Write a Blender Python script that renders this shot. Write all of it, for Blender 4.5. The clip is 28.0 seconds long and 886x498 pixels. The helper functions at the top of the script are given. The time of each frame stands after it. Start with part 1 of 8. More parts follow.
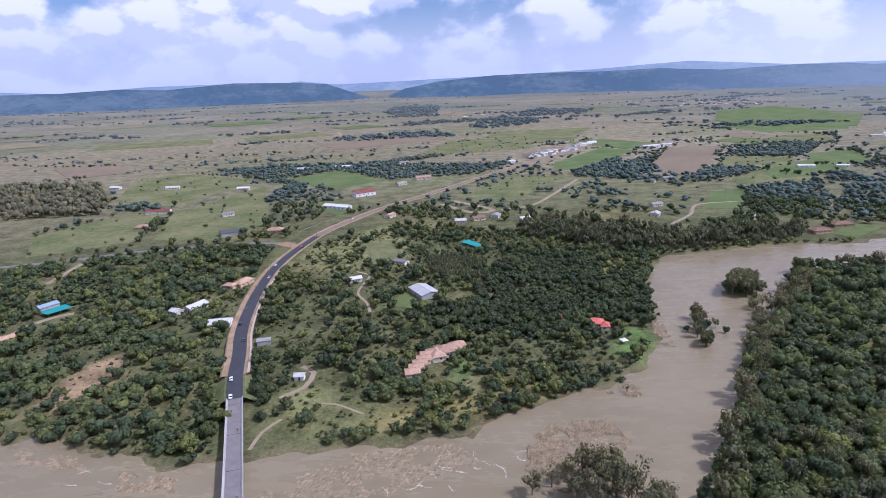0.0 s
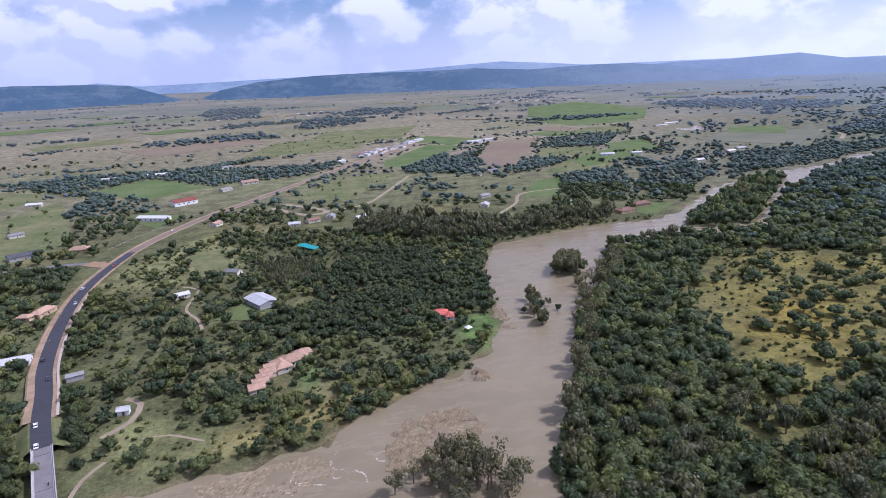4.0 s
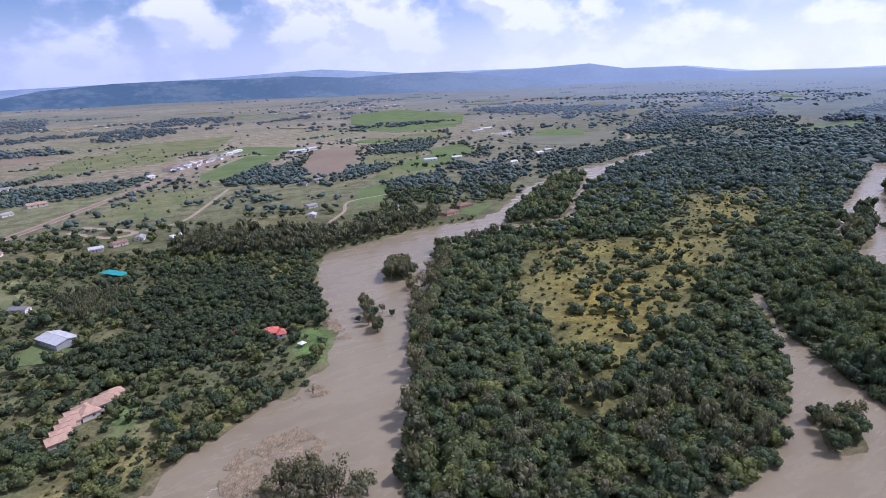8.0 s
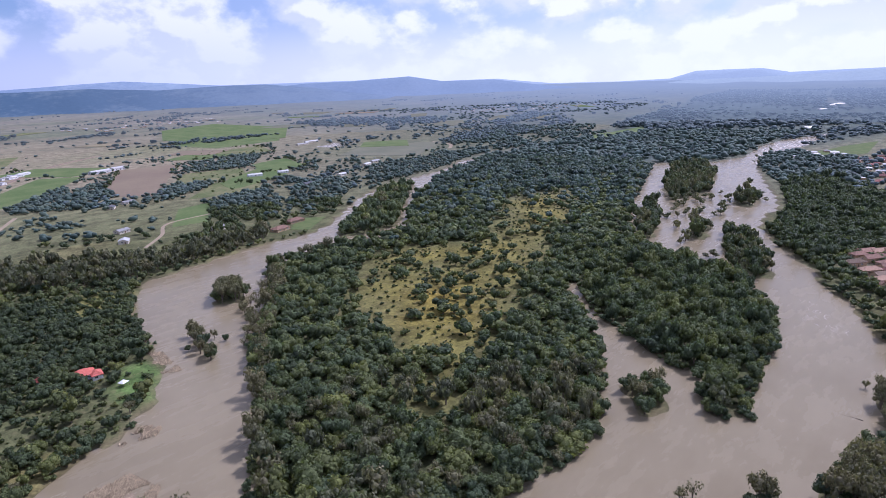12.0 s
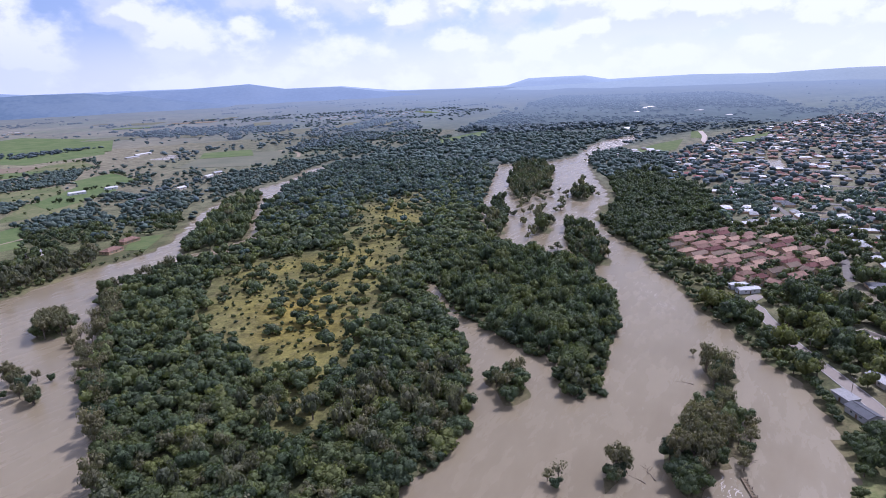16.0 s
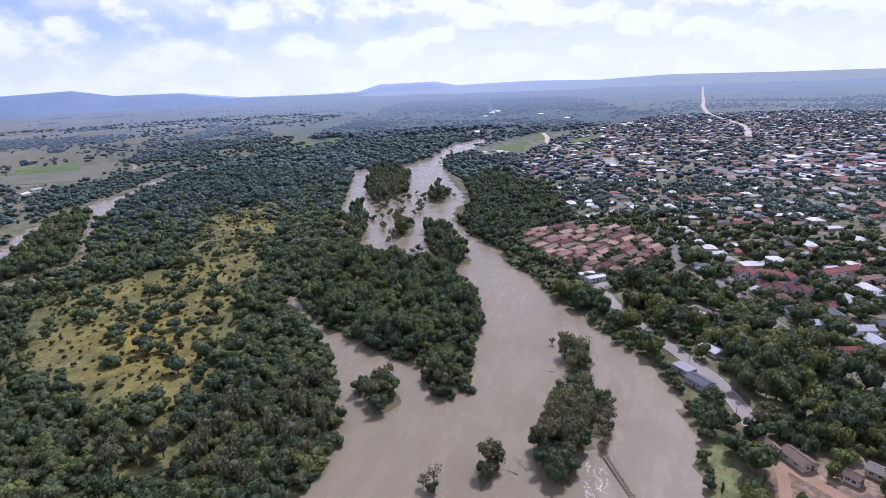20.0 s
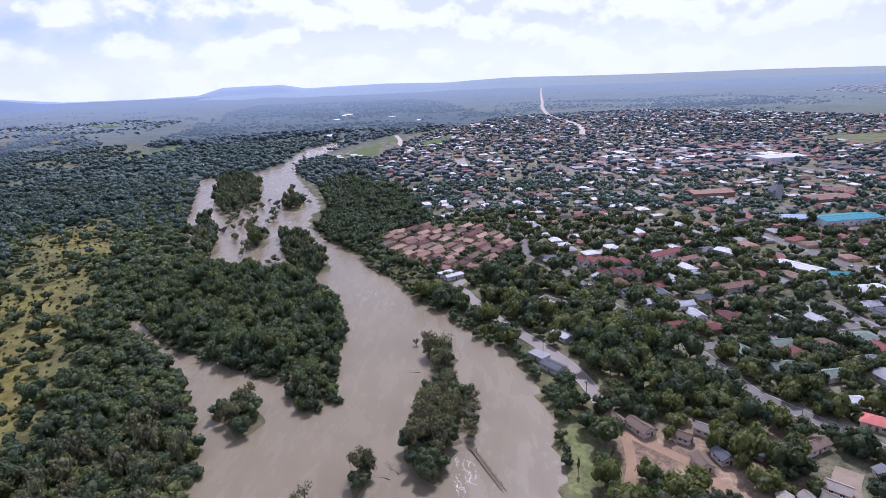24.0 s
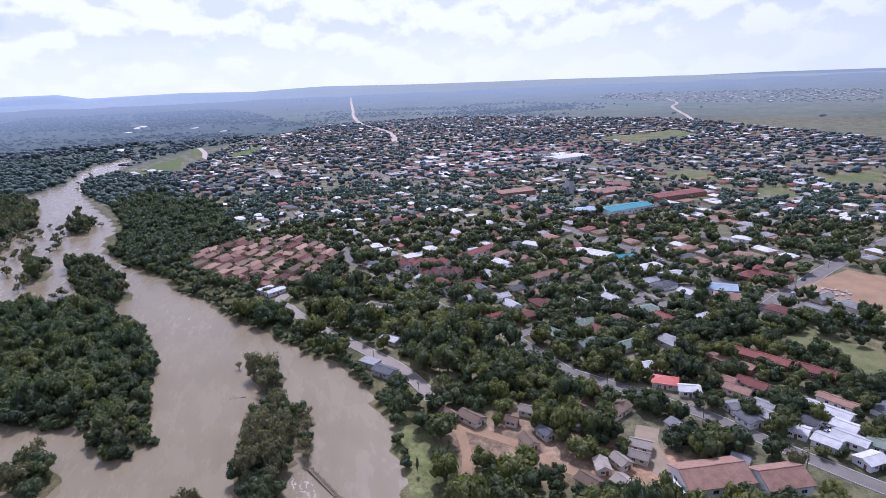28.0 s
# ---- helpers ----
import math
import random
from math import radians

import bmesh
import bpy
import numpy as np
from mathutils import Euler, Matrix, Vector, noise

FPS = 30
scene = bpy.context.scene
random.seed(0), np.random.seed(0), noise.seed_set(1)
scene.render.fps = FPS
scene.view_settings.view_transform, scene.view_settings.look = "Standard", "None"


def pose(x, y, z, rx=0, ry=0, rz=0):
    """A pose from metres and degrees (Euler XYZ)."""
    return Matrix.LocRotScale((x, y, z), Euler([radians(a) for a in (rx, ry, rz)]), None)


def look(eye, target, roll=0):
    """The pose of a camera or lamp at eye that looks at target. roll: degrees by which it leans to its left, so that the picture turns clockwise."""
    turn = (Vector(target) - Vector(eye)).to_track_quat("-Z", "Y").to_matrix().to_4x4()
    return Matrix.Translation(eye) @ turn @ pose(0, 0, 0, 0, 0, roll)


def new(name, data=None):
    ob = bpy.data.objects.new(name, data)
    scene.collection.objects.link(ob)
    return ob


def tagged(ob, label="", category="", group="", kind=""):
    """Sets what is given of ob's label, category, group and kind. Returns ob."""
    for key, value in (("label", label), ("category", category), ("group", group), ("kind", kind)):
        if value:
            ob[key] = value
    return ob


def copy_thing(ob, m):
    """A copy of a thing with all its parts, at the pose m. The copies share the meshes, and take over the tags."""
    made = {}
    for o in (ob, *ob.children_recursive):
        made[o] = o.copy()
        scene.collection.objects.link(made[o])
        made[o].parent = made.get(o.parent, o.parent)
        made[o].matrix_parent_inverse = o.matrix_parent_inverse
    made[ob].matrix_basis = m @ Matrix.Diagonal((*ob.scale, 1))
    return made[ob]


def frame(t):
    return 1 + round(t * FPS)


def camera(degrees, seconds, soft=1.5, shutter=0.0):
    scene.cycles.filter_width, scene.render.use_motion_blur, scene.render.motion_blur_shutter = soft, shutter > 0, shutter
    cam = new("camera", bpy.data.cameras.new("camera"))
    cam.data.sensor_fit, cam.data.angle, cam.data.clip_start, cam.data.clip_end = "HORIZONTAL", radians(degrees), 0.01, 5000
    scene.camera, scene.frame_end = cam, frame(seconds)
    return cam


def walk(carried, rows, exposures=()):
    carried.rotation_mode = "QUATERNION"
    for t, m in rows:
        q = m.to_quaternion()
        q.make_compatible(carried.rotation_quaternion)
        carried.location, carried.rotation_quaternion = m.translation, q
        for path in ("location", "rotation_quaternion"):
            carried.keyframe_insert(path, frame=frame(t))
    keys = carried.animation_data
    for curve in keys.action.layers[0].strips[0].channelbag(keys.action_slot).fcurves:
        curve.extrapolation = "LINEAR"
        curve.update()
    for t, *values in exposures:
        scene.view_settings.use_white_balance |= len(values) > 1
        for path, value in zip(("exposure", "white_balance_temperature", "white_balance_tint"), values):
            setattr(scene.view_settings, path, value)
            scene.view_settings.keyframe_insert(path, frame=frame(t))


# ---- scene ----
cam = camera(72.6, 28.0, soft=0.8)
PATH = [
    (0.0, look((0.01, -0.01, 150.00), (-0.11, 288.97, 69.42), -2.03)),
    (1.0, look((-0.46, 1.66, 149.12), (18.72, 289.77, 67.71), -2.00)),
    (2.0, look((-1.01, 3.40, 148.21), (38.69, 289.15, 65.92), -2.25)),
    (3.0, look((-1.34, 4.95, 147.40), (58.42, 287.04, 64.61), -2.32)),
    (3.5, look((-1.46, 5.68, 147.02), (68.20, 285.42, 63.99), -2.34)),
    (5.5, look((-0.05, 7.36, 146.26), (108.33, 274.39, 62.90), -2.28)),
    (6.0, look((0.59, 7.55, 146.20), (118.49, 270.53, 62.91), -2.27)),
    (7.0, look((1.80, 7.85, 146.11), (138.19, 261.80, 62.99), -2.24)),
    (8.0, look((2.45, 7.91, 146.07), (156.67, 251.60, 63.39), -2.19)),
    (9.0, look((2.24, 7.59, 146.13), (173.91, 239.54, 64.08), -2.12)),
    (10.0, look((1.48, 6.92, 146.29), (189.88, 225.77, 64.97), -2.03)),
    (11.0, look((0.67, 6.28, 146.41), (204.18, 211.42, 65.77), -2.04)),
    (12.0, look((0.36, 6.12, 146.28), (217.14, 197.41, 66.21), -2.13)),
    (12.5, look((0.29, 6.13, 146.18), (223.26, 190.28, 66.36), -2.18)),
    (14.5, look((1.10, 7.53, 145.09), (245.30, 162.46, 65.33), -2.29)),
    (15.0, look((1.51, 7.91, 144.77), (250.21, 155.55, 65.10), -2.31)),
    (16.0, look((2.41, 8.61, 144.14), (259.43, 141.43, 64.79), -2.36)),
    (17.0, look((3.83, 9.15, 143.44), (268.19, 126.97, 64.51), -2.29)),
    (18.0, look((5.68, 9.67, 142.65), (276.44, 111.87, 63.64), -2.21)),
    (19.0, look((7.47, 10.06, 141.96), (283.83, 95.92, 62.90), -2.21)),
    (20.0, look((8.72, 10.21, 141.59), (289.73, 79.21, 62.39), -2.44)),
    (21.0, look((9.12, 10.00, 141.75), (293.61, 61.96, 61.98), -2.48)),
    (21.5, look((9.23, 9.85, 141.90), (295.05, 53.23, 61.75), -2.48)),
    (23.5, look((8.96, 8.87, 142.85), (297.66, 19.46, 61.97), -2.57)),
    (24.0, look((9.12, 8.73, 142.83), (298.02, 9.60, 61.99), -2.56)),
    (25.0, look((9.52, 8.50, 142.68), (297.74, -11.47, 61.87), -2.50)),
    (26.0, look((10.13, 8.36, 142.25), (295.85, -34.29, 61.36), -2.53)),
    (27.0, look((10.79, 8.25, 141.72), (292.41, -56.72, 61.27), -2.50)),
    (28.0, look((11.43, 8.13, 141.24), (287.49, -77.46, 60.83), -2.51)),
]
walk(cam, PATH, [(0.0, 0.1, 5190, 28), (12.0, 0.1, 5150, 32), (28.0, 0.1, 5150, 32)])

# ---- sky, sun ----
SUN_AZ, SUN_EL = radians(104), radians(51)
SUN_DIR = Vector((math.sin(SUN_AZ) * math.cos(SUN_EL), math.cos(SUN_AZ) * math.cos(SUN_EL), math.sin(SUN_EL)))
sun_data = bpy.data.lights.new("sun", "SUN")
sun_data.energy, sun_data.angle, sun_data.color = 4.2, radians(0.55), (1.0, 0.95, 0.86)
sun_lamp = new("sun", sun_data)
sun_lamp.matrix_world = look(SUN_DIR * 900, (0, 0, 0))


class Nodes:
    """Short hand for building a node tree."""

    def __init__(self, tree):
        self.t = tree
        tree.nodes.clear()

    def n(self, kind, ins=None, **props):
        nd = self.t.nodes.new(kind)
        for k, v in props.items():
            setattr(nd, k, v)
        for k, v in (ins or {}).items():
            self.put(nd, k, v)
        return nd

    def put(self, nd, key, v):
        s = nd.inputs[key]
        if isinstance(v, bpy.types.NodeSocket):
            self.t.links.new(v, s)
        else:
            s.default_value = v

    def math(self, op, a, b=0.0, clamp=False):
        return self.n("ShaderNodeMath", {0: a, 1: b}, operation=op, use_clamp=clamp).outputs[0]

    def mix(self, f, a, b):
        nd = self.n("ShaderNodeMix", {0: f, 6: a, 7: b}, data_type="RGBA")
        return nd.outputs[2]

    def noise(self, vec, scale, detail=4.0, rough=0.55):
        return self.n("ShaderNodeTexNoise", {"Vector": vec, "Scale": scale, "Detail": detail, "Roughness": rough}).outputs[0]

    def ramp(self, f, a, b, lo=0.0, hi=1.0):
        return self.n("ShaderNodeMapRange", {0: f, 1: a, 2: b, 3: lo, 4: hi}, interpolation_type="SMOOTHSTEP").outputs[0]


world = bpy.data.worlds.new("sky")
scene.world = world
world.use_nodes = True
N = Nodes(world.node_tree)
sky = N.n("ShaderNodeTexSky", sky_type="NISHITA", sun_disc=False, sun_elevation=SUN_EL, sun_rotation=SUN_AZ,
          air_density=1.0, dust_density=1.2, ozone_density=1.0)
tc = N.n("ShaderNodeTexCoord").outputs["Generated"]
sep = N.n("ShaderNodeSeparateXYZ", {0: tc})
up = sep.outputs[2]
cv = N.n("ShaderNodeMapping", {"Vector": tc, "Scale": (1.0, 1.0, 1.6)}).outputs[0]
cv2 = N.n("ShaderNodeMapping", {"Vector": tc, "Scale": (1.0, 1.0, 1.6), "Location": (0.009, -0.004, 0.028)}).outputs[0]
def puffs(v):
    """Round cloud heads with frayed edges."""
    w = N.n("ShaderNodeVectorMath", {0: v, 1: N.n("ShaderNodeVectorMath", {0: N.n("ShaderNodeTexNoise", {"Vector": v, "Scale": 30.0, "Detail": 6.0}).outputs[1], 3: 0.05}, operation="SCALE").outputs[0]}, operation="ADD").outputs[0]
    cell = N.n("ShaderNodeTexVoronoi", {"Vector": w, "Scale": 13.0, "Smoothness": 0.6}, feature="SMOOTH_F1").outputs["Distance"]
    return N.math("ADD", N.math("MULTIPLY", N.noise(v, 8.0, 8.0, 0.58), 0.62), N.math("MULTIPLY", N.math("SUBTRACT", 0.9, cell), 0.4))


n1 = puffs(cv)
n2 = puffs(cv2)
big = N.noise(cv, 3.2, 2.0, 0.5)
dens0 = N.math("ADD", n1, N.math("MULTIPLY", N.math("SUBTRACT", big, 0.5), 0.55))
flat_dir = N.n("ShaderNodeVectorMath", {0: tc, 1: (math.sin(radians(88)), math.cos(radians(88)), 0.0)}, operation="DOT_PRODUCT").outputs["Value"]
glare = N.ramp(flat_dir, 0.1, 1.0)
dens = N.math("ADD", dens0, N.math("MULTIPLY", glare, 0.05))
cover_f = N.ramp(dens, 0.35, 0.52)
lit = N.ramp(N.math("SUBTRACT", n1, n2), -0.06, 0.05)
cloud_col = N.mix(lit, (0.66, 0.70, 0.785, 1), (1.0, 0.99, 0.98, 1))
haze_f = N.ramp(up, 0.15, 0.015)
veil_f = N.math("ADD", N.math("MULTIPLY", glare, 0.26), 0.14)
blue = N.mix(1.0, sky.outputs[0], (0.74, 0.88, 1.06, 1))
blue.node.blend_type = "MULTIPLY"
sky_bg = N.n("ShaderNodeBackground", {"Color": blue, "Strength": 0.088})
cloud_bg = N.n("ShaderNodeBackground", {"Color": cloud_col, "Strength": N.math("ADD", N.math("MULTIPLY", glare, 0.08), 0.90)})
haze_bg = N.n("ShaderNodeBackground", {"Color": N.mix(glare, (0.69, 0.745, 0.89, 1), (0.88, 0.89, 0.93, 1)), "Strength": N.math("ADD", N.math("MULTIPLY", glare, 0.24), 0.80)})
m1 = N.n("ShaderNodeMixShader", {0: cover_f, 1: sky_bg.outputs[0], 2: cloud_bg.outputs[0]})
m2 = N.n("ShaderNodeMixShader", {0: N.math("MAXIMUM", N.math("MULTIPLY", haze_f, 0.88), veil_f), 1: m1.outputs[0], 2: haze_bg.outputs[0]})
N.n("ShaderNodeOutputWorld", {0: m2.outputs[0]})


# ---- materials ----
def surface(name, col_a, col_b, scale=0.4, fine=6.0, rough=0.8, spec=0.3, bump=0.3, metal=0.0, vary=0.0, island=0.0,
            attr="", tint=None, bump_dist=0.1):
    """A painted, mineral or plant surface: two colours mixed at two scales, with relief; vary: brightness by object."""
    mt = bpy.data.materials.new(name)
    mt.use_nodes = True
    q = Nodes(mt.node_tree)
    pos = q.n("ShaderNodeNewGeometry")
    vec = pos.outputs["Position"]
    a = q.noise(vec, scale, 5.0, 0.6)
    b = q.noise(vec, fine, 4.0, 0.6)
    f = q.ramp(q.math("ADD", q.math("MULTIPLY", a, 0.65), q.math("MULTIPLY", b, 0.35)), 0.36, 0.64)
    col = q.mix(f, (*col_a, 1), (*col_b, 1))
    if attr:
        at = q.n("ShaderNodeAttribute", attribute_name=attr)
        if tint:
            col = q.mix(at.outputs["Fac"], col, (*tint, 1))
        else:
            grit = q.ramp(q.noise(vec, 0.5, 9.0, 0.82), 0.36, 0.64, 0.72, 1.26)
            gain = q.math("MULTIPLY", q.math("ADD", q.math("MULTIPLY", f, 0.75), 0.58), grit)
            tuft = q.ramp(q.noise(vec, 0.16, 6.0, 0.68), 0.50, 0.68)
            col = q.n("ShaderNodeVectorMath", {0: at.outputs["Color"], 3: gain}, operation="SCALE").outputs[0]
            dry = q.mix(0.55, at.outputs["Color"], (0.20, 0.165, 0.085, 1))
            col = q.mix(q.math("MULTIPLY", tuft, 0.75), col, dry)
    k = None
    if vary:
        r = q.n("ShaderNodeObjectInfo").outputs["Random"]
        k = q.math("ADD", q.math("MULTIPLY", r, 2 * vary), 1 - vary)
    if island:
        r = pos.outputs["Random Per Island"]
        k2 = q.math("ADD", q.math("MULTIPLY", r, 2 * island), 1 - island)
        k = q.math("MULTIPLY", k, k2) if k else k2
    if k:
        col = q.n("ShaderNodeVectorMath", {0: col, 3: k}, operation="SCALE").outputs[0]
    bs = q.n("ShaderNodeBsdfPrincipled", {"Base Color": col, "Roughness": rough, "Metallic": metal, "Specular IOR Level": spec})
    if bump:
        bp = q.n("ShaderNodeBump", {"Height": q.math("ADD", a, b), "Strength": bump, "Distance": bump_dist})
        q.put(bs, "Normal", bp.outputs[0])
    q.n("ShaderNodeOutputMaterial", {0: bs.outputs[0]})
    return mt


def water_surface(name, a, b):
    mt = bpy.data.materials.new(name)
    mt.use_nodes = True
    q = Nodes(mt.node_tree)
    vec = q.n("ShaderNodeNewGeometry").outputs["Position"]
    st = q.n("ShaderNodeMapping", {"Vector": vec, "Rotation": (0, 0, 0.35), "Scale": (0.35, 1.0, 1.0)}).outputs[0]
    n_big = q.noise(vec, 0.012, 4.0, 0.6)
    n_str = q.noise(st, 0.09, 5.0, 0.65)
    n_rip = q.noise(st, 0.9, 4.0, 0.6)
    f = q.ramp(q.math("ADD", q.math("MULTIPLY", n_big, 0.6), q.math("MULTIPLY", n_str, 0.4)), 0.38, 0.62)
    col = q.mix(f, (*a, 1), (*b, 1))
    bp = q.n("ShaderNodeBump", {"Height": q.math("ADD", n_rip, q.math("MULTIPLY", n_str, 1.5)), "Strength": 0.16, "Distance": 0.25})
    bs = q.n("ShaderNodeBsdfPrincipled", {"Base Color": col, "Roughness": q.ramp(n_str, 0.3, 0.7, 0.2, 0.32), "IOR": 1.33,
                                         "Specular IOR Level": 0.25, "Normal": bp.outputs[0]})
    q.n("ShaderNodeOutputMaterial", {0: bs.outputs[0]})
    return mt


def haze_glow(q, vec, near=0.10, far=0.58):
    """Haze painted as emission on the backdrop: its share by distance and its colour, brighter towards the sun's side.
    """
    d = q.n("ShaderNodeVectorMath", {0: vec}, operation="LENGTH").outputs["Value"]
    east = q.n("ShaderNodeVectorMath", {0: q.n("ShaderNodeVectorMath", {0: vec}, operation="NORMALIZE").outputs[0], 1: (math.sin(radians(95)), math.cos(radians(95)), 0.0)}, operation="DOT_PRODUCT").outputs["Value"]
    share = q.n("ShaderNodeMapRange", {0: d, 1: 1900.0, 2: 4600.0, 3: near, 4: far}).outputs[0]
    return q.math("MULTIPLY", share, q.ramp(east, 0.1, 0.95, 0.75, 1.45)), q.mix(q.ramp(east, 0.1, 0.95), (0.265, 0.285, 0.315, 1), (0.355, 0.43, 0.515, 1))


def leaf_surface(name, dark, mid, pale, glow=False, relief=True):
    """Foliage: colour by tree and by spray, light coming partly through; glow: haze put on the backdrop's woods as
    emission.
    """
    mt = bpy.data.materials.new(name)
    mt.use_nodes = True
    q = Nodes(mt.node_tree)
    geo = q.n("ShaderNodeNewGeometry")
    a = q.noise(geo.outputs["Position"], 0.035, 4.0, 0.6)
    b = q.noise(geo.outputs["Position"], 2.6, 5.0, 0.8)
    f = q.ramp(q.math("ADD", q.math("MULTIPLY", a, 0.4), q.math("MULTIPLY", b, 0.6)), 0.38, 0.62)
    col = q.mix(f, (*dark, 1), (mid[0] * 1.15, mid[1] * 1.15, mid[2] * 1.1, 1))
    col = q.mix(q.n("ShaderNodeAttribute", attribute_name="tint").outputs["Fac"], col, (*pale, 1))
    k = q.math("ADD", q.math("MULTIPLY", geo.outputs["Random Per Island"], 0.75), 0.66)
    k = q.math("MULTIPLY", k, q.math("ADD", q.math("MULTIPLY", q.n("ShaderNodeObjectInfo").outputs["Random"], 0.3), 0.85))
    col = q.n("ShaderNodeVectorMath", {0: col, 3: k}, operation="SCALE").outputs[0]
    bs = q.n("ShaderNodeBsdfPrincipled", {"Base Color": col, "Roughness": 0.6, "Specular IOR Level": 0.2})
    lump = q.noise(geo.outputs["Position"], 0.85, 3.0, 0.6)
    bp = q.n("ShaderNodeBump", {"Height": q.math("ADD", b, q.math("MULTIPLY", lump, 1.6)), "Strength": 0.8, "Distance": 0.7})
    if relief:
        q.put(bs, "Normal", bp.outputs[0])
    warm = q.mix(1.0, col, (1.15, 1.25, 0.6, 1))
    warm.node.blend_type = "MULTIPLY"
    tr = q.n("ShaderNodeBsdfTranslucent", {"Color": warm})
    mx = q.n("ShaderNodeMixShader", {0: 0.34, 1: bs.outputs[0], 2: tr.outputs[0]})
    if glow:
        share, haze_tint = haze_glow(q, geo.outputs["Position"], 0.12)
        mx = q.n("ShaderNodeMixShader", {0: share, 1: mx.outputs[0], 2: q.n("ShaderNodeEmission", {"Color": haze_tint, "Strength": 1.0}).outputs[0]})
    q.n("ShaderNodeOutputMaterial", {0: mx.outputs[0]})
    return mt


def plain_surface(name):
    """The distant plain, part of the backdrop: its cover in patches and streaks, with haze mixed in as emission."""
    mt = bpy.data.materials.new(name)
    mt.use_nodes = True
    q = Nodes(mt.node_tree)
    vec = q.n("ShaderNodeNewGeometry").outputs["Position"]
    at = q.n("ShaderNodeAttribute", attribute_name="cover").outputs["Color"]
    f = q.math("ADD", q.math("MULTIPLY", q.noise(vec, 0.006, 6.0, 0.7), 0.5), q.math("MULTIPLY", q.noise(vec, 0.035, 5.0, 0.7), 0.5))
    col = q.n("ShaderNodeVectorMath", {0: at, 3: q.ramp(f, 0.36, 0.64, 0.72, 1.25)}, operation="SCALE").outputs[0]
    spot = q.ramp(q.noise(vec, 0.022, 7.0, 0.75), 0.54, 0.64)
    col = q.mix(q.math("MULTIPLY", spot, 0.7), col, (0.062, 0.085, 0.062, 1))
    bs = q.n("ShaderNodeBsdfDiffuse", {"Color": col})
    # painted haze: the plain glows more the farther off it lies
    share, haze_tint = haze_glow(q, vec)
    mx = q.n("ShaderNodeMixShader", {0: share, 1: bs.outputs[0], 2: q.n("ShaderNodeEmission", {"Color": haze_tint, "Strength": 1.0}).outputs[0]})
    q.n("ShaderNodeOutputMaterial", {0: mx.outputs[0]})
    return mt


def backdrop_surface(name, wood, open_land, glare_col, slope=(0.36, 0.375, 0.355)):
    """Distant slopes: wooded and open patches, haze put into their glowing colours, paler towards the bright side of
    the sky.
    """
    mt = bpy.data.materials.new(name)
    mt.use_nodes = True
    q = Nodes(mt.node_tree)
    vec = q.n("ShaderNodeNewGeometry").outputs["Position"]
    st = q.n("ShaderNodeMapping", {"Vector": vec, "Scale": (1.0, 1.0, 3.0)}).outputs[0]
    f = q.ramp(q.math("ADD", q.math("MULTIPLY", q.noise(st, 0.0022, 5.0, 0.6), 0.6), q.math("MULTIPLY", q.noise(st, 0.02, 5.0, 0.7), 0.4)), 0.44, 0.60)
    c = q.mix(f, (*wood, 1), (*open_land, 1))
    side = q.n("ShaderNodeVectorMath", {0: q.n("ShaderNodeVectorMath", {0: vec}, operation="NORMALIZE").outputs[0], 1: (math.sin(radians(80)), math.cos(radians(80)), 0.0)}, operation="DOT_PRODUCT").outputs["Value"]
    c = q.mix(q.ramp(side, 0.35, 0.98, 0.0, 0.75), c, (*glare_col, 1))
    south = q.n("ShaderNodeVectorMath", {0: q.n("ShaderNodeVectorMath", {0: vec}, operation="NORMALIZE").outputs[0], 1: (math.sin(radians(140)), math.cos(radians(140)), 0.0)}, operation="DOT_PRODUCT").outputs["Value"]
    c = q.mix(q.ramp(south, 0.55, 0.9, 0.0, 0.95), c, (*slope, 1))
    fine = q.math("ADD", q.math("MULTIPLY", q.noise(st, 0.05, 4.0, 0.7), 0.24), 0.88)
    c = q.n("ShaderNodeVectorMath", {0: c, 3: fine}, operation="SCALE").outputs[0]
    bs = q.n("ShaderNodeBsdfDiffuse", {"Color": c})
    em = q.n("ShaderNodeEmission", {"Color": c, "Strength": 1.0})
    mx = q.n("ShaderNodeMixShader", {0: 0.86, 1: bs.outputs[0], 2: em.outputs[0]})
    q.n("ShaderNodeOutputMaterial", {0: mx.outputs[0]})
    return mt


M_GROUND = surface("ground_cover", (0.10, 0.11, 0.04), (0.14, 0.13, 0.06), 0.05, 0.6, 0.95, 0.1, 0.5, attr="cover", bump_dist=0.4)
M_WATER = water_surface("muddy_water", (0.182, 0.146, 0.086), (0.216, 0.175, 0.106))
M_FOAM = surface("foam", (0.64, 0.59, 0.52), (0.38, 0.31, 0.24), 0.8, 5, 0.6, 0.4, 0.5)
M_DEBRIS = surface("dead_reeds", (0.27, 0.21, 0.13), (0.17, 0.13, 0.08), 0.3, 3, 0.95, 0.1, 0.6, island=0.35)
M_ASPHALT = surface("new_asphalt", (0.030, 0.029, 0.034), (0.042, 0.040, 0.046), 0.15, 2.5, 0.75, 0.4, 0.1)
M_OLD_ROAD = surface("worn_asphalt", (0.12, 0.112, 0.108), (0.155, 0.145, 0.138), 0.12, 2, 0.85, 0.3, 0.1)
M_TOWN_ROAD = surface("street_asphalt", (0.140, 0.124, 0.104), (0.185, 0.165, 0.140), 0.1, 1.5, 0.9, 0.12, 0.1)
M_MUD_ROAD = surface("mud_covered_road", (0.185, 0.150, 0.112), (0.225, 0.185, 0.142), 0.08, 1.2, 0.7, 0.3, 0.1)
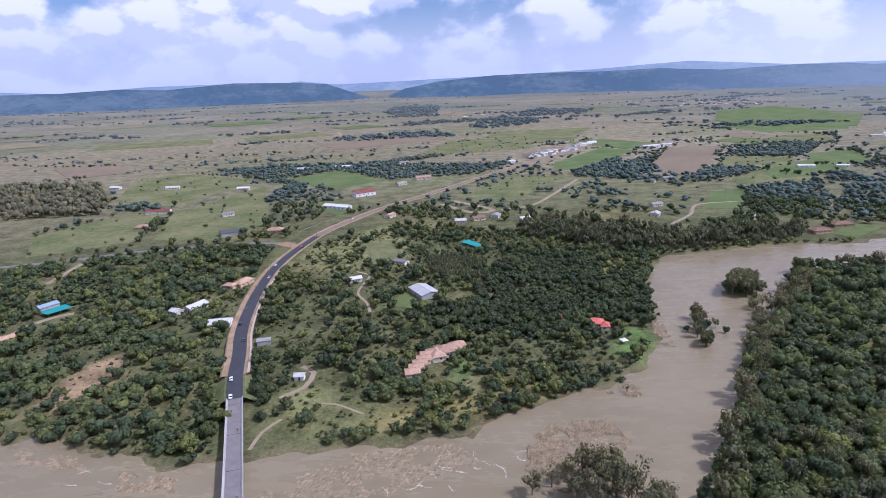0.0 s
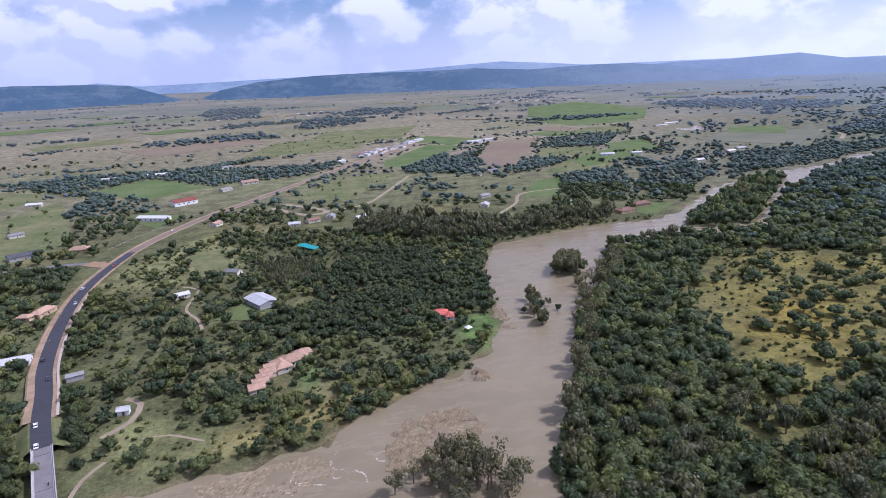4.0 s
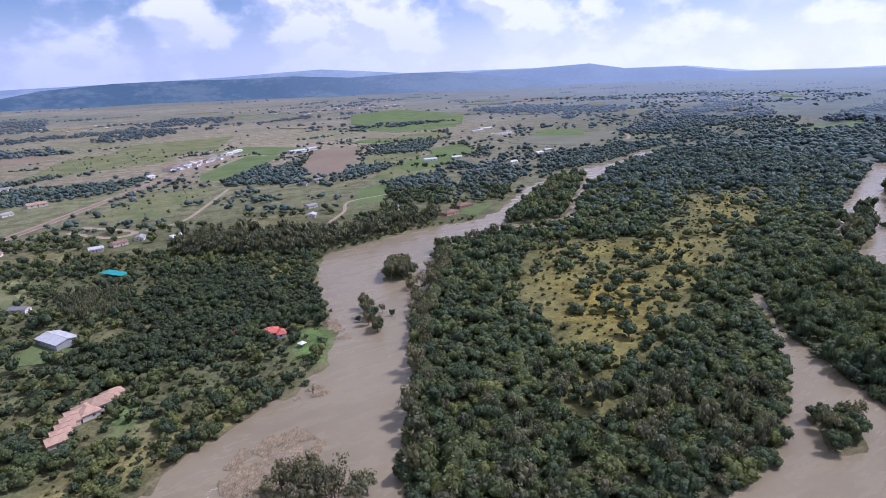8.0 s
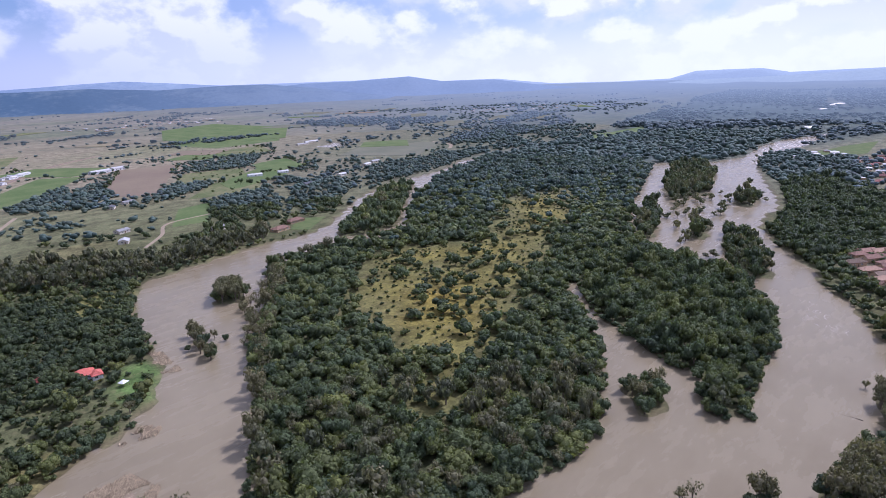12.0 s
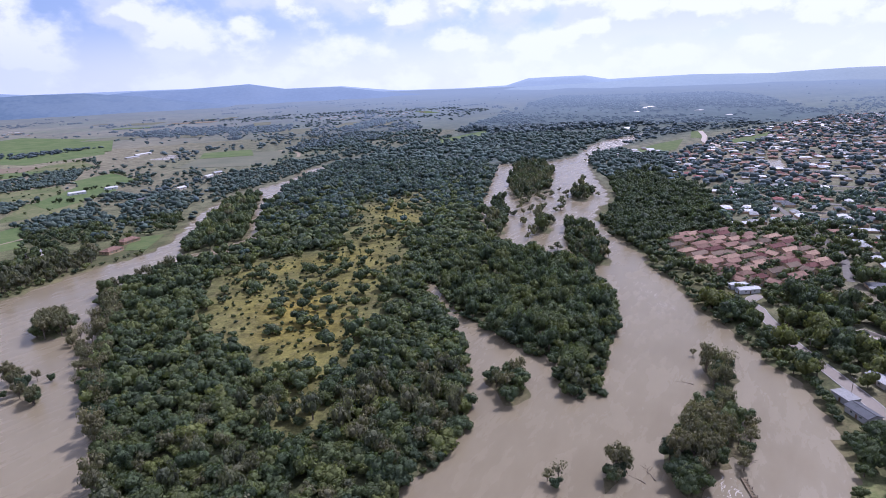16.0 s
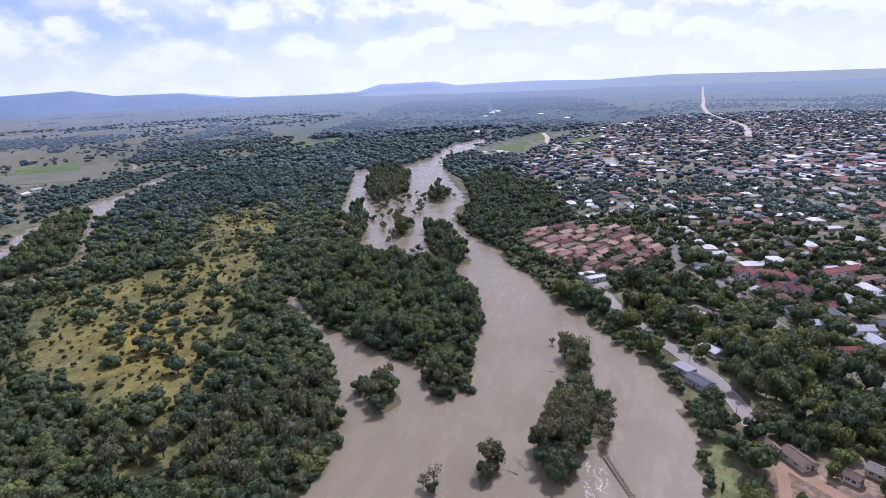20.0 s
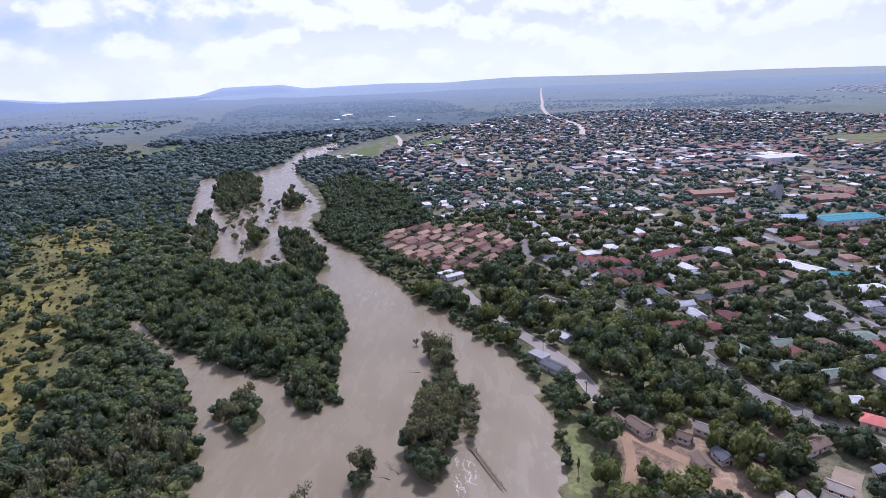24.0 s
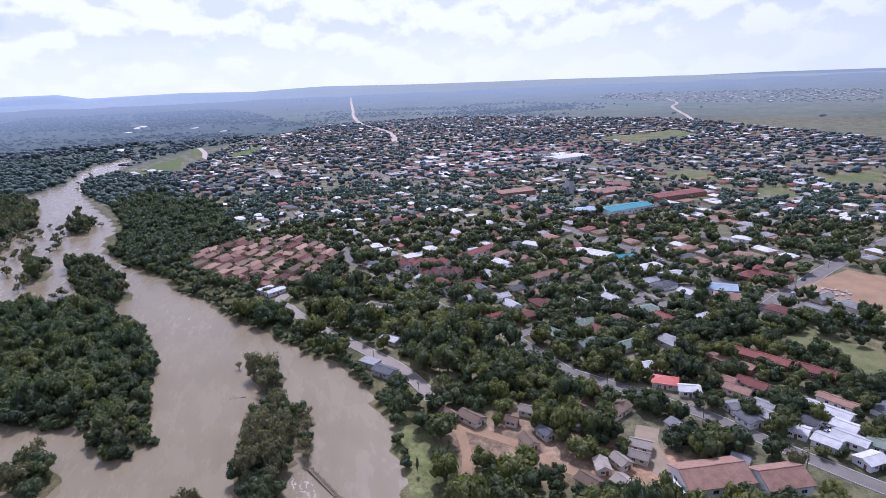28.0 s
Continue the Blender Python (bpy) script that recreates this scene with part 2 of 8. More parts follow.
M_RAPID = surface("white_water", (0.42, 0.38, 0.33), (0.62, 0.58, 0.53), 0.05, 0.5, 0.5, 0.4, 0.4)
M_DIRT_ROAD = surface("pale_dirt", (0.30, 0.235, 0.16), (0.23, 0.18, 0.12), 0.1, 1.5, 0.95, 0.1, 0.3)
M_RED_DIRT = surface("red_soil", (0.31, 0.200, 0.118), (0.235, 0.155, 0.092), 0.08, 1.2, 0.95, 0.1, 0.3)
M_SHOULDER = surface("gravel_shoulder", (0.35, 0.24, 0.15), (0.22, 0.16, 0.095), 0.12, 1.6, 0.95, 0.1, 0.4)
M_RAW_ROAD = surface("half_built_road", (0.155, 0.118, 0.096), (0.205, 0.155, 0.122), 0.03, 0.6, 0.95, 0.1, 0.2)
M_CONCRETE = surface("concrete", (0.42, 0.40, 0.37), (0.32, 0.30, 0.28), 0.3, 4, 0.85, 0.3, 0.15)
M_DECK = surface("bridge_deck", (0.15, 0.13, 0.125), (0.19, 0.17, 0.16), 0.2, 3, 0.85, 0.3, 0.1)
M_PAINT = surface("road_paint", (0.72, 0.72, 0.70), (0.58, 0.58, 0.56), 0.5, 6, 0.6, 0.3, 0.05)
M_PAVING = surface("pale_paving", (0.44, 0.36, 0.30), (0.36, 0.29, 0.23), 0.3, 3, 0.9, 0.2, 0.15)
M_LAWN = surface("lawn", (0.075, 0.105, 0.034), (0.12, 0.138, 0.05), 0.09, 1.0, 0.95, 0.1, 0.3)
M_GREEN_FIELD = surface("green_crop", (0.074, 0.112, 0.034), (0.125, 0.148, 0.055), 0.02, 0.25, 0.95, 0.1, 0.2)
M_OLIVE_FIELD = surface("pasture", (0.088, 0.108, 0.038), (0.172, 0.160, 0.075), 0.02, 0.16, 0.95, 0.1, 0.2)
M_BROWN_FIELD = surface("ploughed_soil", (0.165, 0.125, 0.085), (0.20, 0.155, 0.10), 0.01, 0.3, 0.95, 0.1, 0.3)
M_TAN_FIELD = surface("dry_grass", (0.235, 0.188, 0.118), (0.155, 0.142, 0.075), 0.016, 0.2, 0.95, 0.1, 0.2)
M_VELD = surface("dull_veld", (0.118, 0.120, 0.078), (0.155, 0.148, 0.098), 0.012, 0.2, 0.95, 0.1, 0.2)
M_BARK = surface("bark", (0.12, 0.09, 0.06), (0.20, 0.16, 0.12), 0.8, 6, 0.9, 0.2, 0.5)
LEAF_SETS = {
    "broad": ((0.047, 0.066, 0.038), (0.085, 0.108, 0.051), (0.170, 0.180, 0.055)),
    "gum": ((0.074, 0.084, 0.050), (0.122, 0.126, 0.072), (0.205, 0.180, 0.098)),
    # far, dist: haze is put into the leaf colours, bluer and paler
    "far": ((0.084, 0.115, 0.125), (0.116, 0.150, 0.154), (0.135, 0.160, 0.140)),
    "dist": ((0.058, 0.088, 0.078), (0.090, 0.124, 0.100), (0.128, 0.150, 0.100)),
    "bush": ((0.036, 0.055, 0.024), (0.068, 0.088, 0.034), (0.14, 0.14, 0.045)),
}
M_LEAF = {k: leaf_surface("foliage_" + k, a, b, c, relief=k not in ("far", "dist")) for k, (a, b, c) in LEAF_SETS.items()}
# leaves of the backdrop's woods, with distance haze added as glow
M_LEAF["haze"] = leaf_surface("foliage_haze_glow", (0.055, 0.085, 0.080), (0.080, 0.112, 0.095), (0.11, 0.13, 0.10), True, False)
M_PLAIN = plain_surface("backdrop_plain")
# hill colours hold painted haze and are mostly self-lit
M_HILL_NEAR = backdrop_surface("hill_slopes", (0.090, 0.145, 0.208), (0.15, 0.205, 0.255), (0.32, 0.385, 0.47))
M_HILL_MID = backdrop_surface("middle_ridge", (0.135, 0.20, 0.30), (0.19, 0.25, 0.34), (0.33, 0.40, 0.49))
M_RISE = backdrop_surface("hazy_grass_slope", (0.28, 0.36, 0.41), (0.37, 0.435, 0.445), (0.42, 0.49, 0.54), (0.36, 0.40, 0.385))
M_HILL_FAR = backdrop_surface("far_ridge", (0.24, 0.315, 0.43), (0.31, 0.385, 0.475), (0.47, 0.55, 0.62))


# ---- plan: banks and islands ----
NORTH_BANK = [(-460, 330), (-300, 262), (-202, 239), (-189, 243), (-165, 233), (-149, 227), (-136, 224), (-118, 216), (-98, 218),
              (-77, 221), (-47, 226), (-23, 226), (-4, 231), (11, 233), (28, 248), (45, 258), (66, 266), (88, 276), (106, 293),
              (117, 310), (127, 329), (130, 350), (144, 401), (162, 451), (184, 488), (217, 497), (266, 505), (299, 512), (364, 508),
              (407, 527), (513, 608), (580, 644), (675, 673), (773, 686), (893, 741), (944, 732)]
RIVER_EAST = [(1000, 600), (1010, 420), (1037, 340), (1147, 305), (1346, 327), (1466, 312), (1676, 251), (1364, 252), (1160, 280),
              (1026, 254), (875, 205), (795, 175), (720, 155), (690, 160), (626, 150)]
TOWN_BANK = [(560, 117), (519, 90), (467, 68), (439, 48), (402, 35), (366, 12), (330, -5), (310, -20), (295, -28), (268, -31), (243, -35),
             (218, -33), (192, -30), (120, -42), (0, -60), (-200, -40), (-460, 40)]
ISLAND_WEST = [(104, 126), (88, 150), (92, 178), (106, 205), (127, 234), (149, 269), (168, 306), (188, 326), (228, 370), (268, 436),
               (318, 443), (378, 442), (404, 431), (436, 440), (586, 566), (740, 652), (856, 691), (960, 720)]
ISLAND_EAST = [(1000, 600), (990, 410), (974, 398), (835, 353), (676, 299), (557, 249), (505, 212), (490, 190), (475, 150), (452, 122),
               (424, 100), (394, 84), (337, 71), (314, 71), (289, 68), (261, 65), (255, 75), (276, 87), (297, 97), (290, 101), (302, 124),
               (318, 148), (338, 175), (372, 202), (387, 218), (370, 215), (343, 196), (305, 160), (276, 140), (245, 124), (212, 111),
               (186, 109), (158, 116)]
ISLET_NORTH = [(384, 490), (368, 470), (388, 460), (414, 456), (440, 458), (570, 568), (660, 640), (600, 640), (520, 588)]
ISLETS = [
    [(254, 118), (240, 108), (236, 95), (254, 94), (264, 103), (263, 116)],
    [(604, 205), (557, 193), (548, 175), (628, 192)],
    [(557, 162), (490, 139), (460, 114), (468, 100), (527, 119), (580, 150), (592, 171)],
    [(605, 265), (535, 230), (527, 214), (632, 249), (694, 286)],
    [(768, 300), (710, 266), (785, 248), (966, 296), (1010, 330), (960, 360)],
    [(726, 205), (712, 180), (782, 186), (805, 214)],
    [(299, 21), (288, 18), (288, 6), (300, 5), (314, 13), (316, 24)],
    [(218, 28), (200, 24), (197, 17), (209, 12), (228, 9), (250, 4), (263, 2), (267, 8), (258, 22)],
    [(236, 6), (224, 3), (224, 0), (246, -1), (258, 1)],
    [(192, 45), (196, 40), (210, 41), (206, 46)],
    [(186, 66), (188, 59), (192, 61), (190, 66)],
    [(144, 312), (148, 310), (160, 345), (157, 358), (150, 330)],
    [(194, 392), (212, 381), (224, 404), (214, 420), (200, 408)],
    [(82, 266), (90, 262), (95, 265), (90, 270)],
    [(38, 202), (44, 193), (72, 180), (78, 188), (64, 198), (52, 206)],
    [(44, 214), (50, 228), (68, 230), (66, 218), (56, 210)],
]
FLOOD_POOLS = [[(1325, -18), (1350, -28), (1340, -40), (1312, -30)], [(1420, -44), (1450, -52), (1440, -62), (1412, -54)], [(1840, -140), (1905, -150), (1880, -170), (1835, -160)],
               [(2880, 470), (3080, 460), (3040, 425), (2860, 430)], [(2580, 455), (2650, 445), (2630, 425), (2570, 430)], [(2320, 100), (2370, 92), (2350, 74), (2310, 80)], [(2640, 225), (2690, 210), (2670, 190), (2620, 200)],
               [(1760, 330), (1830, 345), (1840, 325), (1770, 312)], [(1180, 470), (1215, 500), (1230, 480), (1190, 452)]]
POND = [(940, 1230), (1075, 1322), (1010, 1228), (930, 1222)]
TOWN_POOL = [(1133, -12), (1200, -34), (1065, -40), (1031, -21)]


def inside(poly, x, y):
    r = np.zeros(x.shape, bool)
    for (x0, y0), (x1, y1) in zip(poly, poly[1:] + poly[:1]):
        if y0 == y1:
            continue
        c = (y0 > y) != (y1 > y)
        r ^= c & (x < (x1 - x0) * (y - y0) / (y1 - y0) + x0)
    return r


def line_gap(pts, x, y, closed=False):
    """Distance from points to a polyline."""
    d = np.full(x.shape, 1e9)
    ends = pts[1:] + (pts[:1] if closed else [])
    for (x0, y0), (x1, y1) in zip(pts, ends):
        ex, ey = x1 - x0, y1 - y0
        t = np.clip(((x - x0) * ex + (y - y0) * ey) / (ex * ex + ey * ey + 1e-9), 0, 1)
        d = np.minimum(d, (x - x0 - t * ex) ** 2 + (y - y0 - t * ey) ** 2)
    return np.sqrt(d)


def signed(poly, x, y):
    return np.where(inside(poly, x, y), 1, -1) * line_gap(poly, x, y, True)


RIVER = NORTH_BANK + RIVER_EAST + TOWN_BANK
ISLAND = ISLAND_WEST + ISLAND_EAST


def shore(x, y):
    """Metres inland from the nearest water's edge; negative over water."""
    x, y = np.asarray(x, float), np.asarray(y, float)
    wx = x + 2.2 * np.sin(y * 0.21 + 1.1 * np.sin(x * 0.13)) + 1.2 * np.sin(y * 0.53 + x * 0.31)
    wy = y + 2.2 * np.sin(x * 0.19 + 1.3 * np.sin(y * 0.11)) + 1.2 * np.sin(x * 0.47 - y * 0.29)
    d = -signed(RIVER, wx, wy)
    for isle in [ISLAND, ISLET_NORTH] + ISLETS:
        d = np.maximum(d, signed(isle, wx, wy))
    for pool in (POND, TOWN_POOL):
        d = np.minimum(d, -signed(pool, wx, wy))
    return d


LAND_Z = 0.8


def land_height(d):
    return np.clip(d * 0.22, -2.0, LAND_Z)


# ---- the land beyond: from 1.9 km on it rises gently to the hills ----
FOLD_R, FOLD_S, FOLD_EYE = 1900.0, 2850.0, np.array([5.0, 7.0, 145.0])


def uphill(v, lift=0.0):
    """Carry points of a level plan onto the rising land, drawn in towards the middle of the plan."""
    v = np.array(v, float)
    e = v - FOLD_EYE
    r = np.hypot(e[:, 0], e[:, 1]) + 1e-6
    far = r > FOLD_R
    d = np.where(far, FOLD_R + FOLD_S * (1 - np.exp(-(r - FOLD_R) / FOLD_S)), r)
    e[:, 2] += np.where(far, lift, 0.0)
    return np.where(far[:, None], FOLD_EYE + e * (d / r)[:, None], v)


# ---- mesh helpers ----
def link_mesh(name, verts, faces, mats, mat_index=None, smooth=False, parent=None, attr=None, label="", lift=0.8):
    me = bpy.data.meshes.new(name)
    verts = np.asarray(verts, np.float32)
    if parent is None and lift is not None:
        verts = uphill(verts, lift).astype(np.float32)
    faces = np.asarray(faces, np.int32)
    k = faces.shape[1]
    me.vertices.add(len(verts))
    me.vertices.foreach_set("co", verts.ravel())
    me.loops.add(faces.size)
    me.loops.foreach_set("vertex_index", faces.ravel())
    me.polygons.add(len(faces))
    me.polygons.foreach_set("loop_start", np.arange(0, faces.size, k, dtype=np.int32))
    me.polygons.foreach_set("loop_total", np.full(len(faces), k, np.int32))
    for mt in mats:
        me.materials.append(mt)
    if mat_index is not None:
        me.polygons.foreach_set("material_index", np.asarray(mat_index, np.int32))
    me.polygons.foreach_set("use_smooth", np.full(len(faces), smooth))
    if attr is not None:
        key, values = attr
        values = np.asarray(values, np.float32)
        if values.ndim == 1:
            me.attributes.new(key, "FLOAT", "POINT").data.foreach_set("value", values)
        else:
            me.attributes.new(key, "FLOAT_COLOR", "POINT").data.foreach_set("color", values.ravel())
    me.update(calc_edges=True)
    me.validate()
    ob = new(name, me)
    if parent:
        ob.parent = parent
    if label:
        tagged(ob, label)
    return ob


def part(name, bm, material, parent, label=""):
    me = bpy.data.meshes.new(name)
    bm.normal_update()
    bm.to_mesh(me)
    bm.free()
    me.materials.append(material)
    ob = new(name, me)
    ob.parent = parent
    if label:
        tagged(ob, label)
    return ob


def box(bm, x0, x1, y0, y1, z0, z1, bevel=0.0):
    v = [bm.verts.new(c) for c in ((x0, y0, z0), (x1, y0, z0), (x1, y1, z0), (x0, y1, z0), (x0, y0, z1), (x1, y0, z1), (x1, y1, z1), (x0, y1, z1))]
    for f in ((3, 2, 1, 0), (4, 5, 6, 7), (0, 1, 5, 4), (1, 2, 6, 5), (2, 3, 7, 6), (3, 0, 4, 7)):
        bm.faces.new([v[i] for i in f])
    return bm


def one_box(*a):
    return box(bmesh.new(), *a)


def thing(name, label, category, m=None, group="", kind=""):
    ob = tagged(new(name), label, category, group, kind)
    ob.empty_display_size = 0.5
    if m:
        ob.matrix_basis = m
    return ob


# ---- ground, water ----
def steps(lo, hi, fine, far, growth):
    c = list(np.arange(lo, hi + fine, fine))
    s = fine
    while c[-1] < far:
        s = min(s * growth, 60 if abs(c[-1]) < 2500 else 170)
        c.append(c[-1] + s)
    s = fine
    while c[0] > -far:
        s = min(s * growth, 60 if abs(c[0]) < 2500 else 170)
        c.insert(0, c[0] - s)
    return np.array(c)


gx, gy = steps(-330, 1080, 5.0, 13500, 1.07), steps(-330, 730, 5.0, 13500, 1.07)
GX, GY = np.meshgrid(gx, gy)
gd = shore(GX.ravel(), GY.ravel())
X, Y = GX.ravel(), GY.ravel()
GZ = land_height(gd)


def soft_in(poly, feather):
    return np.clip(0.5 + signed(poly, X, Y) / feather, 0, 1)


def wave(s, a=0.0):
    return 0.5 + 0.25 * (np.sin(X / s + a + 1.7 * np.sin(Y / s * 0.7 + a)) + np.sin(Y / s * 1.1 - 2 * a + 1.3 * np.sin(X / s * 0.6)))


CLEARINGS = [
    [(259, 316), (326, 372), (373, 384), (420, 348), (469, 326), (500, 306), (411, 262), (343, 238), (295, 216), (254, 204), (229, 210), (228, 278)],
    [(186, 190), (232, 213), (239, 204), (206, 183), (178, 172)],
    [(459, 344), (601, 430), (712, 408), (584, 326), (498, 306)],
]
TOWN = [(150, -130), (230, -70), (330, -50), (430, -20), (520, 50), (640, 110), (760, 110), (900, 170), (1200, 200), (1700, 60), (2300, -250),
        (2300, -800), (1500, -1250), (900, -1150), (500, -850), (250, -520), (120, -330)]
cover = np.empty((len(X), 4), np.float32)
cover[:] = (0.088, 0.091, 0.038, 1)


def lay(w, col):
    cover[:, :3] = cover[:, :3] * (1 - w[:, None]) + np.array(col) * w[:, None]


R = np.hypot(X, Y)
AZ = np.degrees(np.arctan2(X, Y))
lay(np.clip((R - 650) / 500, 0, 1) * (0.55 + 0.45 * wave(260)), (0.232, 0.195, 0.126))
lay(np.clip((R - 650) / 300, 0, 1) * np.clip(wave(170, 2.0) * 2.4 - 1.3, 0, 1) * 0.6, (0.13, 0.145, 0.06))
lay(np.clip((R - 1500) / 900, 0, 1) * np.clip(wave(420, 1.0) * 2.2 - 0.9, 0, 1) * 0.55, (0.115, 0.125, 0.075))
lay(np.clip((R - 2600) / 2500, 0, 1) * np.clip(wave(900, 3.0) * 2.0 - 0.7, 0, 1) * 0.6, (0.10, 0.115, 0.08))
# from azimuth 25 on: greener cover, with cloud shade painted into it
lay(np.clip((AZ - 25) / 25, 0, 1) * np.clip((R - 700) / 300, 0, 1) * (0.62 + 0.28 * wave(140, 0.7)), (0.105, 0.112, 0.072))
lay(np.clip((AZ - 82) / 25, 0, 1) * np.clip((R - 2100) / 700, 0, 1) * 0.7, (0.15, 0.165, 0.105))
lay(soft_in(TOWN, 60) * 0.8, (0.135, 0.128, 0.075))
lay(soft_in(TOWN, 60) * np.clip(wave(21, 1.0) * 2 - 0.9, 0, 1) * 0.45, (0.27, 0.21, 0.15))
lay(np.clip(wave(33, 0.5) * 2.2 - 1.2, 0, 1) * (R < 700) * 0.5, (0.17, 0.145, 0.06))
for i, c in enumerate(CLEARINGS):
    lay(soft_in(c, 60) * (0.45 + 0.55 * wave(19, i)), (0.168, 0.140, 0.032))
for poly, col, w in (
    ([(95, 319), (110, 341), (124, 339), (121, 314), (106, 291), (93, 303)], (0.095, 0.145, 0.04), 5),
    ([(-1, 289), (8, 314), (16, 300), (8, 279)], (0.10, 0.14, 0.045), 5),
    ([(246, -40), (228, -44), (205, -44), (188, -36), (190, -29), (245, -34)], (0.14, 0.155, 0.055), 4),
    ([(219, -57), (206, -80), (195, -100), (170, -95), (160, -108), (150, -120), (175, -135), (190, -120), (196, -70), (206, -56)], (0.33, 0.20, 0.12), 7),
    ([(226, -57), (227, -77), (237, -106), (236, -136), (201, -120), (176, -94), (183, -66), (198, -54)], (0.25, 0.175, 0.11), 14),
    ([(-205, 262), (-190, 270), (-180, 300), (-190, 330), (-203, 318), (-208, 285)], (0.26, 0.18, 0.10), 8),
    ([(30, 212), (44, 190), (75, 176), (82, 190), (74, 218), (72, 236), (46, 236)], (0.22, 0.17, 0.11), 8),
    ([(-96, 262), (-60, 235), (-30, 236), (-40, 262), (-75, 285)], (0.14, 0.142, 0.055), 10),
    ([(-40, 236), (25, 246), (66, 266), (60, 282), (20, 272), (-30, 256)], (0.175, 0.15, 0.055), 12),
    ([(110, 470), (155, 500), (170, 470), (150, 430), (120, 440)], (0.18, 0.17, 0.05), 15),
    ([(-125, 560), (-60, 640), (-20, 600), (-30, 500), (-80, 470), (-125, 500)], (0.165, 0.165, 0.065), 25),
):
    lay(soft_in(poly, w), col)
RIVER_FOREST = [(960, 735), (1270, 750), (1470, 757), (2270, 958), (2850, 1040), (3900, 1330), (5200, 1500), (5000, 800), (3000, 500), (2600, 330), (1750, 270), (1480, 330), (1150, 315), (1040, 345), (1000, 420)]
FAR_BANK = [(1480, 330), (1750, 275), (2600, 335), (3700, 600), (5200, 800), (5000, 200), (4000, -50), (3000, -120), (2300, -250), (1760, 60), (1650, 160), (1360, 245)]
# forest floor, lightened and blued: haze put into the cover colour
for poly in (RIVER_FOREST, FAR_BANK):
    lay(soft_in(poly, 80), (0.080, 0.098, 0.082))
inner = [(290, 225), (330, 285), (290, 300), (255, 260), (262, 222)]
lay(soft_in(inner, 40) * wave(11, 0.3), (0.21, 0.155, 0.03))
lay(soft_in(ISLAND, 20) * np.clip(1 - np.max([soft_in(c, 60) for c in CLEARINGS], axis=0) * 2, 0, 1) * 0.7, (0.055, 0.062, 0.026))
lay(np.clip(1 - np.abs(gd - 0.5) / 4.0, 0, 1) * (R < 1200) * 0.55, (0.16, 0.115, 0.07))
nx, ny = len(gx), len(gy)
idx = np.arange(nx * ny).reshape(ny, nx)
quads = np.stack([idx[:-1, :-1], idx[:-1, 1:], idx[1:, 1:], idx[1:, :-1]], -1).reshape(-1, 4)
far_cell = np.hypot(X[quads].mean(1), Y[quads].mean(1)) > 1980
ground = link_mesh("ground", np.column_stack([X, Y, GZ]), quads[~far_cell], [M_GROUND], smooth=True, attr=("cover", cover), lift=0.0)
tagged(ground, "grassy flood plain with bare soil and dry veld", "ground", kind="structure")
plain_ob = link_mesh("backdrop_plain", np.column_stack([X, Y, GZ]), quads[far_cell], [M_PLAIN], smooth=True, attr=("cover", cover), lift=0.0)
tagged(plain_ob, "hazy dry plain rising to the hills", "plain", kind="structure")
water = link_mesh("water", [(-900, -500, 0), (1800, -500, 0), (1800, 1400, 0), (-900, 1400, 0)], [(0, 1, 2, 3)], [M_WATER], lift=None)
tagged(water, "brown muddy river in flood", "water", kind="structure")


# ---- hills on the horizon ----
SKYLINE = [(-60, 0.3), (-35, 0.33), (-31, 0.05), (-25, 0.38), (-18.6, 0.41), (-14.8, 0.23), (-12.3, 0.44), (-9, 0.05), (-4, 0.15), (4, 0.32), (9, 0.45),
           (14, 0.58), (19, 0.85), (22, 0.98), (29.5, 0.4), (36, 0.4), (41, 0.4), (46, 0.62), (49, 0.1), (54, 0.12), (59, -0.45), (65, -0.5), (69, -0.4),
           (71, 0.15), (76, 0.18), (78, -0.2), (85, -0.1), (91, -0.25), (97, -0.05), (107, -0.25), (118, -0.3), (132, -0.5), (143, -0.65), (180, -0.7)]


NEAR_LINE = [(-60, 0.2), (-40, 0.2), (-31, 0.1), (-27, 0.27), (-23.5, 0.1), (-18, 0.45), (-13, 0.36), (-10, 0.14), (-7.2, -0.85), (-5.2, -1.35), (-3, -0.5), (0, 0.02), (5.2, 0.38), (10, 0.45), (15, 0.38), (19.5, 0.48),
             (24.5, 0.18), (29.7, 0.36), (33.3, 0.36), (37.4, -0.07), (40, -0.5), (44, -1.0), (48, -1.8)]
MID_LINE = [(30, -1.4), (34, 0.1), (36.7, 0.3), (41, 0.36), (46, 0.58), (49, 0.07), (53.8, 0.07), (58, -0.55), (62, -0.95), (66, -1.6)]
RISE_LINE = [(60, -1.6), (66, -1.1), (70, -0.6), (80, -0.4), (85, -0.12), (91, -0.25), (96, -0.06), (103, -0.33), (112, -0.3), (120, -0.4), (128, -0.43), (139, -0.7), (180, -0.75)]


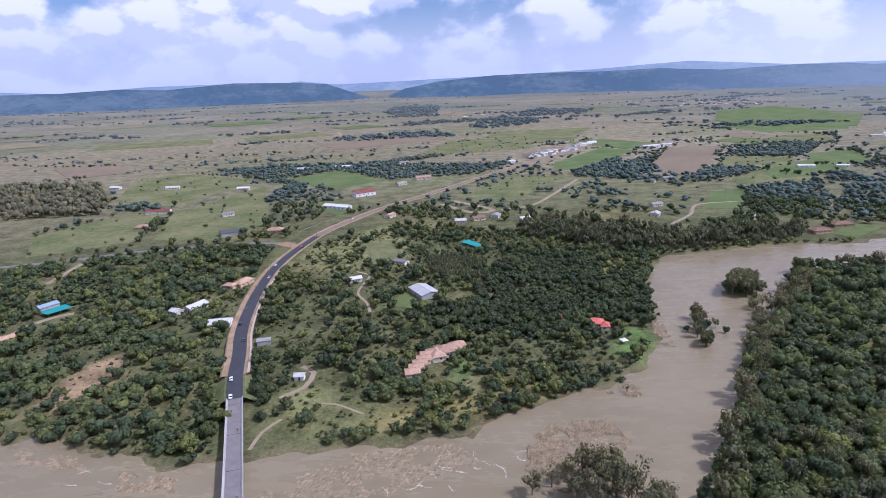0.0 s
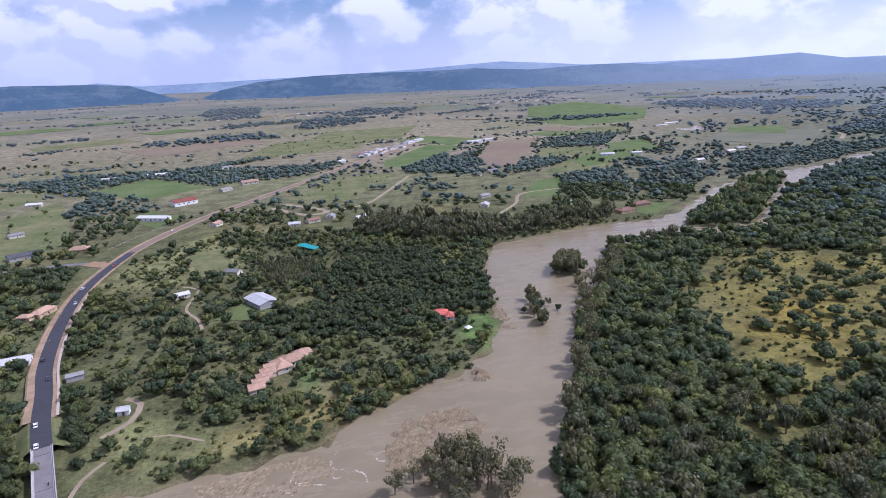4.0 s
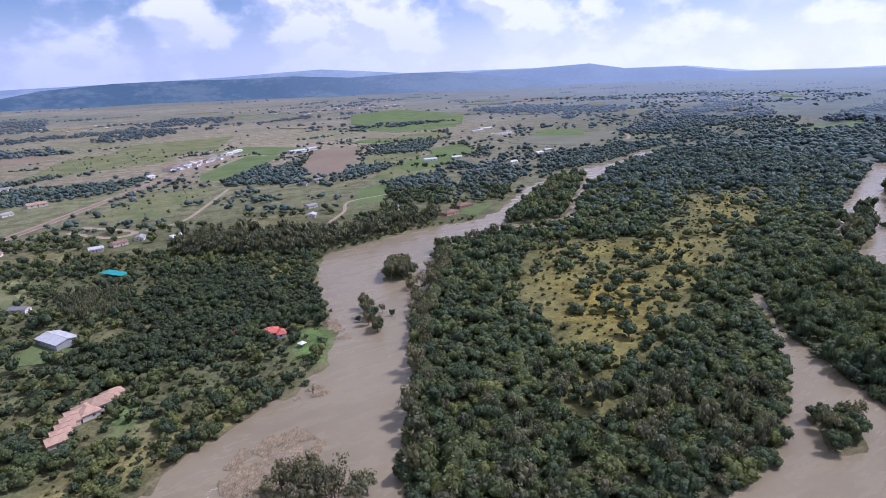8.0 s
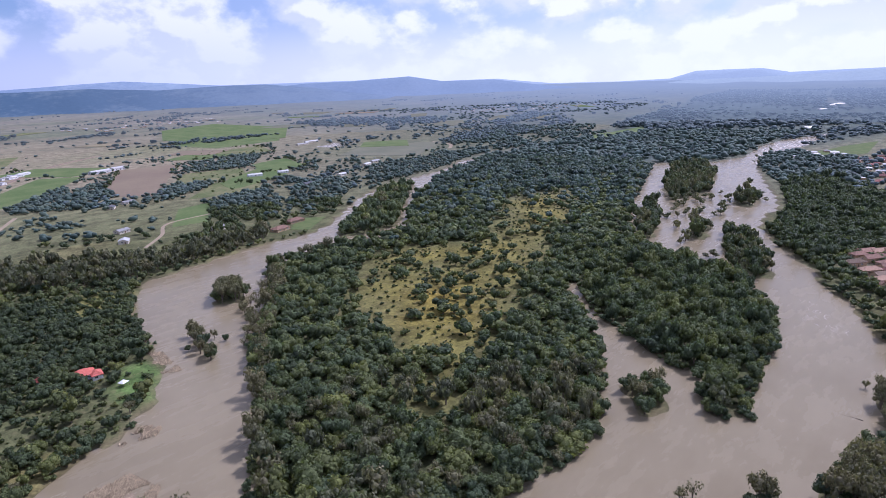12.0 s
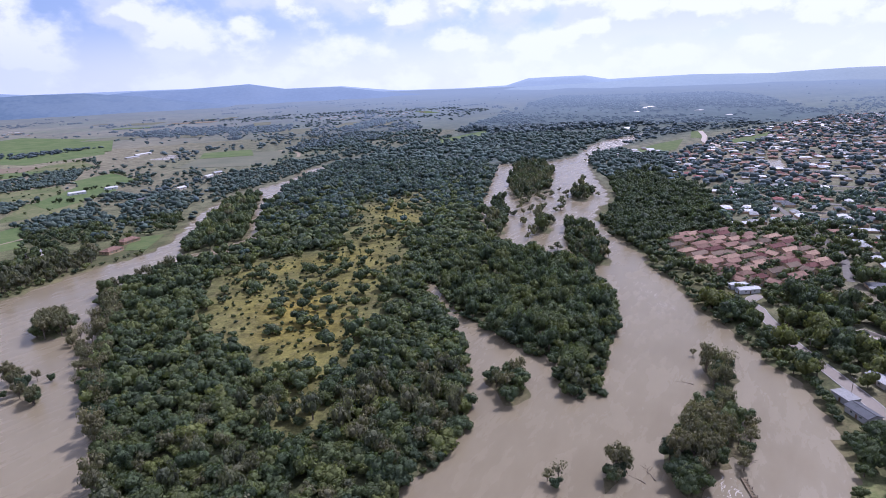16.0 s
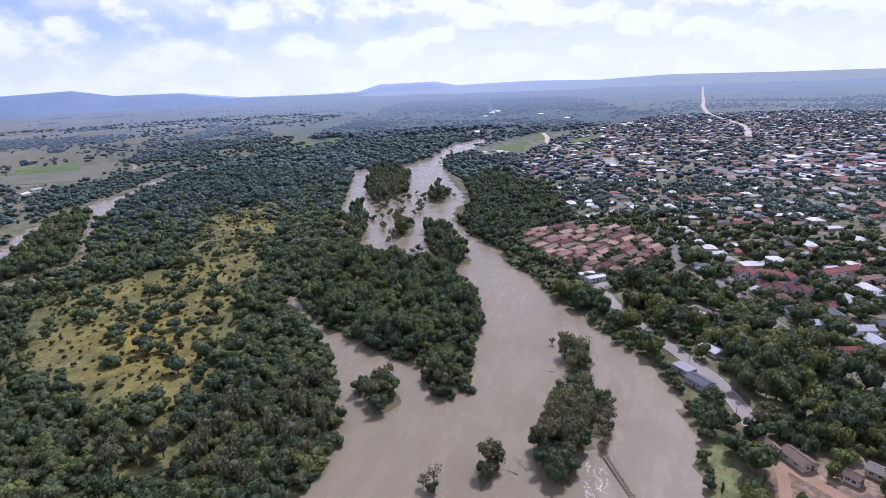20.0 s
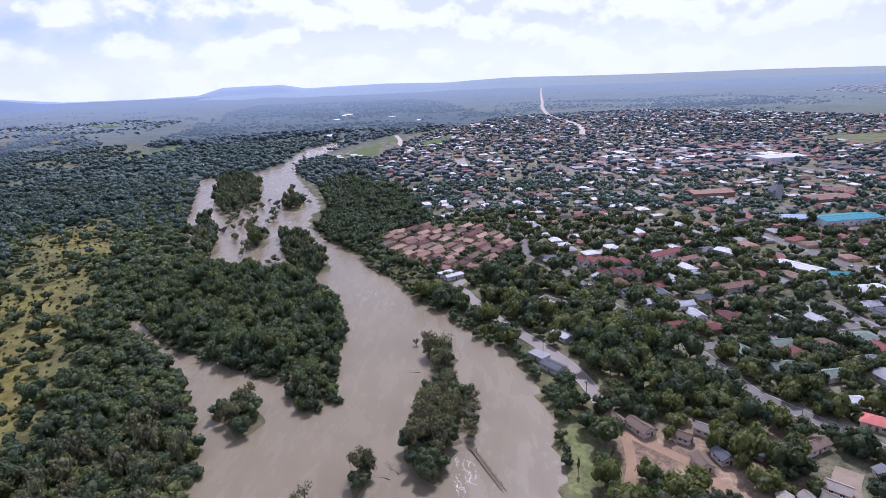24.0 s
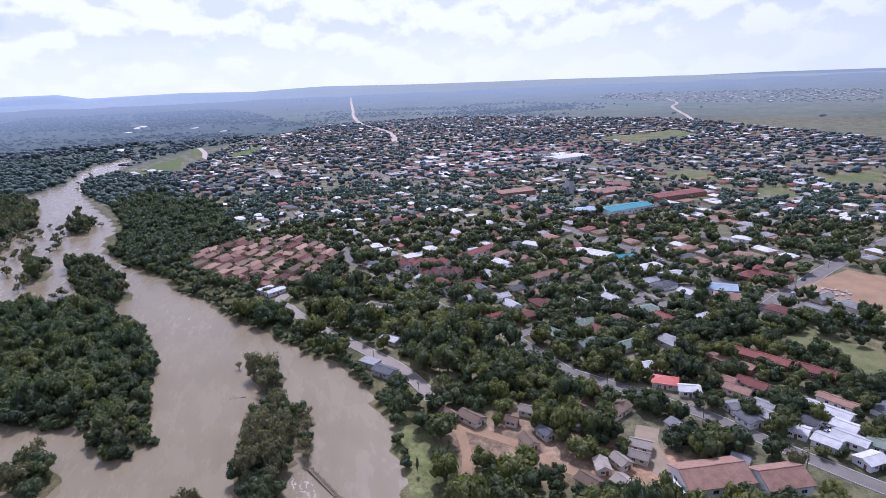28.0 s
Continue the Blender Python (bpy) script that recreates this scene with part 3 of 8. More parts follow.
def ridge(name, radius, line, mat, label, seed, depth=1.0, wobble=1.0):
    """A range of hills that ends in the given skyline: rows of slope from its foot, with spurs and gullies."""
    a0, a1 = line[0][0], line[-1][0]
    az = np.radians(np.arange(a0, a1, 0.1))
    el = np.interp(np.degrees(az), [a for a, _ in line], [e for _, e in line])
    rough = sum(np.sin(az * f + seed * f) / f ** 0.75 for f in (31, 53, 97, 171, 307, 613)) * 0.12 * wobble
    top = np.maximum(145 + radius * np.tan(np.radians(el + rough)), 8.0)
    rows = []
    shape = ((0, -430), (0.12, -330), (0.34, -240), (0.6, -160), (0.82, -80), (1.0, 0), (0.6, 110))
    for k, (f, r) in enumerate(shape):
        fold = 26 * np.sin(az * 37 + seed) + 18 * np.sin(az * 83 + seed * 3 + k * 0.25) + 40 * np.sin(az * 15 + seed * 2)
        rr = radius + r * depth + depth * (5 - min(k, 5)) / 5 * fold
        f_k = f * (1 + 0.10 * np.sin(az * 71 + seed + k * 0.5) * (0 < k < 5))
        rows.append(np.column_stack([np.sin(az) * rr, np.cos(az) * rr, 0.5 + f_k * (top - 0.5)]))
    n, m = len(az), len(shape)
    ix = np.arange(n * m).reshape(m, n)
    f = np.stack([ix[:-1, :-1], ix[:-1, 1:], ix[1:, 1:], ix[1:, :-1]], -1).reshape(-1, 4)
    return tagged(link_mesh(name, np.concatenate(rows), f, [mat], smooth=True, lift=None), label, "hills", kind="structure")


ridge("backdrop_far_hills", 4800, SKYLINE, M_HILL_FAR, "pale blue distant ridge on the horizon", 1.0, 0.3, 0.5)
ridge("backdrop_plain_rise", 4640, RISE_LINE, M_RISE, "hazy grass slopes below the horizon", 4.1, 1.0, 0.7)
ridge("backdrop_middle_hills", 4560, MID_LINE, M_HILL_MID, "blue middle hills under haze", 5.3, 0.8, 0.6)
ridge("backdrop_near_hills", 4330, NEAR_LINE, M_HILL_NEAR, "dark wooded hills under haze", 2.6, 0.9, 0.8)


# ---- roads, bridge, fields ----
def smooth_line(pts, gap=6.0):
    """A soft curve through points of two or three numbers."""
    p = [np.array(q, float) for q in pts]
    p = [2 * p[0] - p[1]] + p + [2 * p[-1] - p[-2]]
    out = []
    for a, b, c, d in zip(p, p[1:], p[2:], p[3:]):
        n = max(2, int(np.linalg.norm((c - b)[:2]) / gap))
        for k in range(n):
            u = k / n
            out.append(0.5 * (2 * b + (c - a) * u + (2 * a - 5 * b + 4 * c - d) * u * u + (3 * b - a - 3 * c + d) * u ** 3))
    out.append(p[-2])
    return np.array(out)


def sides(line):
    t = np.gradient(line[:, :2], axis=0)
    t /= np.linalg.norm(t, axis=1)[:, None] + 1e-9
    return np.column_stack([t[:, 1], -t[:, 0]])


KEEP_OFF = []


def strip(name, pts, width, z, mat, label="", category="road", skirt=0.4, offset=0.0, keep=True, parent=None, gap=6.0, foot=0.0, room=2.0):
    """A road: its top and two sloping sides. z: a height, or None if the points carry their own."""
    line = smooth_line(pts, gap)
    zz = line[:, 2] if z is None else np.full(len(line), z)
    s = sides(line)
    mid = line[:, :2] + s * offset
    w = width / 2
    cols = [np.column_stack([mid - s * (w + foot), zz - skirt]), np.column_stack([mid - s * w, zz]), np.column_stack([mid + s * w, zz]),
            np.column_stack([mid + s * (w + foot), zz - skirt])]
    n = len(line)
    ix = np.arange(4 * n).reshape(4, n)
    f = np.stack([ix[:-1, :-1], ix[1:, :-1], ix[1:, 1:], ix[:-1, 1:]], -1).reshape(-1, 4)[:, ::-1]
    ob = link_mesh(name, np.concatenate(cols), f, [mat], parent=parent)
    if not parent:
        tagged(ob, label, category, kind="structure")
    if keep:
        KEEP_OFF.append(([tuple(q) for q in line[::2, :2]], width / 2 + room))
    return ob


MAIN_ROAD = [(-104, 264, 4.6), (-112, 290, 4.2), (-119, 318, 3.4), (-128, 350, 2.6), (-135, 386, 1.9), (-141, 431, 1.4), (-144, 485, 1.2), (-140, 539, 1.1),
             (-129, 600, 1.1), (-111, 652, 1.1), (-71, 734, 1.1), (-16, 818, 1.1), (80, 972, 1.1), (195, 1150, 1.1), (290, 1282, 1.1), (419, 1480, 1.1), (575, 1631, 1.1)]
strip("embankment", [(a, b, c - 0.5) for a, b, c in MAIN_ROAD[:6]], 10, None, M_OLIVE_FIELD, "grassed road embankment at the bridge", "embankment", 4.2, foot=6.5, keep=False)
strip("road_shoulder", [(a, b, c - 0.12) for a, b, c in MAIN_ROAD[1:]], 12.8, None, M_SHOULDER, "orange gravel verge of the main road", "verge", 0.6, -0.8, foot=1.0)
strip("road", MAIN_ROAD[:9], 7.8, None, M_ASPHALT, "fresh dark asphalt road", "road", 0.15)
strip("road_beyond", MAIN_ROAD[8:], 7.4, None, M_RAW_ROAD, "brown half-built country road", "road", 0.15)
strip("verge_wall", [(a, b, c + 0.35) for a, b, c in MAIN_ROAD[1:7]], 1.2, None, M_PAVING, "pale stone gutter beside the road", "kerb", 0.5, 6.4, keep=False)
SIDE_ROAD = [(-146, 574), (-193, 580), (-242, 575), (-297, 562), (-336, 545), (-375, 532), (-420, 520), (-700, 450)]
strip("side_road", SIDE_ROAD, 7, 1.0, M_OLD_ROAD, "narrow grey side road", "road")
strip("junction", [(-139, 560), (-160, 577)], 13, 1.07, M_RED_DIRT, "reddish earth junction apron", "road", gap=3)

DIRTS = [
    ("dirt_track", [(-51, 382), (-55, 400), (-64, 420), (-63, 440), (-60, 463), (-72, 475)], 2.0, M_DIRT_ROAD),
    ("dirt_track", [(-84, 270), (-74, 280), (-72, 296), (-80, 304)], 3.0, M_DIRT_ROAD),
    ("dirt_track", [(-40, 252), (-55, 262), (-66, 263)], 1.3, M_DIRT_ROAD),
    ("dirt_track", [(-86, 226), (-84, 240), (-78, 250)], 1.8, M_DIRT_ROAD),
    ("dirt_road", [(-283, 340), (-280, 379), (-270, 395), (-262, 400)], 5.0, M_DIRT_ROAD),
    ("dirt_road", [(-325, 470), (-330, 535), (-337, 545)], 5.0, M_DIRT_ROAD),
    ("dirt_road", [(14, 765), (60, 702), (35, 690), (0, 745)], 8.0, M_DIRT_ROAD),
    ("dirt_road", [(205, 900), (150, 790), (110, 720), (70, 700)], 5.0, M_DIRT_ROAD),
    ("dirt_road", [(235, 600), (270, 640), (300, 690), (360, 700)], 4.0, M_DIRT_ROAD),
    ("dirt_road", [(420, 1480), (520, 1420), (640, 1440)], 9.0, M_DIRT_ROAD),
    ("dirt_road", [(-210, 1500), (-260, 1700), (-330, 2000)], 9.0, M_DIRT_ROAD),
    ("dirt_road", [(1050, 900), (1120, 960), (1160, 1050)], 8.0, M_DIRT_ROAD),
    ("dirt_road", [(236, -52), (206, -78), (185, -88), (176, -98), (162, -118), (150, -125)], 5.0, M_RED_DIRT),
    ("dirt_road", [(190, -52), (205, -58), (222, -61)], 4.0, M_RED_DIRT),
    ("dirt_road", [(196, -134), (186, -126), (170, -122), (155, -128)], 9.0, M_DIRT_ROAD),
]
for di, (nm, pts, wid, mt) in enumerate(DIRTS):
    strip(nm, pts, wid, LAND_Z + 0.03 + 0.006 * di, mt, "pale unpaved track worn into the grass", "track", 0.25)

STREETS = [
    ([(285, -292), (316, -288), (367, -285), (438, -281), (512, -270), (609, -254), (800, -215), (1000, -180)], 11),
    ([(270, -262), (285, -292), (302, -332), (325, -388), (352, -473), (400, -620), (470, -800)], 11),
    ([(285, -292), (265, -303), (241, -314), (180, -340)], 12),
    ([(252, -128), (235, -138), (216, -149), (196, -161), (176, -168), (160, -174), (135, -184), (100, -200)], 7.5),
    ([(358, -225), (321, -226), (300, -228)], 8),
    ([(440, -75), (408, -88), (362, -97), (335, -110), (299, -120), (252, -128)], 7.5),
    ([(430, -5), (416, 2), (403, -4), (391, -7), (355, -20), (318, -38), (289, -51), (262, -57), (250, -58)], 7.5),
    ([(300, -120), (312, -170), (321, -226), (330, -287)], 7),
    ([(440, -75), (452, -180), (462, -279)], 7),
    ([(560, -60), (580, -160), (600, -256), (640, -420)], 8),
    ([(480, -60), (560, -60), (700, -30), (900, 20)], 7),
    ([(330, -390), (420, -372), (560, -350), (760, -310)], 8),
    ([(352, -473), (470, -450), (640, -420), (900, -370)], 8),
    ([(760, -310), (735, -180), (710, -40)], 8),
    ([(900, -370), (870, -200), (840, 0)], 8),
    ([(384, -570), (500, -545), (700, -520), (950, -480)], 8),
]
for k in range(7):
    STREETS.append(([(640 + 130 * k, -560 - 20 * k), (700 + 130 * k, -330), (770 + 130 * k, -60 + 10 * k)], 9))
    STREETS.append(([(620, -470 - 75 * k), (900, -420 - 75 * k), (1300, -340 - 80 * k), (1650, -270 - 90 * k)], 9))
for si, (pts, wid) in enumerate(STREETS):
    strip("street", pts, wid - 0.8, LAND_Z + 0.12 + 0.008 * si, M_MUD_ROAD if si == 6 else M_TOWN_ROAD, "mud-covered riverside street" if si == 6 else "grey asphalt town street", "street", 0.3, room=0.2 if si != 6 else 1.0)
    if math.hypot(*pts[0]) < 460:
        strip("kerb", pts, 0.35, LAND_Z + 0.26, M_CONCRETE, "pale concrete kerb", "kerb", 0.3, wid / 2 - 0.2, keep=False)
        strip("kerb", pts, 0.35, LAND_Z + 0.26, M_CONCRETE, "pale concrete kerb", "kerb", 0.3, -wid / 2 + 0.2, keep=False)
strip("highway", [(1500, -340), (1794, -394), (2271, -397), (2900, -475), (3400, -560), (4400, -720), (5600, -917), (7100, -1163)], 15, 1.2, M_PAVING, "pale straight road running to the hills", "road", gap=60)
strip("highway", [(1500, -1230), (1624, -1318), (2110, -1638), (2350, -1850), (2800, -2136)], 12, 1.2, M_PAVING, "pale road across the plain", "road", gap=60)
strip("highway", [(1700, 130), (1560, 110), (1430, 100), (1330, 60)], 11, 1.1, M_PAVING, "pale road past the fairway", "road", gap=20)


def slab(name, poly, mat, label, category="field", z=LAND_Z + 0.06):
    bm = bmesh.new()
    top = [bm.verts.new((x, y, z)) for x, y in poly]
    low = [bm.verts.new((x, y, z - 0.5)) for x, y in poly]
    f = bm.faces.new(top)
    if f.calc_area() and f.normal.z < 0:
        f.normal_flip()
    for i in range(len(poly)):
        j = (i + 1) % len(poly)
        bm.faces.new((top[i], low[i], low[j], top[j]))
    bmesh.ops.recalc_face_normals(bm, faces=bm.faces)
    bmesh.ops.triangulate(bm, faces=bm.faces)
    for v in bm.verts:
        v.co = uphill([v.co[:]], 1.0)[0]
    me = bpy.data.meshes.new(name)
    bm.to_mesh(me)
    bm.free()
    me.materials.append(mat)
    KEEP_FIELDS.append(list(poly))
    return tagged(new(name, me), label, category, kind="structure")


KEEP_FIELDS = []
FIELDS = [
    ([(366, 1040), (478, 1270), (590, 1250), (508, 1114), (383, 895), (345, 945)], M_BROWN_FIELD, "bare ploughed brown field"),
    ([(205, 1085), (341, 1290), (403, 1243), (225, 978), (190, 1015)], M_GREEN_FIELD, "bright green crop field beside the road"),
    ([(20, 790), (105, 935), (195, 940), (90, 745)], M_OLIVE_FIELD, "dull olive pasture"),
    ([(-399, 556), (-448, 646), (-396, 753), (-350, 745), (-318, 603)], M_OLIVE_FIELD, "green pasture with scattered trees"),
    ([(-300, 606), (-338, 740), (-274, 935), (-195, 665), (-226, 606)], M_OLIVE_FIELD, "green pasture with scattered trees"),
    ([(-461, 842), (-533, 1054), (-464, 1104), (-301, 1002), (-357, 790)], M_OLIVE_FIELD, "green pasture by the plantation"),
    ([(294, 667), (349, 764), (405, 774), (335, 660)], M_GREEN_FIELD, "small bright green paddock"),
    ([(390, 822), (494, 933), (533, 865), (493, 799)], M_OLIVE_FIELD, "small green paddock"),
    ([(888, 1871), (1209, 1973), (1228, 1811), (1017, 1516), (806, 1489), (786, 1686)], M_GREEN_FIELD, "wide irrigated green field"),
    ([(1398, 752), (1735, 734), (1550, 665), (1358, 705)], M_GREEN_FIELD, "long green meadow before the woods"),
    ([(1223, 228), (1374, 192), (1492, 149), (1275, 141), (1160, 190)], M_LAWN, "smooth green golf fairway"),
    ([(1679, 150), (1724, 123), (1509, 109), (1517, 137)], M_LAWN, "smooth green golf fairway"),
    ([(1466, 53), (1672, -31), (1451, -6), (1363, 44)], M_LAWN, "smooth green golf fairway"),
    ([(1233, -755), (1282, -1009), (1135, -952), (1087, -743)], M_OLIVE_FIELD, "mown sports field on the edge of town"),
    ([(737, -548), (736, -626), (659, -576), (671, -525)], M_OLIVE_FIELD, "mown sports field among houses"),
    ([(620, -689), (592, -791), (535, -715), (570, -660)], M_OLIVE_FIELD, "mown sports field among houses"),
    ([(584, -562), (572, -618), (521, -563), (530, -517)], M_OLIVE_FIELD, "open grass lot among houses"),
    ([(246, -262), (248, -277), (235, -271), (207, -283), (180, -262), (195, -246), (233, -246)], M_OLIVE_FIELD, "open grass playing field"),
    ([(297, -318), (312, -383), (285, -394), (240, -340), (262, -318)], M_RED_DIRT, "bare orange building plot"),
    ([(640, 1290), (700, 1420), (900, 1430), (820, 1250)], M_OLIVE_FIELD, "pale green farm field"),
    ([(430, 960), (520, 1090), (620, 1060), (560, 940)], M_OLIVE_FIELD, "pale green farm field"),
    ([(600, 960), (660, 1090), (760, 1120), (700, 960)], M_GREEN_FIELD, "green farm field"),
    ([(-60, 1250), (30, 1560), (260, 1660), (200, 1330)], M_OLIVE_FIELD, "pale green farm field"),
    ([(-160, 880), (-260, 1000), (-180, 1080), (-90, 960)], M_GREEN_FIELD, "green paddock behind the farm"),
    ([(-120, 690), (-170, 770), (-140, 800), (-100, 740)], M_LAWN, "green yard lawn"),
    ([(362, 540), (400, 580), (425, 560), (372, 522)], M_LAWN, "green lawn behind a farmhouse"),
    ([(-45, 395), (-25, 425), (-5, 395), (-20, 385)], M_LAWN, "green yard beside the shed"),
    ([(-60, 500), (-80, 560), (-50, 575), (-36, 520)], M_OLIVE_FIELD, "fenced green plot"),
]
FIELDS += [
    ([(1081, 2393), (1403, 2584), (1374, 1983), (1081, 1577), (911, 1613), (859, 1907)], M_GREEN_FIELD, "wide bright green field below the hills"),
    ([(493, 919), (672, 1054), (727, 1052), (602, 890), (470, 840)], M_GREEN_FIELD, "green paddock between tree belts"),
    ([(37, 1411), (185, 1795), (455, 1828), (327, 1488), (102, 1348)], M_OLIVE_FIELD, "pale green pasture beyond the hamlet"),
]
gf = np.random.default_rng(12)
for k in range(46):
    a_f, r_f = radians(gf.uniform(-38, 62)), 1150 + 2700 * gf.random()
    cx_f, cy_f = math.sin(a_f) * r_f, math.cos(a_f) * r_f
    if inside([(960, 735), (1270, 760), (2300, 980), (3700, 1280), (3700, 500), (900, 500)], np.array([cx_f]), np.array([cy_f]))[0]:
        continue
    t_f, w_f, d_f = 0.6 + gf.normal() * 0.12, gf.uniform(90, 330), gf.uniform(60, 220)
    quad = []
    for u, v in ((-1, -1), (1, -1), (1, 1), (-1, 1)):
        u, v = u * w_f / 2 * gf.uniform(0.85, 1.1), v * d_f / 2 * gf.uniform(0.85, 1.1)
        quad.append((cx_f + u * math.cos(t_f) - v * math.sin(t_f), cy_f + u * math.sin(t_f) + v * math.cos(t_f)))
    kind_f = int(gf.integers(5))
    if a_f > 0.5 and kind_f in (0, 4):
        kind_f = 1
    FIELDS.append((quad, (M_TAN_FIELD, M_VELD if a_f > 0.5 else M_OLIVE_FIELD, M_BROWN_FIELD, M_GREEN_FIELD, M_TAN_FIELD)[kind_f],
                   ("dry grass field on the plain", "dull green field on the plain", "bare brown field on the plain", "green field on the plain", "dry grass field on the plain")[kind_f]))
for pool in FLOOD_POOLS:
    FIELDS.append((pool, M_RAPID, "pale floodwater between the trees"))
for fi, (poly, mt, lab) in enumerate(FIELDS):
    slab("field", poly, mt, lab, z=LAND_Z + 0.03 + 0.007 * fi)


def along(line, m):
    d = np.concatenate([[0], np.cumsum(np.linalg.norm(np.diff(line[:, :2], axis=0), axis=1))])
    return np.array([np.interp(m, d, line[:, k]) for k in range(line.shape[1])])


# bridge: a straight deck on wall piers
B0, B1 = Vector((-12, -30, 0)), Vector((-104, 264, 0))
b_len = (B1 - B0).length
b_yaw = math.degrees(math.atan2(B1.y - B0.y, B1.x - B0.x))
bridge = thing("bridge", "long concrete road bridge over the flooded river", "bridge", pose(B0.x, B0.y, 0, 0, 0, b_yaw))
bm = one_box(0, b_len, -3.7, 3.7, 3.7, 4.45)
box(bm, 0, b_len, -3.2, -2.4, 2.9, 3.7)
box(bm, 0, b_len, 2.4, 3.2, 2.9, 3.7)
part("deck", bm, M_CONCRETE, bridge)
part("carriageway", one_box(0, b_len, -3.0, 3.0, 4.455, 4.56), M_DECK, bridge, "worn grey asphalt")
for s in (-1, 1):
    part("walkway", one_box(0, b_len, s * 3.32 - 0.31, s * 3.32 + 0.31, 4.455, 4.72), M_CONCRETE, bridge)
    part("parapet", one_box(0, b_len, s * 3.75 - 0.12, s * 3.75 + 0.12, 4.45, 5.45), M_CONCRETE, bridge, "pale concrete parapet")
for k in range(11):
    xk = 12 + k * (b_len - 24) / 10
    bm = one_box(xk - 0.7, xk + 0.7, -3.2, 3.2, -3.0, 2.9)
    box(bm, xk - 1.0, xk + 1.0, -3.6, 3.6, 2.4, 3.0)
    part("pier", bm, M_CONCRETE, bridge)
for k in range(12):
    xk = 6 + k * (b_len - 12) / 11
    part("expansion_joint", one_box(xk - 0.15, xk + 0.15, -3.0, 3.0, 4.562, 4.572), M_ASPHALT, bridge, "dark rubber joint")


# ---- trees ----
def ico(sub):
    bm = bmesh.new()
    bmesh.ops.create_icosphere(bm, subdivisions=sub, radius=1.0)
    v = np.array([q.co[:] for q in bm.verts])
    f = np.array([[q.index for q in fc.verts] for fc in bm.faces])
    bm.free()
    return v, f


ICO1 = ico(1)
rng = np.random.default_rng(7)


def bumpy(v, seed, amt):
    s = np.sin(v @ np.array([3.1, 1.7, 2.3]) * 1.9 + seed) + np.sin(v @ np.array([-1.9, 3.7, 1.1]) * 2.3 + seed * 2.1) + 0.7 * np.sin(v @ np.array([5.3, -4.1, 6.7]) + seed * 3.3)
    return v * (1 + amt * s)[:, None]


def crown(seed, lobes, leaves, leaf, core, flat=0.8, spread=0.55, fill=0.86):
    """A crown of lobes about one metre in radius: a solid heart for each lobe and many leaf sprays round it."""
    g = np.random.default_rng(seed)
    V, F, off = [], [], 0
    cents = []
    for k in range(lobes):
        if k == 0:
            c, r = np.array([0, 0, 0.1]), 0.62
        else:
            a = 2.4 * k + g.uniform(-0.4, 0.4)
            c = np.array([math.cos(a) * spread * g.uniform(0.8, 1.1), math.sin(a) * spread * g.uniform(0.8, 1.1), g.uniform(-0.25, 0.45)])
            r = g.uniform(0.32, 0.5)
        cents.append((c, r))
    for c, r in cents:
        v = bumpy(core[0], g.uniform(0, 9), 0.13) * r * fill
        v = v * np.array([1, 1, flat]) + c
        V.append(v), F.append(core[1] + off)
        off += len(v)
    per = leaves // lobes
    for c, r in cents:
        if per < 1:
            break
        n = per
        d = g.normal(size=(n, 3))
        d[:, 2] = np.abs(d[:, 2]) * 0.9 - 0.25
        d /= np.linalg.norm(d, axis=1)[:, None]
        ctr = d * r * g.uniform(0.86, 1.08, (n, 1)) * np.array([1, 1, flat]) + c
        nrm = d + g.normal(scale=0.38, size=(n, 3))
        nrm /= np.linalg.norm(nrm, axis=1)[:, None]
        t1 = np.cross(nrm, g.normal(size=(n, 3)))
        t1 /= np.linalg.norm(t1, axis=1)[:, None]
        t2 = np.cross(nrm, t1)
        s = leaf * g.uniform(0.6, 1.25, (n, 1))
        q = np.stack([ctr + t1 * s, ctr + t2 * s * 0.8 - nrm * s * 0.15, ctr - t1 * s * 0.9, ctr - t2 * s * 0.75 - nrm * s * 0.2], 1).reshape(-1, 3)
        ii = np.arange(n)[:, None] * 4 + off
        F.append(np.concatenate([ii + np.array([0, 1, 2]), ii + np.array([0, 2, 3])]))
        V.append(q)
        off += 4 * n
    return np.concatenate(V), np.concatenate(F)


def trunk_shape(sides_n=5, r0=0.09, r1=0.045, h=1.0, lean=0.0):
    a = np.arange(sides_n) * 2 * math.pi / sides_n
    v = np.concatenate([np.column_stack([np.cos(a) * r0, np.sin(a) * r0, a * 0]), np.column_stack([np.cos(a) * r1 + lean, np.sin(a) * r1, a * 0 + h])])
    f = []
    for i in range(sides_n):
        j = (i + 1) % sides_n
        f += [(i, j, sides_n + j), (i, sides_n + j, sides_n + i)]
    return v, np.array(f)


NEAR_CROWNS = {
    "broad": [crown(10 + i, 6 + i % 2, 290, 0.118, ICO1, 0.8 + 0.06 * i, 0.6, 0.84) for i in range(5)],
    "gum": [crown(30 + i, 7, 190, 0.12, ICO1, 1.0, 0.6, 0.6) for i in range(4)],
    "bush": [crown(50 + i, 4, 100, 0.16, ICO1, 0.7, 0.5) for i in range(3)],
}
MID_CROWNS = {
    "broad": [crown(70 + i, 4, 72, 0.165, ICO1, 0.82 + 0.06 * i, 0.62, 0.86) for i in range(5)],
    "gum": [crown(80 + i, 4, 48, 0.24, ICO1, 1.0, 0.55, 0.6) for i in range(3)],
    "bush": [crown(90 + i, 2, 20, 0.28, ICO1, 0.7, 0.4) for i in range(2)],
}
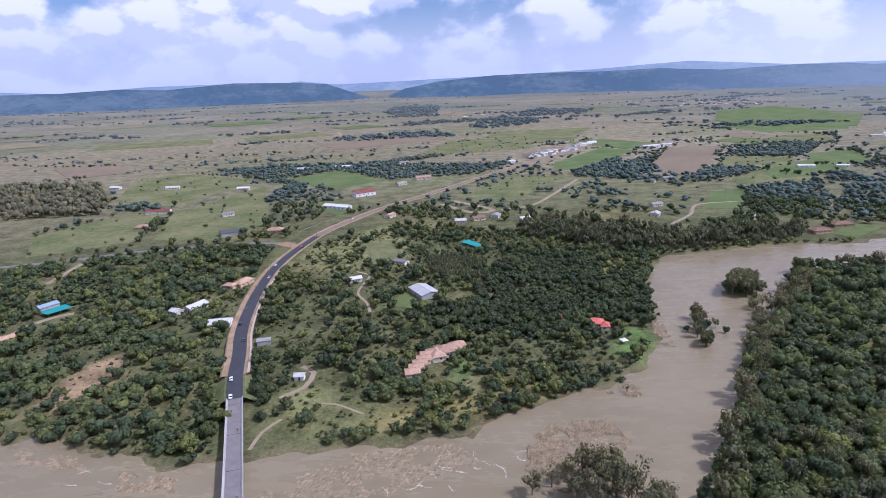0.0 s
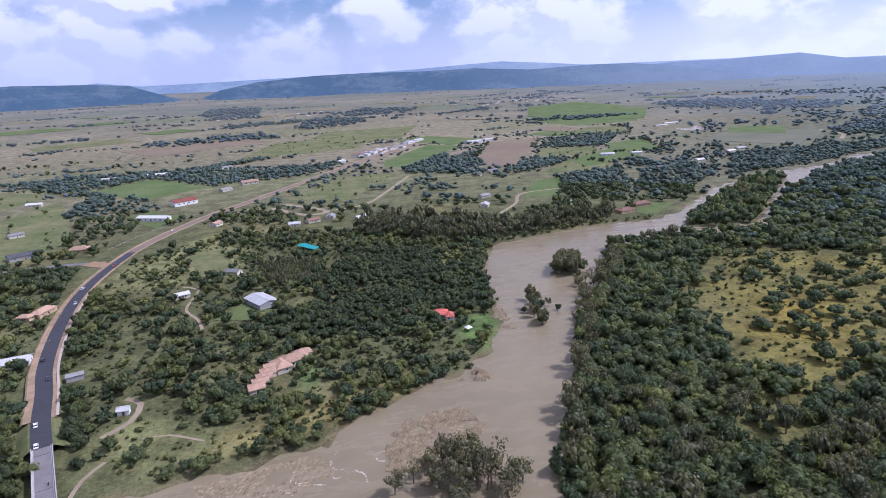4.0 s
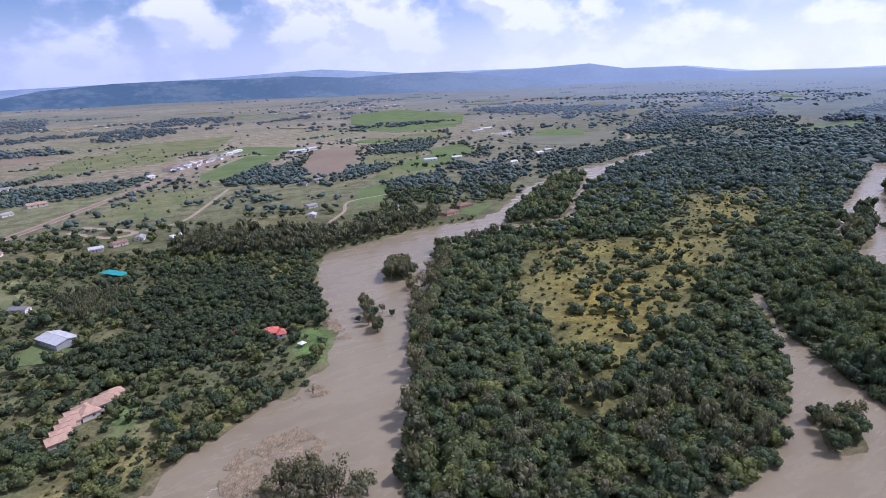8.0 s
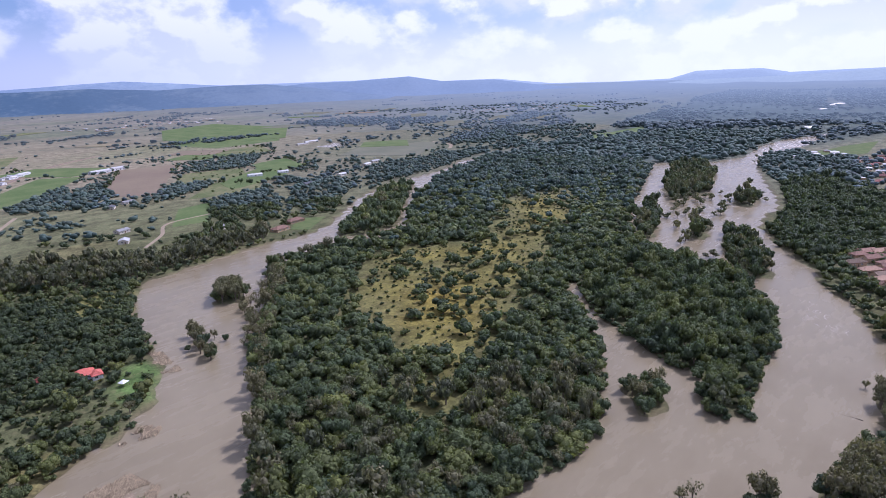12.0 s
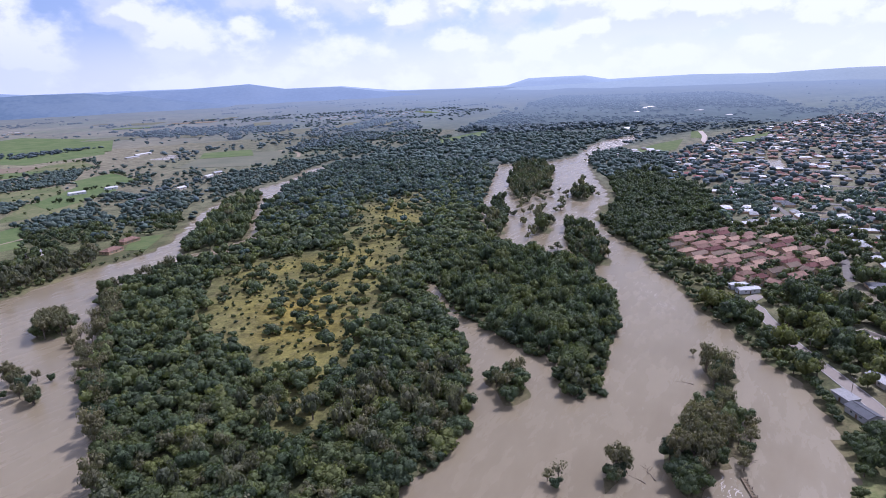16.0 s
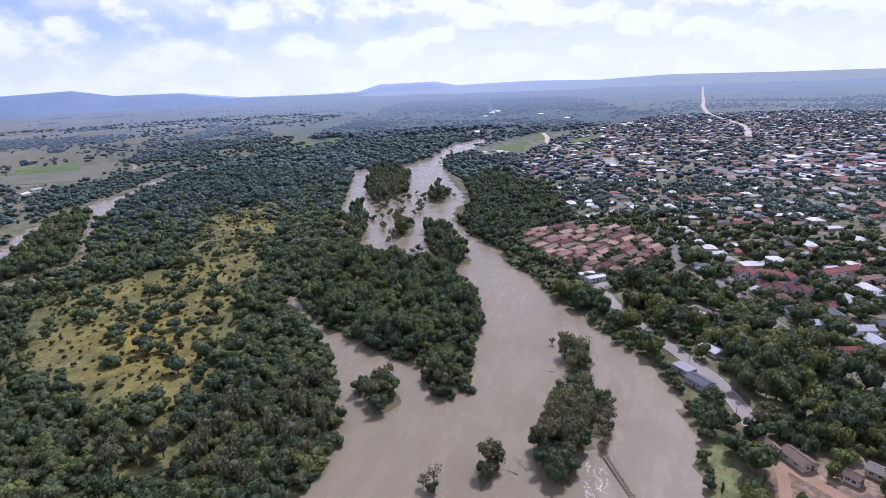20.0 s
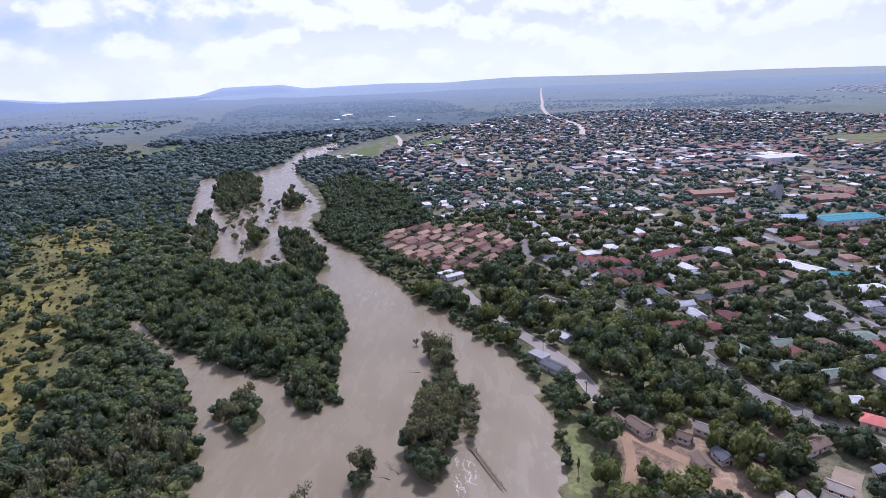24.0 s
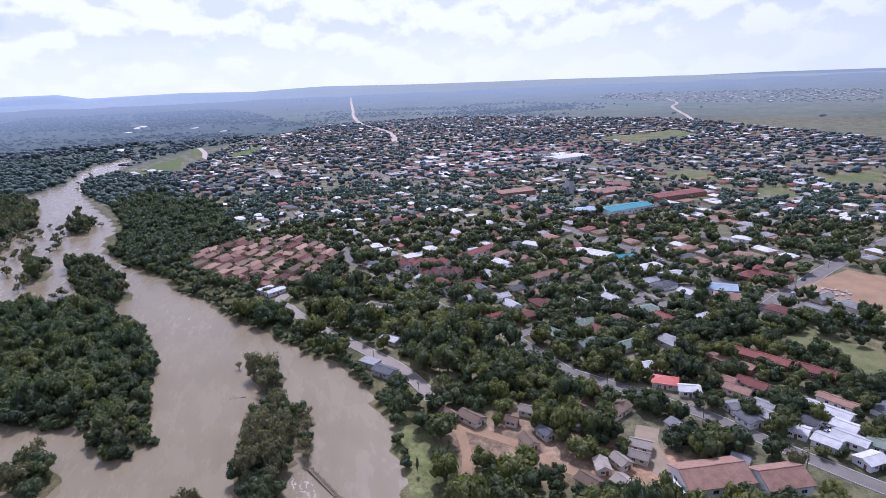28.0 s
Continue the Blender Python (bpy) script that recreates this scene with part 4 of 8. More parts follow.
FAR_CROWNS = {k: [crown(110 + i, 3, 0, 0, ICO1, 0.75, 0.72, 1.15) for i in range(6)] for k in ("broad", "gum")}
TUFT_CROWNS = {"broad": [crown(130 + i, 3, 18, 0.28, ICO1, 0.8, 0.68, 1.0) for i in range(6)]}
FAR_CROWNS["bush"] = [crown(120 + i, 2, 0, 0, ICO1, 0.8, 0.75, 1.2) for i in range(6)]


def scatter(poly, gap, seed, jitter=0.42, dry=1.5, keep=1.0, wet=False):
    g = np.random.default_rng(seed)
    p = np.array(poly)
    xs, ys = np.meshgrid(np.arange(p[:, 0].min(), p[:, 0].max(), gap), np.arange(p[:, 1].min(), p[:, 1].max(), gap * 0.9))
    xs = xs + (np.arange(xs.shape[0]) % 2)[:, None] * gap * 0.5
    x = xs.ravel() + g.uniform(-jitter, jitter, xs.size) * gap
    y = ys.ravel() + g.uniform(-jitter, jitter, xs.size) * gap
    ok = inside(list(poly), x, y) & (g.random(x.size) < keep)
    x, y = x[ok], y[ok]
    if not wet and len(x):
        d = shore(x, y)
        x, y = x[d > dry], y[d > dry]
    return np.column_stack([x, y])


HOUSE_SPOTS = []


def clear_of(pts, margin=0.0, fields=True):
    if not len(pts):
        return pts
    ok = np.ones(len(pts), bool)
    for line, gap in KEEP_OFF:
        lx, ly = [q[0] for q in line], [q[1] for q in line]
        box_ok = (pts[:, 0] > min(lx) - 30) & (pts[:, 0] < max(lx) + 30) & (pts[:, 1] > min(ly) - 30) & (pts[:, 1] < max(ly) + 30) & ok
        if box_ok.any():
            ii = np.nonzero(box_ok)[0]
            ok[ii] &= line_gap(line, pts[ii, 0], pts[ii, 1]) > gap + margin
    if fields:
        for poly in KEEP_FIELDS:
            ok &= ~inside(poly, pts[:, 0], pts[:, 1])
    for hx, hy, hr in HOUSE_SPOTS:
        ok &= (pts[:, 0] - hx) ** 2 + (pts[:, 1] - hy) ** 2 > (hr + margin) ** 2
    return pts[ok]


def woods(name, label, pts, kind, crowns, size, seed, tall=1.0, trunks=True, leafset="", tint=(0.0, 0.55)):
    """Joined trees that nobody could count. size: lowest and highest crown radius in metres."""
    if not len(pts):
        return None
    g = np.random.default_rng(seed)
    V, F, M, T, off = [], [], [], [], 0
    tv, tf = trunk_shape()
    zs = np.maximum(land_height(shore(pts[:, 0], pts[:, 1])), -0.4)
    for (x, y), z in zip(pts, zs):
        cv, cf = crowns[kind][g.integers(len(crowns[kind]))]
        r = size[0] + (size[1] * 1.12 - size[0]) * g.random() ** 1.45
        a = g.uniform(0, 6.283)
        c, s = math.cos(a) * r, math.sin(a) * r
        sz = r * tall * g.uniform(0.75, 1.35)
        lift = z + sz * (0.42 if kind == "bush" else 0.56 if kind == "broad" else 0.8)
        v = np.empty_like(cv)
        v[:, 0] = cv[:, 0] * c - cv[:, 1] * s + x
        v[:, 1] = cv[:, 0] * s + cv[:, 1] * c + y
        v[:, 2] = cv[:, 2] * sz + lift
        V.append(v), F.append(cf + off), M.append(np.zeros(len(cf), np.int32))
        T.append(np.full(len(v), tint[0] + (tint[1] * 1.35 - tint[0]) * g.random() ** 2.2))
        off += len(v)
        if trunks:
            w = tv * np.array([r * 0.8, r * 0.8, lift - z + 0.3]) + np.array([x, y, z - 0.3])
            V.append(w), F.append(tf + off), M.append(np.ones(len(tf), np.int32)), T.append(np.zeros(len(w)))
            off += len(w)
    ob = link_mesh(name, np.concatenate(V), np.concatenate(F), [M_LEAF[leafset or kind], M_BARK], np.concatenate(M), smooth=True, attr=("tint", np.concatenate(T)))
    return tagged(ob, label, "trees", kind="stuff")


TREE_MODELS = {}


def tree_model(kind, variant):
    """One tree with trunk, limbs and crown, about one metre in crown radius at its own scale."""
    key = (kind, variant)
    label = {"broad": "dark green broadleaf tree with a rounded crown", "gum": "tall olive gum tree with an open crown",
             "bare": "half-drowned grey willow with thin foliage", "cypress": "narrow dark green cypress",
             "palm": "palm with a rosette of arching fronds"}[kind]
    leaf_kind = "broad" if kind in ("cypress", "palm") else "gum" if kind == "bare" else kind
    root = thing("tree", label, "tree")
    if kind == "cypress":
        cv, cf = crown(300 + variant, 5, 260, 0.12, ICO1, 1.0, 0.25, 0.9)
        cv = cv * np.array([0.55, 0.55, 2.4]) + np.array([0, 0, 2.4])
        hgt = 1.2
    elif kind == "palm":
        V, F, off = [], [], 0
        for k in range(22):
            a, droop = k * 2.4, 0.15 + 0.05 * (k % 5)
            ex = np.array([math.cos(a), math.sin(a)])
            sd = np.array([-ex[1], ex[0]])
            pts = []
            for u in np.linspace(0, 1, 6):
                w = 0.13 * math.sin(math.pi * min(1, u + 0.12)) + 0.01
                hz = 2.2 + 0.55 * u * (1 - droop * 3) - 1.1 * droop * 4 * u * u * 0.5
                for sgn in (-1, 1):
                    pts.append((*(ex * u * 1.1 + sd * w * sgn), hz - 0.05))
            V.append(np.array(pts))
            for i in range(5):
                F += [(off + 2 * i, off + 2 * i + 1, off + 2 * i + 3), (off + 2 * i, off + 2 * i + 3, off + 2 * i + 2)]
            off += len(pts)
        cv, cf, hgt = np.concatenate(V), np.array(F), 2.2
    else:
        n = {"broad": 420, "gum": 380, "bare": 170}[kind]
        cv, cf = crown(200 + variant * 7 + len(kind), 8, n, 0.088 if kind != "bare" else 0.075, ICO1,
                       0.85 if kind == "broad" else 1.05, 0.6, {"broad": 0.86, "gum": 0.55, "bare": 0.22}[kind])
        lift = 0.72 if kind == "broad" else 1.0
        cv = cv + np.array([0, 0, lift])
        hgt = lift
    link_mesh("crown", cv, cf, [M_LEAF[leaf_kind]], smooth=True, attr=("tint", np.full(len(cv), 0.16 * variant if kind == "broad" else 0.45 + 0.2 * variant)), parent=root)
    tv, tf = trunk_shape(7, 0.085 if kind != "palm" else 0.05, 0.04, hgt + 0.1)
    tv = tv - np.array([0, 0, 0.12])
    if kind in ("broad", "gum", "bare"):
        LV, LF, lo_ = [], [], 0
        for k in range(4 if kind != "bare" else 7):
            a = k * 1.7 + variant
            lv, lf = trunk_shape(4, 0.035, 0.008, 0.75)
            tilt = 0.55 + 0.12 * (k % 3)
            st, ct = math.sin(tilt), math.cos(tilt)
            w = np.column_stack([lv[:, 0] * ct + lv[:, 2] * st, lv[:, 1], -lv[:, 0] * st + lv[:, 2] * ct])
            w = np.column_stack([w[:, 0] * math.cos(a) - w[:, 1] * math.sin(a), w[:, 0] * math.sin(a) + w[:, 1] * math.cos(a), w[:, 2] + hgt * (0.45 + 0.07 * k)])
            LV.append(w), LF.append(lf + lo_)
            lo_ += len(w)
        tv, tf = np.concatenate([tv] + LV), np.concatenate([tf] + [q + len(tv) for q in LF])
    link_mesh("trunk", tv, tf, [M_BARK], parent=root)
    TREE_MODELS[key] = [root, False]


def plant(kind, x, y, r, tall=1.0, variant=0, group="", sink=0.0, ground_z=None):
    if (kind, variant) not in TREE_MODELS:
        tree_model(kind, variant)
    root, used = TREE_MODELS[(kind, variant)]
    z = float(max(land_height(shore([x], [y]))[0], -0.5)) - sink if ground_z is None else ground_z
    a = (x * 12.9898 + y * 78.233) % 6.283
    m = Matrix.LocRotScale((x, y, z), Euler((0, 0, a)), (r, r, r * tall))
    if used:
        ob = copy_thing(root, m @ Matrix.Diagonal((1 / root.scale[0], 1 / root.scale[1], 1 / root.scale[2], 1)))
    else:
        root.matrix_basis = m
        TREE_MODELS[(kind, variant)][1] = True
        ob = root
    if group:
        tagged(ob, group=group)
    return ob


# ---- buildings ----
def ribbed(name, a, b, rough=0.5, spec=0.4, ribs=4.0, vary=0.12, metal=0.0):
    """Roof sheeting or tiles: courses as fine relief, patches of wear, and a shade of its own for each roof."""
    mt = bpy.data.materials.new(name)
    mt.use_nodes = True
    q = Nodes(mt.node_tree)
    tcn = q.n("ShaderNodeTexCoord").outputs["Object"]
    n = q.noise(tcn, 0.35, 5, 0.6)
    n2 = q.noise(tcn, 3.0, 4, 0.6)
    f = q.ramp(q.math("ADD", q.math("MULTIPLY", n, 0.6), q.math("MULTIPLY", n2, 0.4)), 0.36, 0.64)
    col = q.mix(f, (*a, 1), (*b, 1))
    r = q.n("ShaderNodeObjectInfo").outputs["Random"]
    col = q.n("ShaderNodeVectorMath", {0: col, 3: q.math("ADD", q.math("MULTIPLY", r, 2 * vary), 1 - vary)}, operation="SCALE").outputs[0]
    wv = q.n("ShaderNodeTexWave", {"Vector": tcn, "Scale": ribs, "Distortion": 0.3}, bands_direction="X").outputs[1]
    bp = q.n("ShaderNodeBump", {"Height": q.math("ADD", wv, n2), "Strength": 0.35, "Distance": 0.08})
    bs = q.n("ShaderNodeBsdfPrincipled", {"Base Color": col, "Roughness": rough, "Specular IOR Level": spec, "Metallic": metal, "Normal": bp.outputs[0]})
    q.n("ShaderNodeOutputMaterial", {0: bs.outputs[0]})
    return mt


ROOFS = {
    "salmon": ribbed("salmon_tiles", (0.42, 0.275, 0.185), (0.31, 0.195, 0.13), 0.85, 0.15, 2.2),
    "terracotta": ribbed("terracotta_tiles", (0.275, 0.165, 0.115), (0.195, 0.115, 0.082), 0.85, 0.15, 2.2, 0.2),
    "red": ribbed("red_sheeting", (0.21, 0.062, 0.046), (0.155, 0.052, 0.040), 0.7, 0.2, 3, 0.2),
    "brightred": ribbed("bright_red_sheeting", (0.50, 0.11, 0.07), (0.40, 0.09, 0.06), 0.55, 0.4, 3),
    "maroon": ribbed("maroon_tiles", (0.15, 0.058, 0.045), (0.11, 0.048, 0.040), 0.8, 0.15, 2.2, 0.2),
    "brown": ribbed("brown_tiles", (0.19, 0.135, 0.092), (0.14, 0.10, 0.07), 0.85, 0.15, 2.2, 0.25),
    "grey": ribbed("grey_sheeting", (0.23, 0.222, 0.208), (0.165, 0.158, 0.148), 0.65, 0.25, 3, 0.3),
    "dun": ribbed("dun_sheeting", (0.31, 0.265, 0.21), (0.23, 0.195, 0.155), 0.8, 0.15, 3, 0.2),
    "silver": ribbed("silver_sheeting", (0.42, 0.41, 0.395), (0.31, 0.30, 0.285), 0.6, 0.25, 3, 0.15, 0.1),
    "white": ribbed("white_sheeting", (0.54, 0.52, 0.49), (0.42, 0.405, 0.38), 0.65, 0.25, 3, 0.12),
    "slate": ribbed("slate_tiles", (0.10, 0.10, 0.102), (0.072, 0.072, 0.074), 0.8, 0.2, 2.2, 0.25),
    "green": ribbed("green_sheeting", (0.15, 0.19, 0.13), (0.11, 0.145, 0.10), 0.6, 0.4, 3),
    "turquoise": ribbed("turquoise_sheeting", (0.022, 0.20, 0.215), (0.02, 0.16, 0.175), 0.6, 0.25, 3, 0.05),
    "paleblue": ribbed("pale_blue_sheeting", (0.27, 0.34, 0.39), (0.22, 0.28, 0.33), 0.6, 0.25, 3, 0.05),
}
WALLS = {
    "cream": surface("cream_plaster", (0.62, 0.56, 0.46), (0.52, 0.46, 0.37), 0.4, 4, 0.9, 0.2, 0.1, vary=0.12),
    "white": surface("white_plaster", (0.72, 0.71, 0.68), (0.62, 0.61, 0.58), 0.4, 4, 0.9, 0.2, 0.1, vary=0.08),
    "brick": surface("face_brick", (0.32, 0.17, 0.11), (0.24, 0.13, 0.09), 0.8, 7, 0.9, 0.2, 0.2, vary=0.15),
    "ochre": surface("ochre_plaster", (0.50, 0.36, 0.22), (0.42, 0.30, 0.19), 0.5, 4, 0.9, 0.2, 0.1, vary=0.15),
    "grey": surface("grey_plaster", (0.40, 0.39, 0.37), (0.33, 0.32, 0.30), 0.5, 4, 0.9, 0.2, 0.1, vary=0.15),
}
M_GLASS = surface("dark_window_glass", (0.02, 0.025, 0.03), (0.03, 0.035, 0.04), 0.2, 1, 0.08, 0.8, 0.0)
M_FRAME = surface("window_frame", (0.68, 0.67, 0.64), (0.6, 0.59, 0.56), 0.5, 5, 0.6, 0.3, 0.05)
M_DOOR = surface("timber_door", (0.16, 0.09, 0.05), (0.12, 0.07, 0.04), 1.5, 8, 0.6, 0.3, 0.2)


def gable_roof(L, W, z, rise, over=0.5, thick=0.22):
    bm = bmesh.new()
    x, y = L / 2 + over, W / 2 + over
    dz = rise * over / (W / 2)
    for s in (-1, 1):
        c = [(-x, s * y, z - dz), (x, s * y, z - dz), (x, 0, z + rise), (-x, 0, z + rise)]
        a = [bm.verts.new((p[0], p[1], p[2] + thick)) for p in c]
        b = [bm.verts.new(p) for p in c]
        if s > 0:
            a, b = a[::-1], b[::-1]
        bm.faces.new(a)
        bm.faces.new(b[::-1])
        for i in range(4):
            j = (i + 1) % 4
            bm.faces.new((a[j], a[i], b[i], b[j]))
    return bm


def hip_roof(L, W, z, rise, over=0.5, thick=0.22):
    bm = bmesh.new()
    x, y = L / 2 + over, W / 2 + over
    dz = rise * over / (W / 2)
    rx = max(0.15, L / 2 - W / 2)
    e = [bm.verts.new(c) for c in ((-x, -y, z - dz), (x, -y, z - dz), (x, y, z - dz), (-x, y, z - dz))]
    t = [bm.verts.new(c.co + Vector((0, 0, thick))) for c in e]
    r = [bm.verts.new((-rx, 0, z + rise + thick)), bm.verts.new((rx, 0, z + rise + thick))]
    bm.faces.new(e[::-1])
    for i in range(4):
        j = (i + 1) % 4
        bm.faces.new((e[i], e[j], t[j], t[i]))
    bm.faces.new((t[0], t[1], r[1], r[0]))
    bm.faces.new((t[1], t[2], r[1]))
    bm.faces.new((t[2], t[3], r[0], r[1]))
    bm.faces.new((t[3], t[0], r[0]))
    return bm


def flat_roof(L, W, z, rise, over=0.3, thick=0.25):
    bm = bmesh.new()
    x, y = L / 2 + over, W / 2 + over
    lo = [(-x, -y, z), (x, -y, z), (x, y, z + rise * 0.35), (-x, y, z + rise * 0.35)]
    a = [bm.verts.new(c) for c in lo]
    b = [bm.verts.new((c[0], c[1], c[2] + thick)) for c in lo]
    bm.faces.new(a[::-1])
    bm.faces.new(b)
    for i in range(4):
        j = (i + 1) % 4
        bm.faces.new((a[i], a[j], b[j], b[i]))
    return bm


def barrel_roof(L, W, z, rise, over=0.3, thick=0.2):
    bm = bmesh.new()
    n = 8
    rows = []
    for k in range(n + 1):
        a = math.pi * k / n
        yy, zz = -math.cos(a) * (W / 2 + over), z + math.sin(a) * rise
        rows.append([bm.verts.new((sx * (L / 2 + over), yy, zz + d)) for d in (0, thick) for sx in (-1, 1)])
    for p, q in zip(rows, rows[1:]):
        bm.faces.new((p[2], p[3], q[3], q[2]))
        bm.faces.new((p[1], p[0], q[0], q[1]))
    for sgn, (i, j) in ((1, (0, 2)), (-1, (1, 3))):
        for p, q in zip(rows, rows[1:]):
            f = [p[i], p[j], q[j], q[i]]
            bm.faces.new(f if sgn > 0 else f[::-1])
    return bm


def walls_mesh(L, W, h, rise, style):
    """A closed shell with gable ends where the roof has them."""
    bm = bmesh.new()
    x, y = L / 2, W / 2
    lo = [bm.verts.new(c) for c in ((-x, -y, -0.4), (x, -y, -0.4), (x, y, -0.4), (-x, y, -0.4))]
    back = h + (rise * 0.35 if style == "flat" else 0)
    hi = [bm.verts.new(c) for c in ((-x, -y, h), (x, -y, h), (x, y, back), (-x, y, back))]
    for i, j in ((0, 1), (2, 3)):
        bm.faces.new((lo[i], lo[j], hi[j], hi[i]))
    if style == "gable":
        p, q = bm.verts.new((x, 0, h + rise)), bm.verts.new((-x, 0, h + rise))
        bm.faces.new((lo[1], lo[2], hi[2], p, hi[1]))
        bm.faces.new((lo[3], lo[0], hi[0], q, hi[3]))
        bm.faces.new((hi[0], hi[1], p, q))
        bm.faces.new((hi[2], hi[3], q, p))
    elif style == "barrel":
        n = 8
        ends = []
        for sx in (1, -1):
            ends.append([bm.verts.new((sx * x, math.cos(math.pi * k / n) * y * -1, h + math.sin(math.pi * k / n) * rise)) for k in range(1, n)])
        bm.faces.new([lo[1], lo[2], hi[2]] + ends[0][::-1] + [hi[1]])
        bm.faces.new([lo[3], lo[0], hi[0]] + ends[1] + [hi[3]])
    else:
        bm.faces.new((lo[1], lo[2], hi[2], hi[1]))
        bm.faces.new((lo[3], lo[0], hi[0], hi[3]))
        bm.faces.new(hi)
    return bm


WINDOW_MESH = {}


def window_parts(parent, x, y, z, w, h, turn):
    key = (round(w, 1), round(h, 1))
    if key not in WINDOW_MESH:
        bf = bmesh.new()
        for a in ((-w / 2, w / 2, -0.07, 0.05, 0, 0.1), (-w / 2, w / 2, -0.07, 0.05, h - 0.1, h), (-w / 2, -w / 2 + 0.1, -0.07, 0.05, 0.1, h - 0.1),
                  (w / 2 - 0.1, w / 2, -0.07, 0.05, 0.1, h - 0.1), (-0.04, 0.04, -0.05, 0.05, 0.1, h - 0.1)):
            box(bf, *a)
        mf = bpy.data.meshes.new("window")
        bf.to_mesh(mf), bf.free()
        mf.materials.append(M_FRAME)
        bp = one_box(-w / 2 + 0.08, w / 2 - 0.08, -0.03, 0.02, 0.08, h - 0.08)
        mp = bpy.data.meshes.new("pane")
        bp.to_mesh(mp), bp.free()
        mp.materials.append(M_GLASS)
        WINDOW_MESH[key] = (mf, mp)
    mf, mp = WINDOW_MESH[key]
    o = new("window", mf)
    o.parent = parent
    o.matrix_basis = pose(x, y, z, 0, 0, turn)
    p = new("pane", mp)
    p.parent = o
    return o


HOUSE_MODELS = {}


def building(x, y, turn, L, W, h=2.8, rise=1.6, style="gable", roof="grey", wall="cream", name="house", label="", category="house", windows=2,
             chimney=False, group="", veranda=False, z=LAND_Z + 0.02):
    """A house or shed. Alike ones share their meshes. turn: degrees of the ridge."""
    key = (L, W, h, rise, style, roof, wall, windows, chimney, veranda, name, label)
    HOUSE_SPOTS.append((x, y, 0.5 * min(L, W) + 1.2))
    if L > W * 1.5:
        n = int(L / W) + 1
        for k in range(n):
            u = (k / (n - 1) - 0.5) * (L - W)
            HOUSE_SPOTS.append((x + u * math.cos(radians(turn)), y + u * math.sin(radians(turn)), W * 0.5 + 1.0))
    m = pose(x, y, z, 0, 0, turn)
    if key in HOUSE_MODELS:
        ob = copy_thing(HOUSE_MODELS[key], m)
        if group:
            tagged(ob, group=group)
        return ob
    root = thing(name, label or "%s-walled house under a %s roof" % (wall, roof), category, m, group)
    HOUSE_MODELS[key] = root
    part("wall", walls_mesh(L, W, h, rise, style), WALLS[wall], root)
    shape = {"gable": gable_roof, "hip": hip_roof, "flat": flat_roof, "barrel": barrel_roof}[style]
    part("roof", shape(L, W, h + 0.02, rise), ROOFS[roof], root)
    if style == "gable":
        part("ridge_cap", one_box(-L / 2 - 0.5, L / 2 + 0.5, -0.18, 0.18, h + rise + 0.14, h + rise + 0.32), ROOFS[roof], root)
    if windows:
        ww, wh = (1.5, 1.2) if h < 4 else (2.2, 1.6)
        for k in range(windows):
            u = ((k + 0.5) / windows - 0.5) * L * 0.85
            for s in ((-1, 1) if windows > 1 else (1,)):
                window_parts(root, u, s * (W / 2 + 0.02), h * 0.38, ww, wh, 0)
        for s in ((-1, 1) if windows > 1 else (-1,)):
            window_parts(root, s * (L / 2 + 0.02), W * 0.12, h * 0.38, ww, wh, 90)
        dr = part("door", one_box(-0.5, 0.5, -0.06, 0.06, 0, 2.05), M_DOOR, root)
        dr.location = (L * 0.02, -W / 2 - 0.03, 0)
        dr2 = windows > 1 and part("door", one_box(-0.06, 0.06, -0.5, 0.5, 0, 2.05), M_DOOR, root)
        if dr2:
            dr2.location = (-L / 2 - 0.03, -W * 0.2, 0)
    if chimney:
        bm = one_box(L * 0.25, L * 0.25 + 0.8, -W * 0.25, -W * 0.25 + 0.7, h, h + rise + 0.9)
        box(bm, L * 0.25 - 0.1, L * 0.25 + 0.9, -W * 0.25 - 0.1, -W * 0.25 + 0.8, h + rise + 0.9, h + rise + 1.05)
        part("chimney", bm, WALLS["brick"], root)
    if veranda:
        bm = one_box(-L / 2, L / 2, -W / 2 - 2.6, -W / 2, h - 0.45, h - 0.3)
        part("veranda_roof", bm, ROOFS[roof], root)
        for k in range(4):
            px = -L / 2 + 0.2 + k * (L - 0.4) / 3
            part("post", one_box(px - 0.1, px + 0.1, -W / 2 - 2.5, -W / 2 - 2.3, -0.3, h - 0.45), M_FRAME, root)
    return root


# farmhouses and sheds north of the river
building(-15, 414, -62, 22, 14, 3.6, 1.6, "gable", "silver", "grey", "shed", "large farm shed with a pale grey sheet roof", "shed", 3)
building(-176, 401, 60, 15, 8, 2.8, 1.6, "gable", "white", "cream", "house", "old house with a pale sheet roof among trees", windows=3)
building(-186, 392, -30, 8, 6, 2.6, 1.2, "gable", "white", "cream", "outbuilding", "small pale-roofed outbuilding beside the house", "shed")
building(-147, 368, 8, 14, 10, 3.0, 1.8, "gable", "white", "white", "house", "white house with a pale sheet roof by the road", windows=3)
building(-158, 452, 66, 16, 8, 3.0, 2.0, "hip", "salmon", "ochre", "house", "salmon-tiled house by the road", windows=3)
building(-166, 444, -20, 9, 6, 2.8, 1.5, "hip", "salmon", "ochre", "house", "salmon-tiled annexe beside the road", windows=2)
building(-287, 411, 57, 13, 8, 3.2, 1.2, "gable", "paleblue", "grey", "shed", "pale blue-roofed shed in the bush", "shed", 0)
building(-277, 353, 42, 9, 6, 2.8, 1.4, "gable", "salmon", "cream", "house", "small red-tiled house by a dirt road")
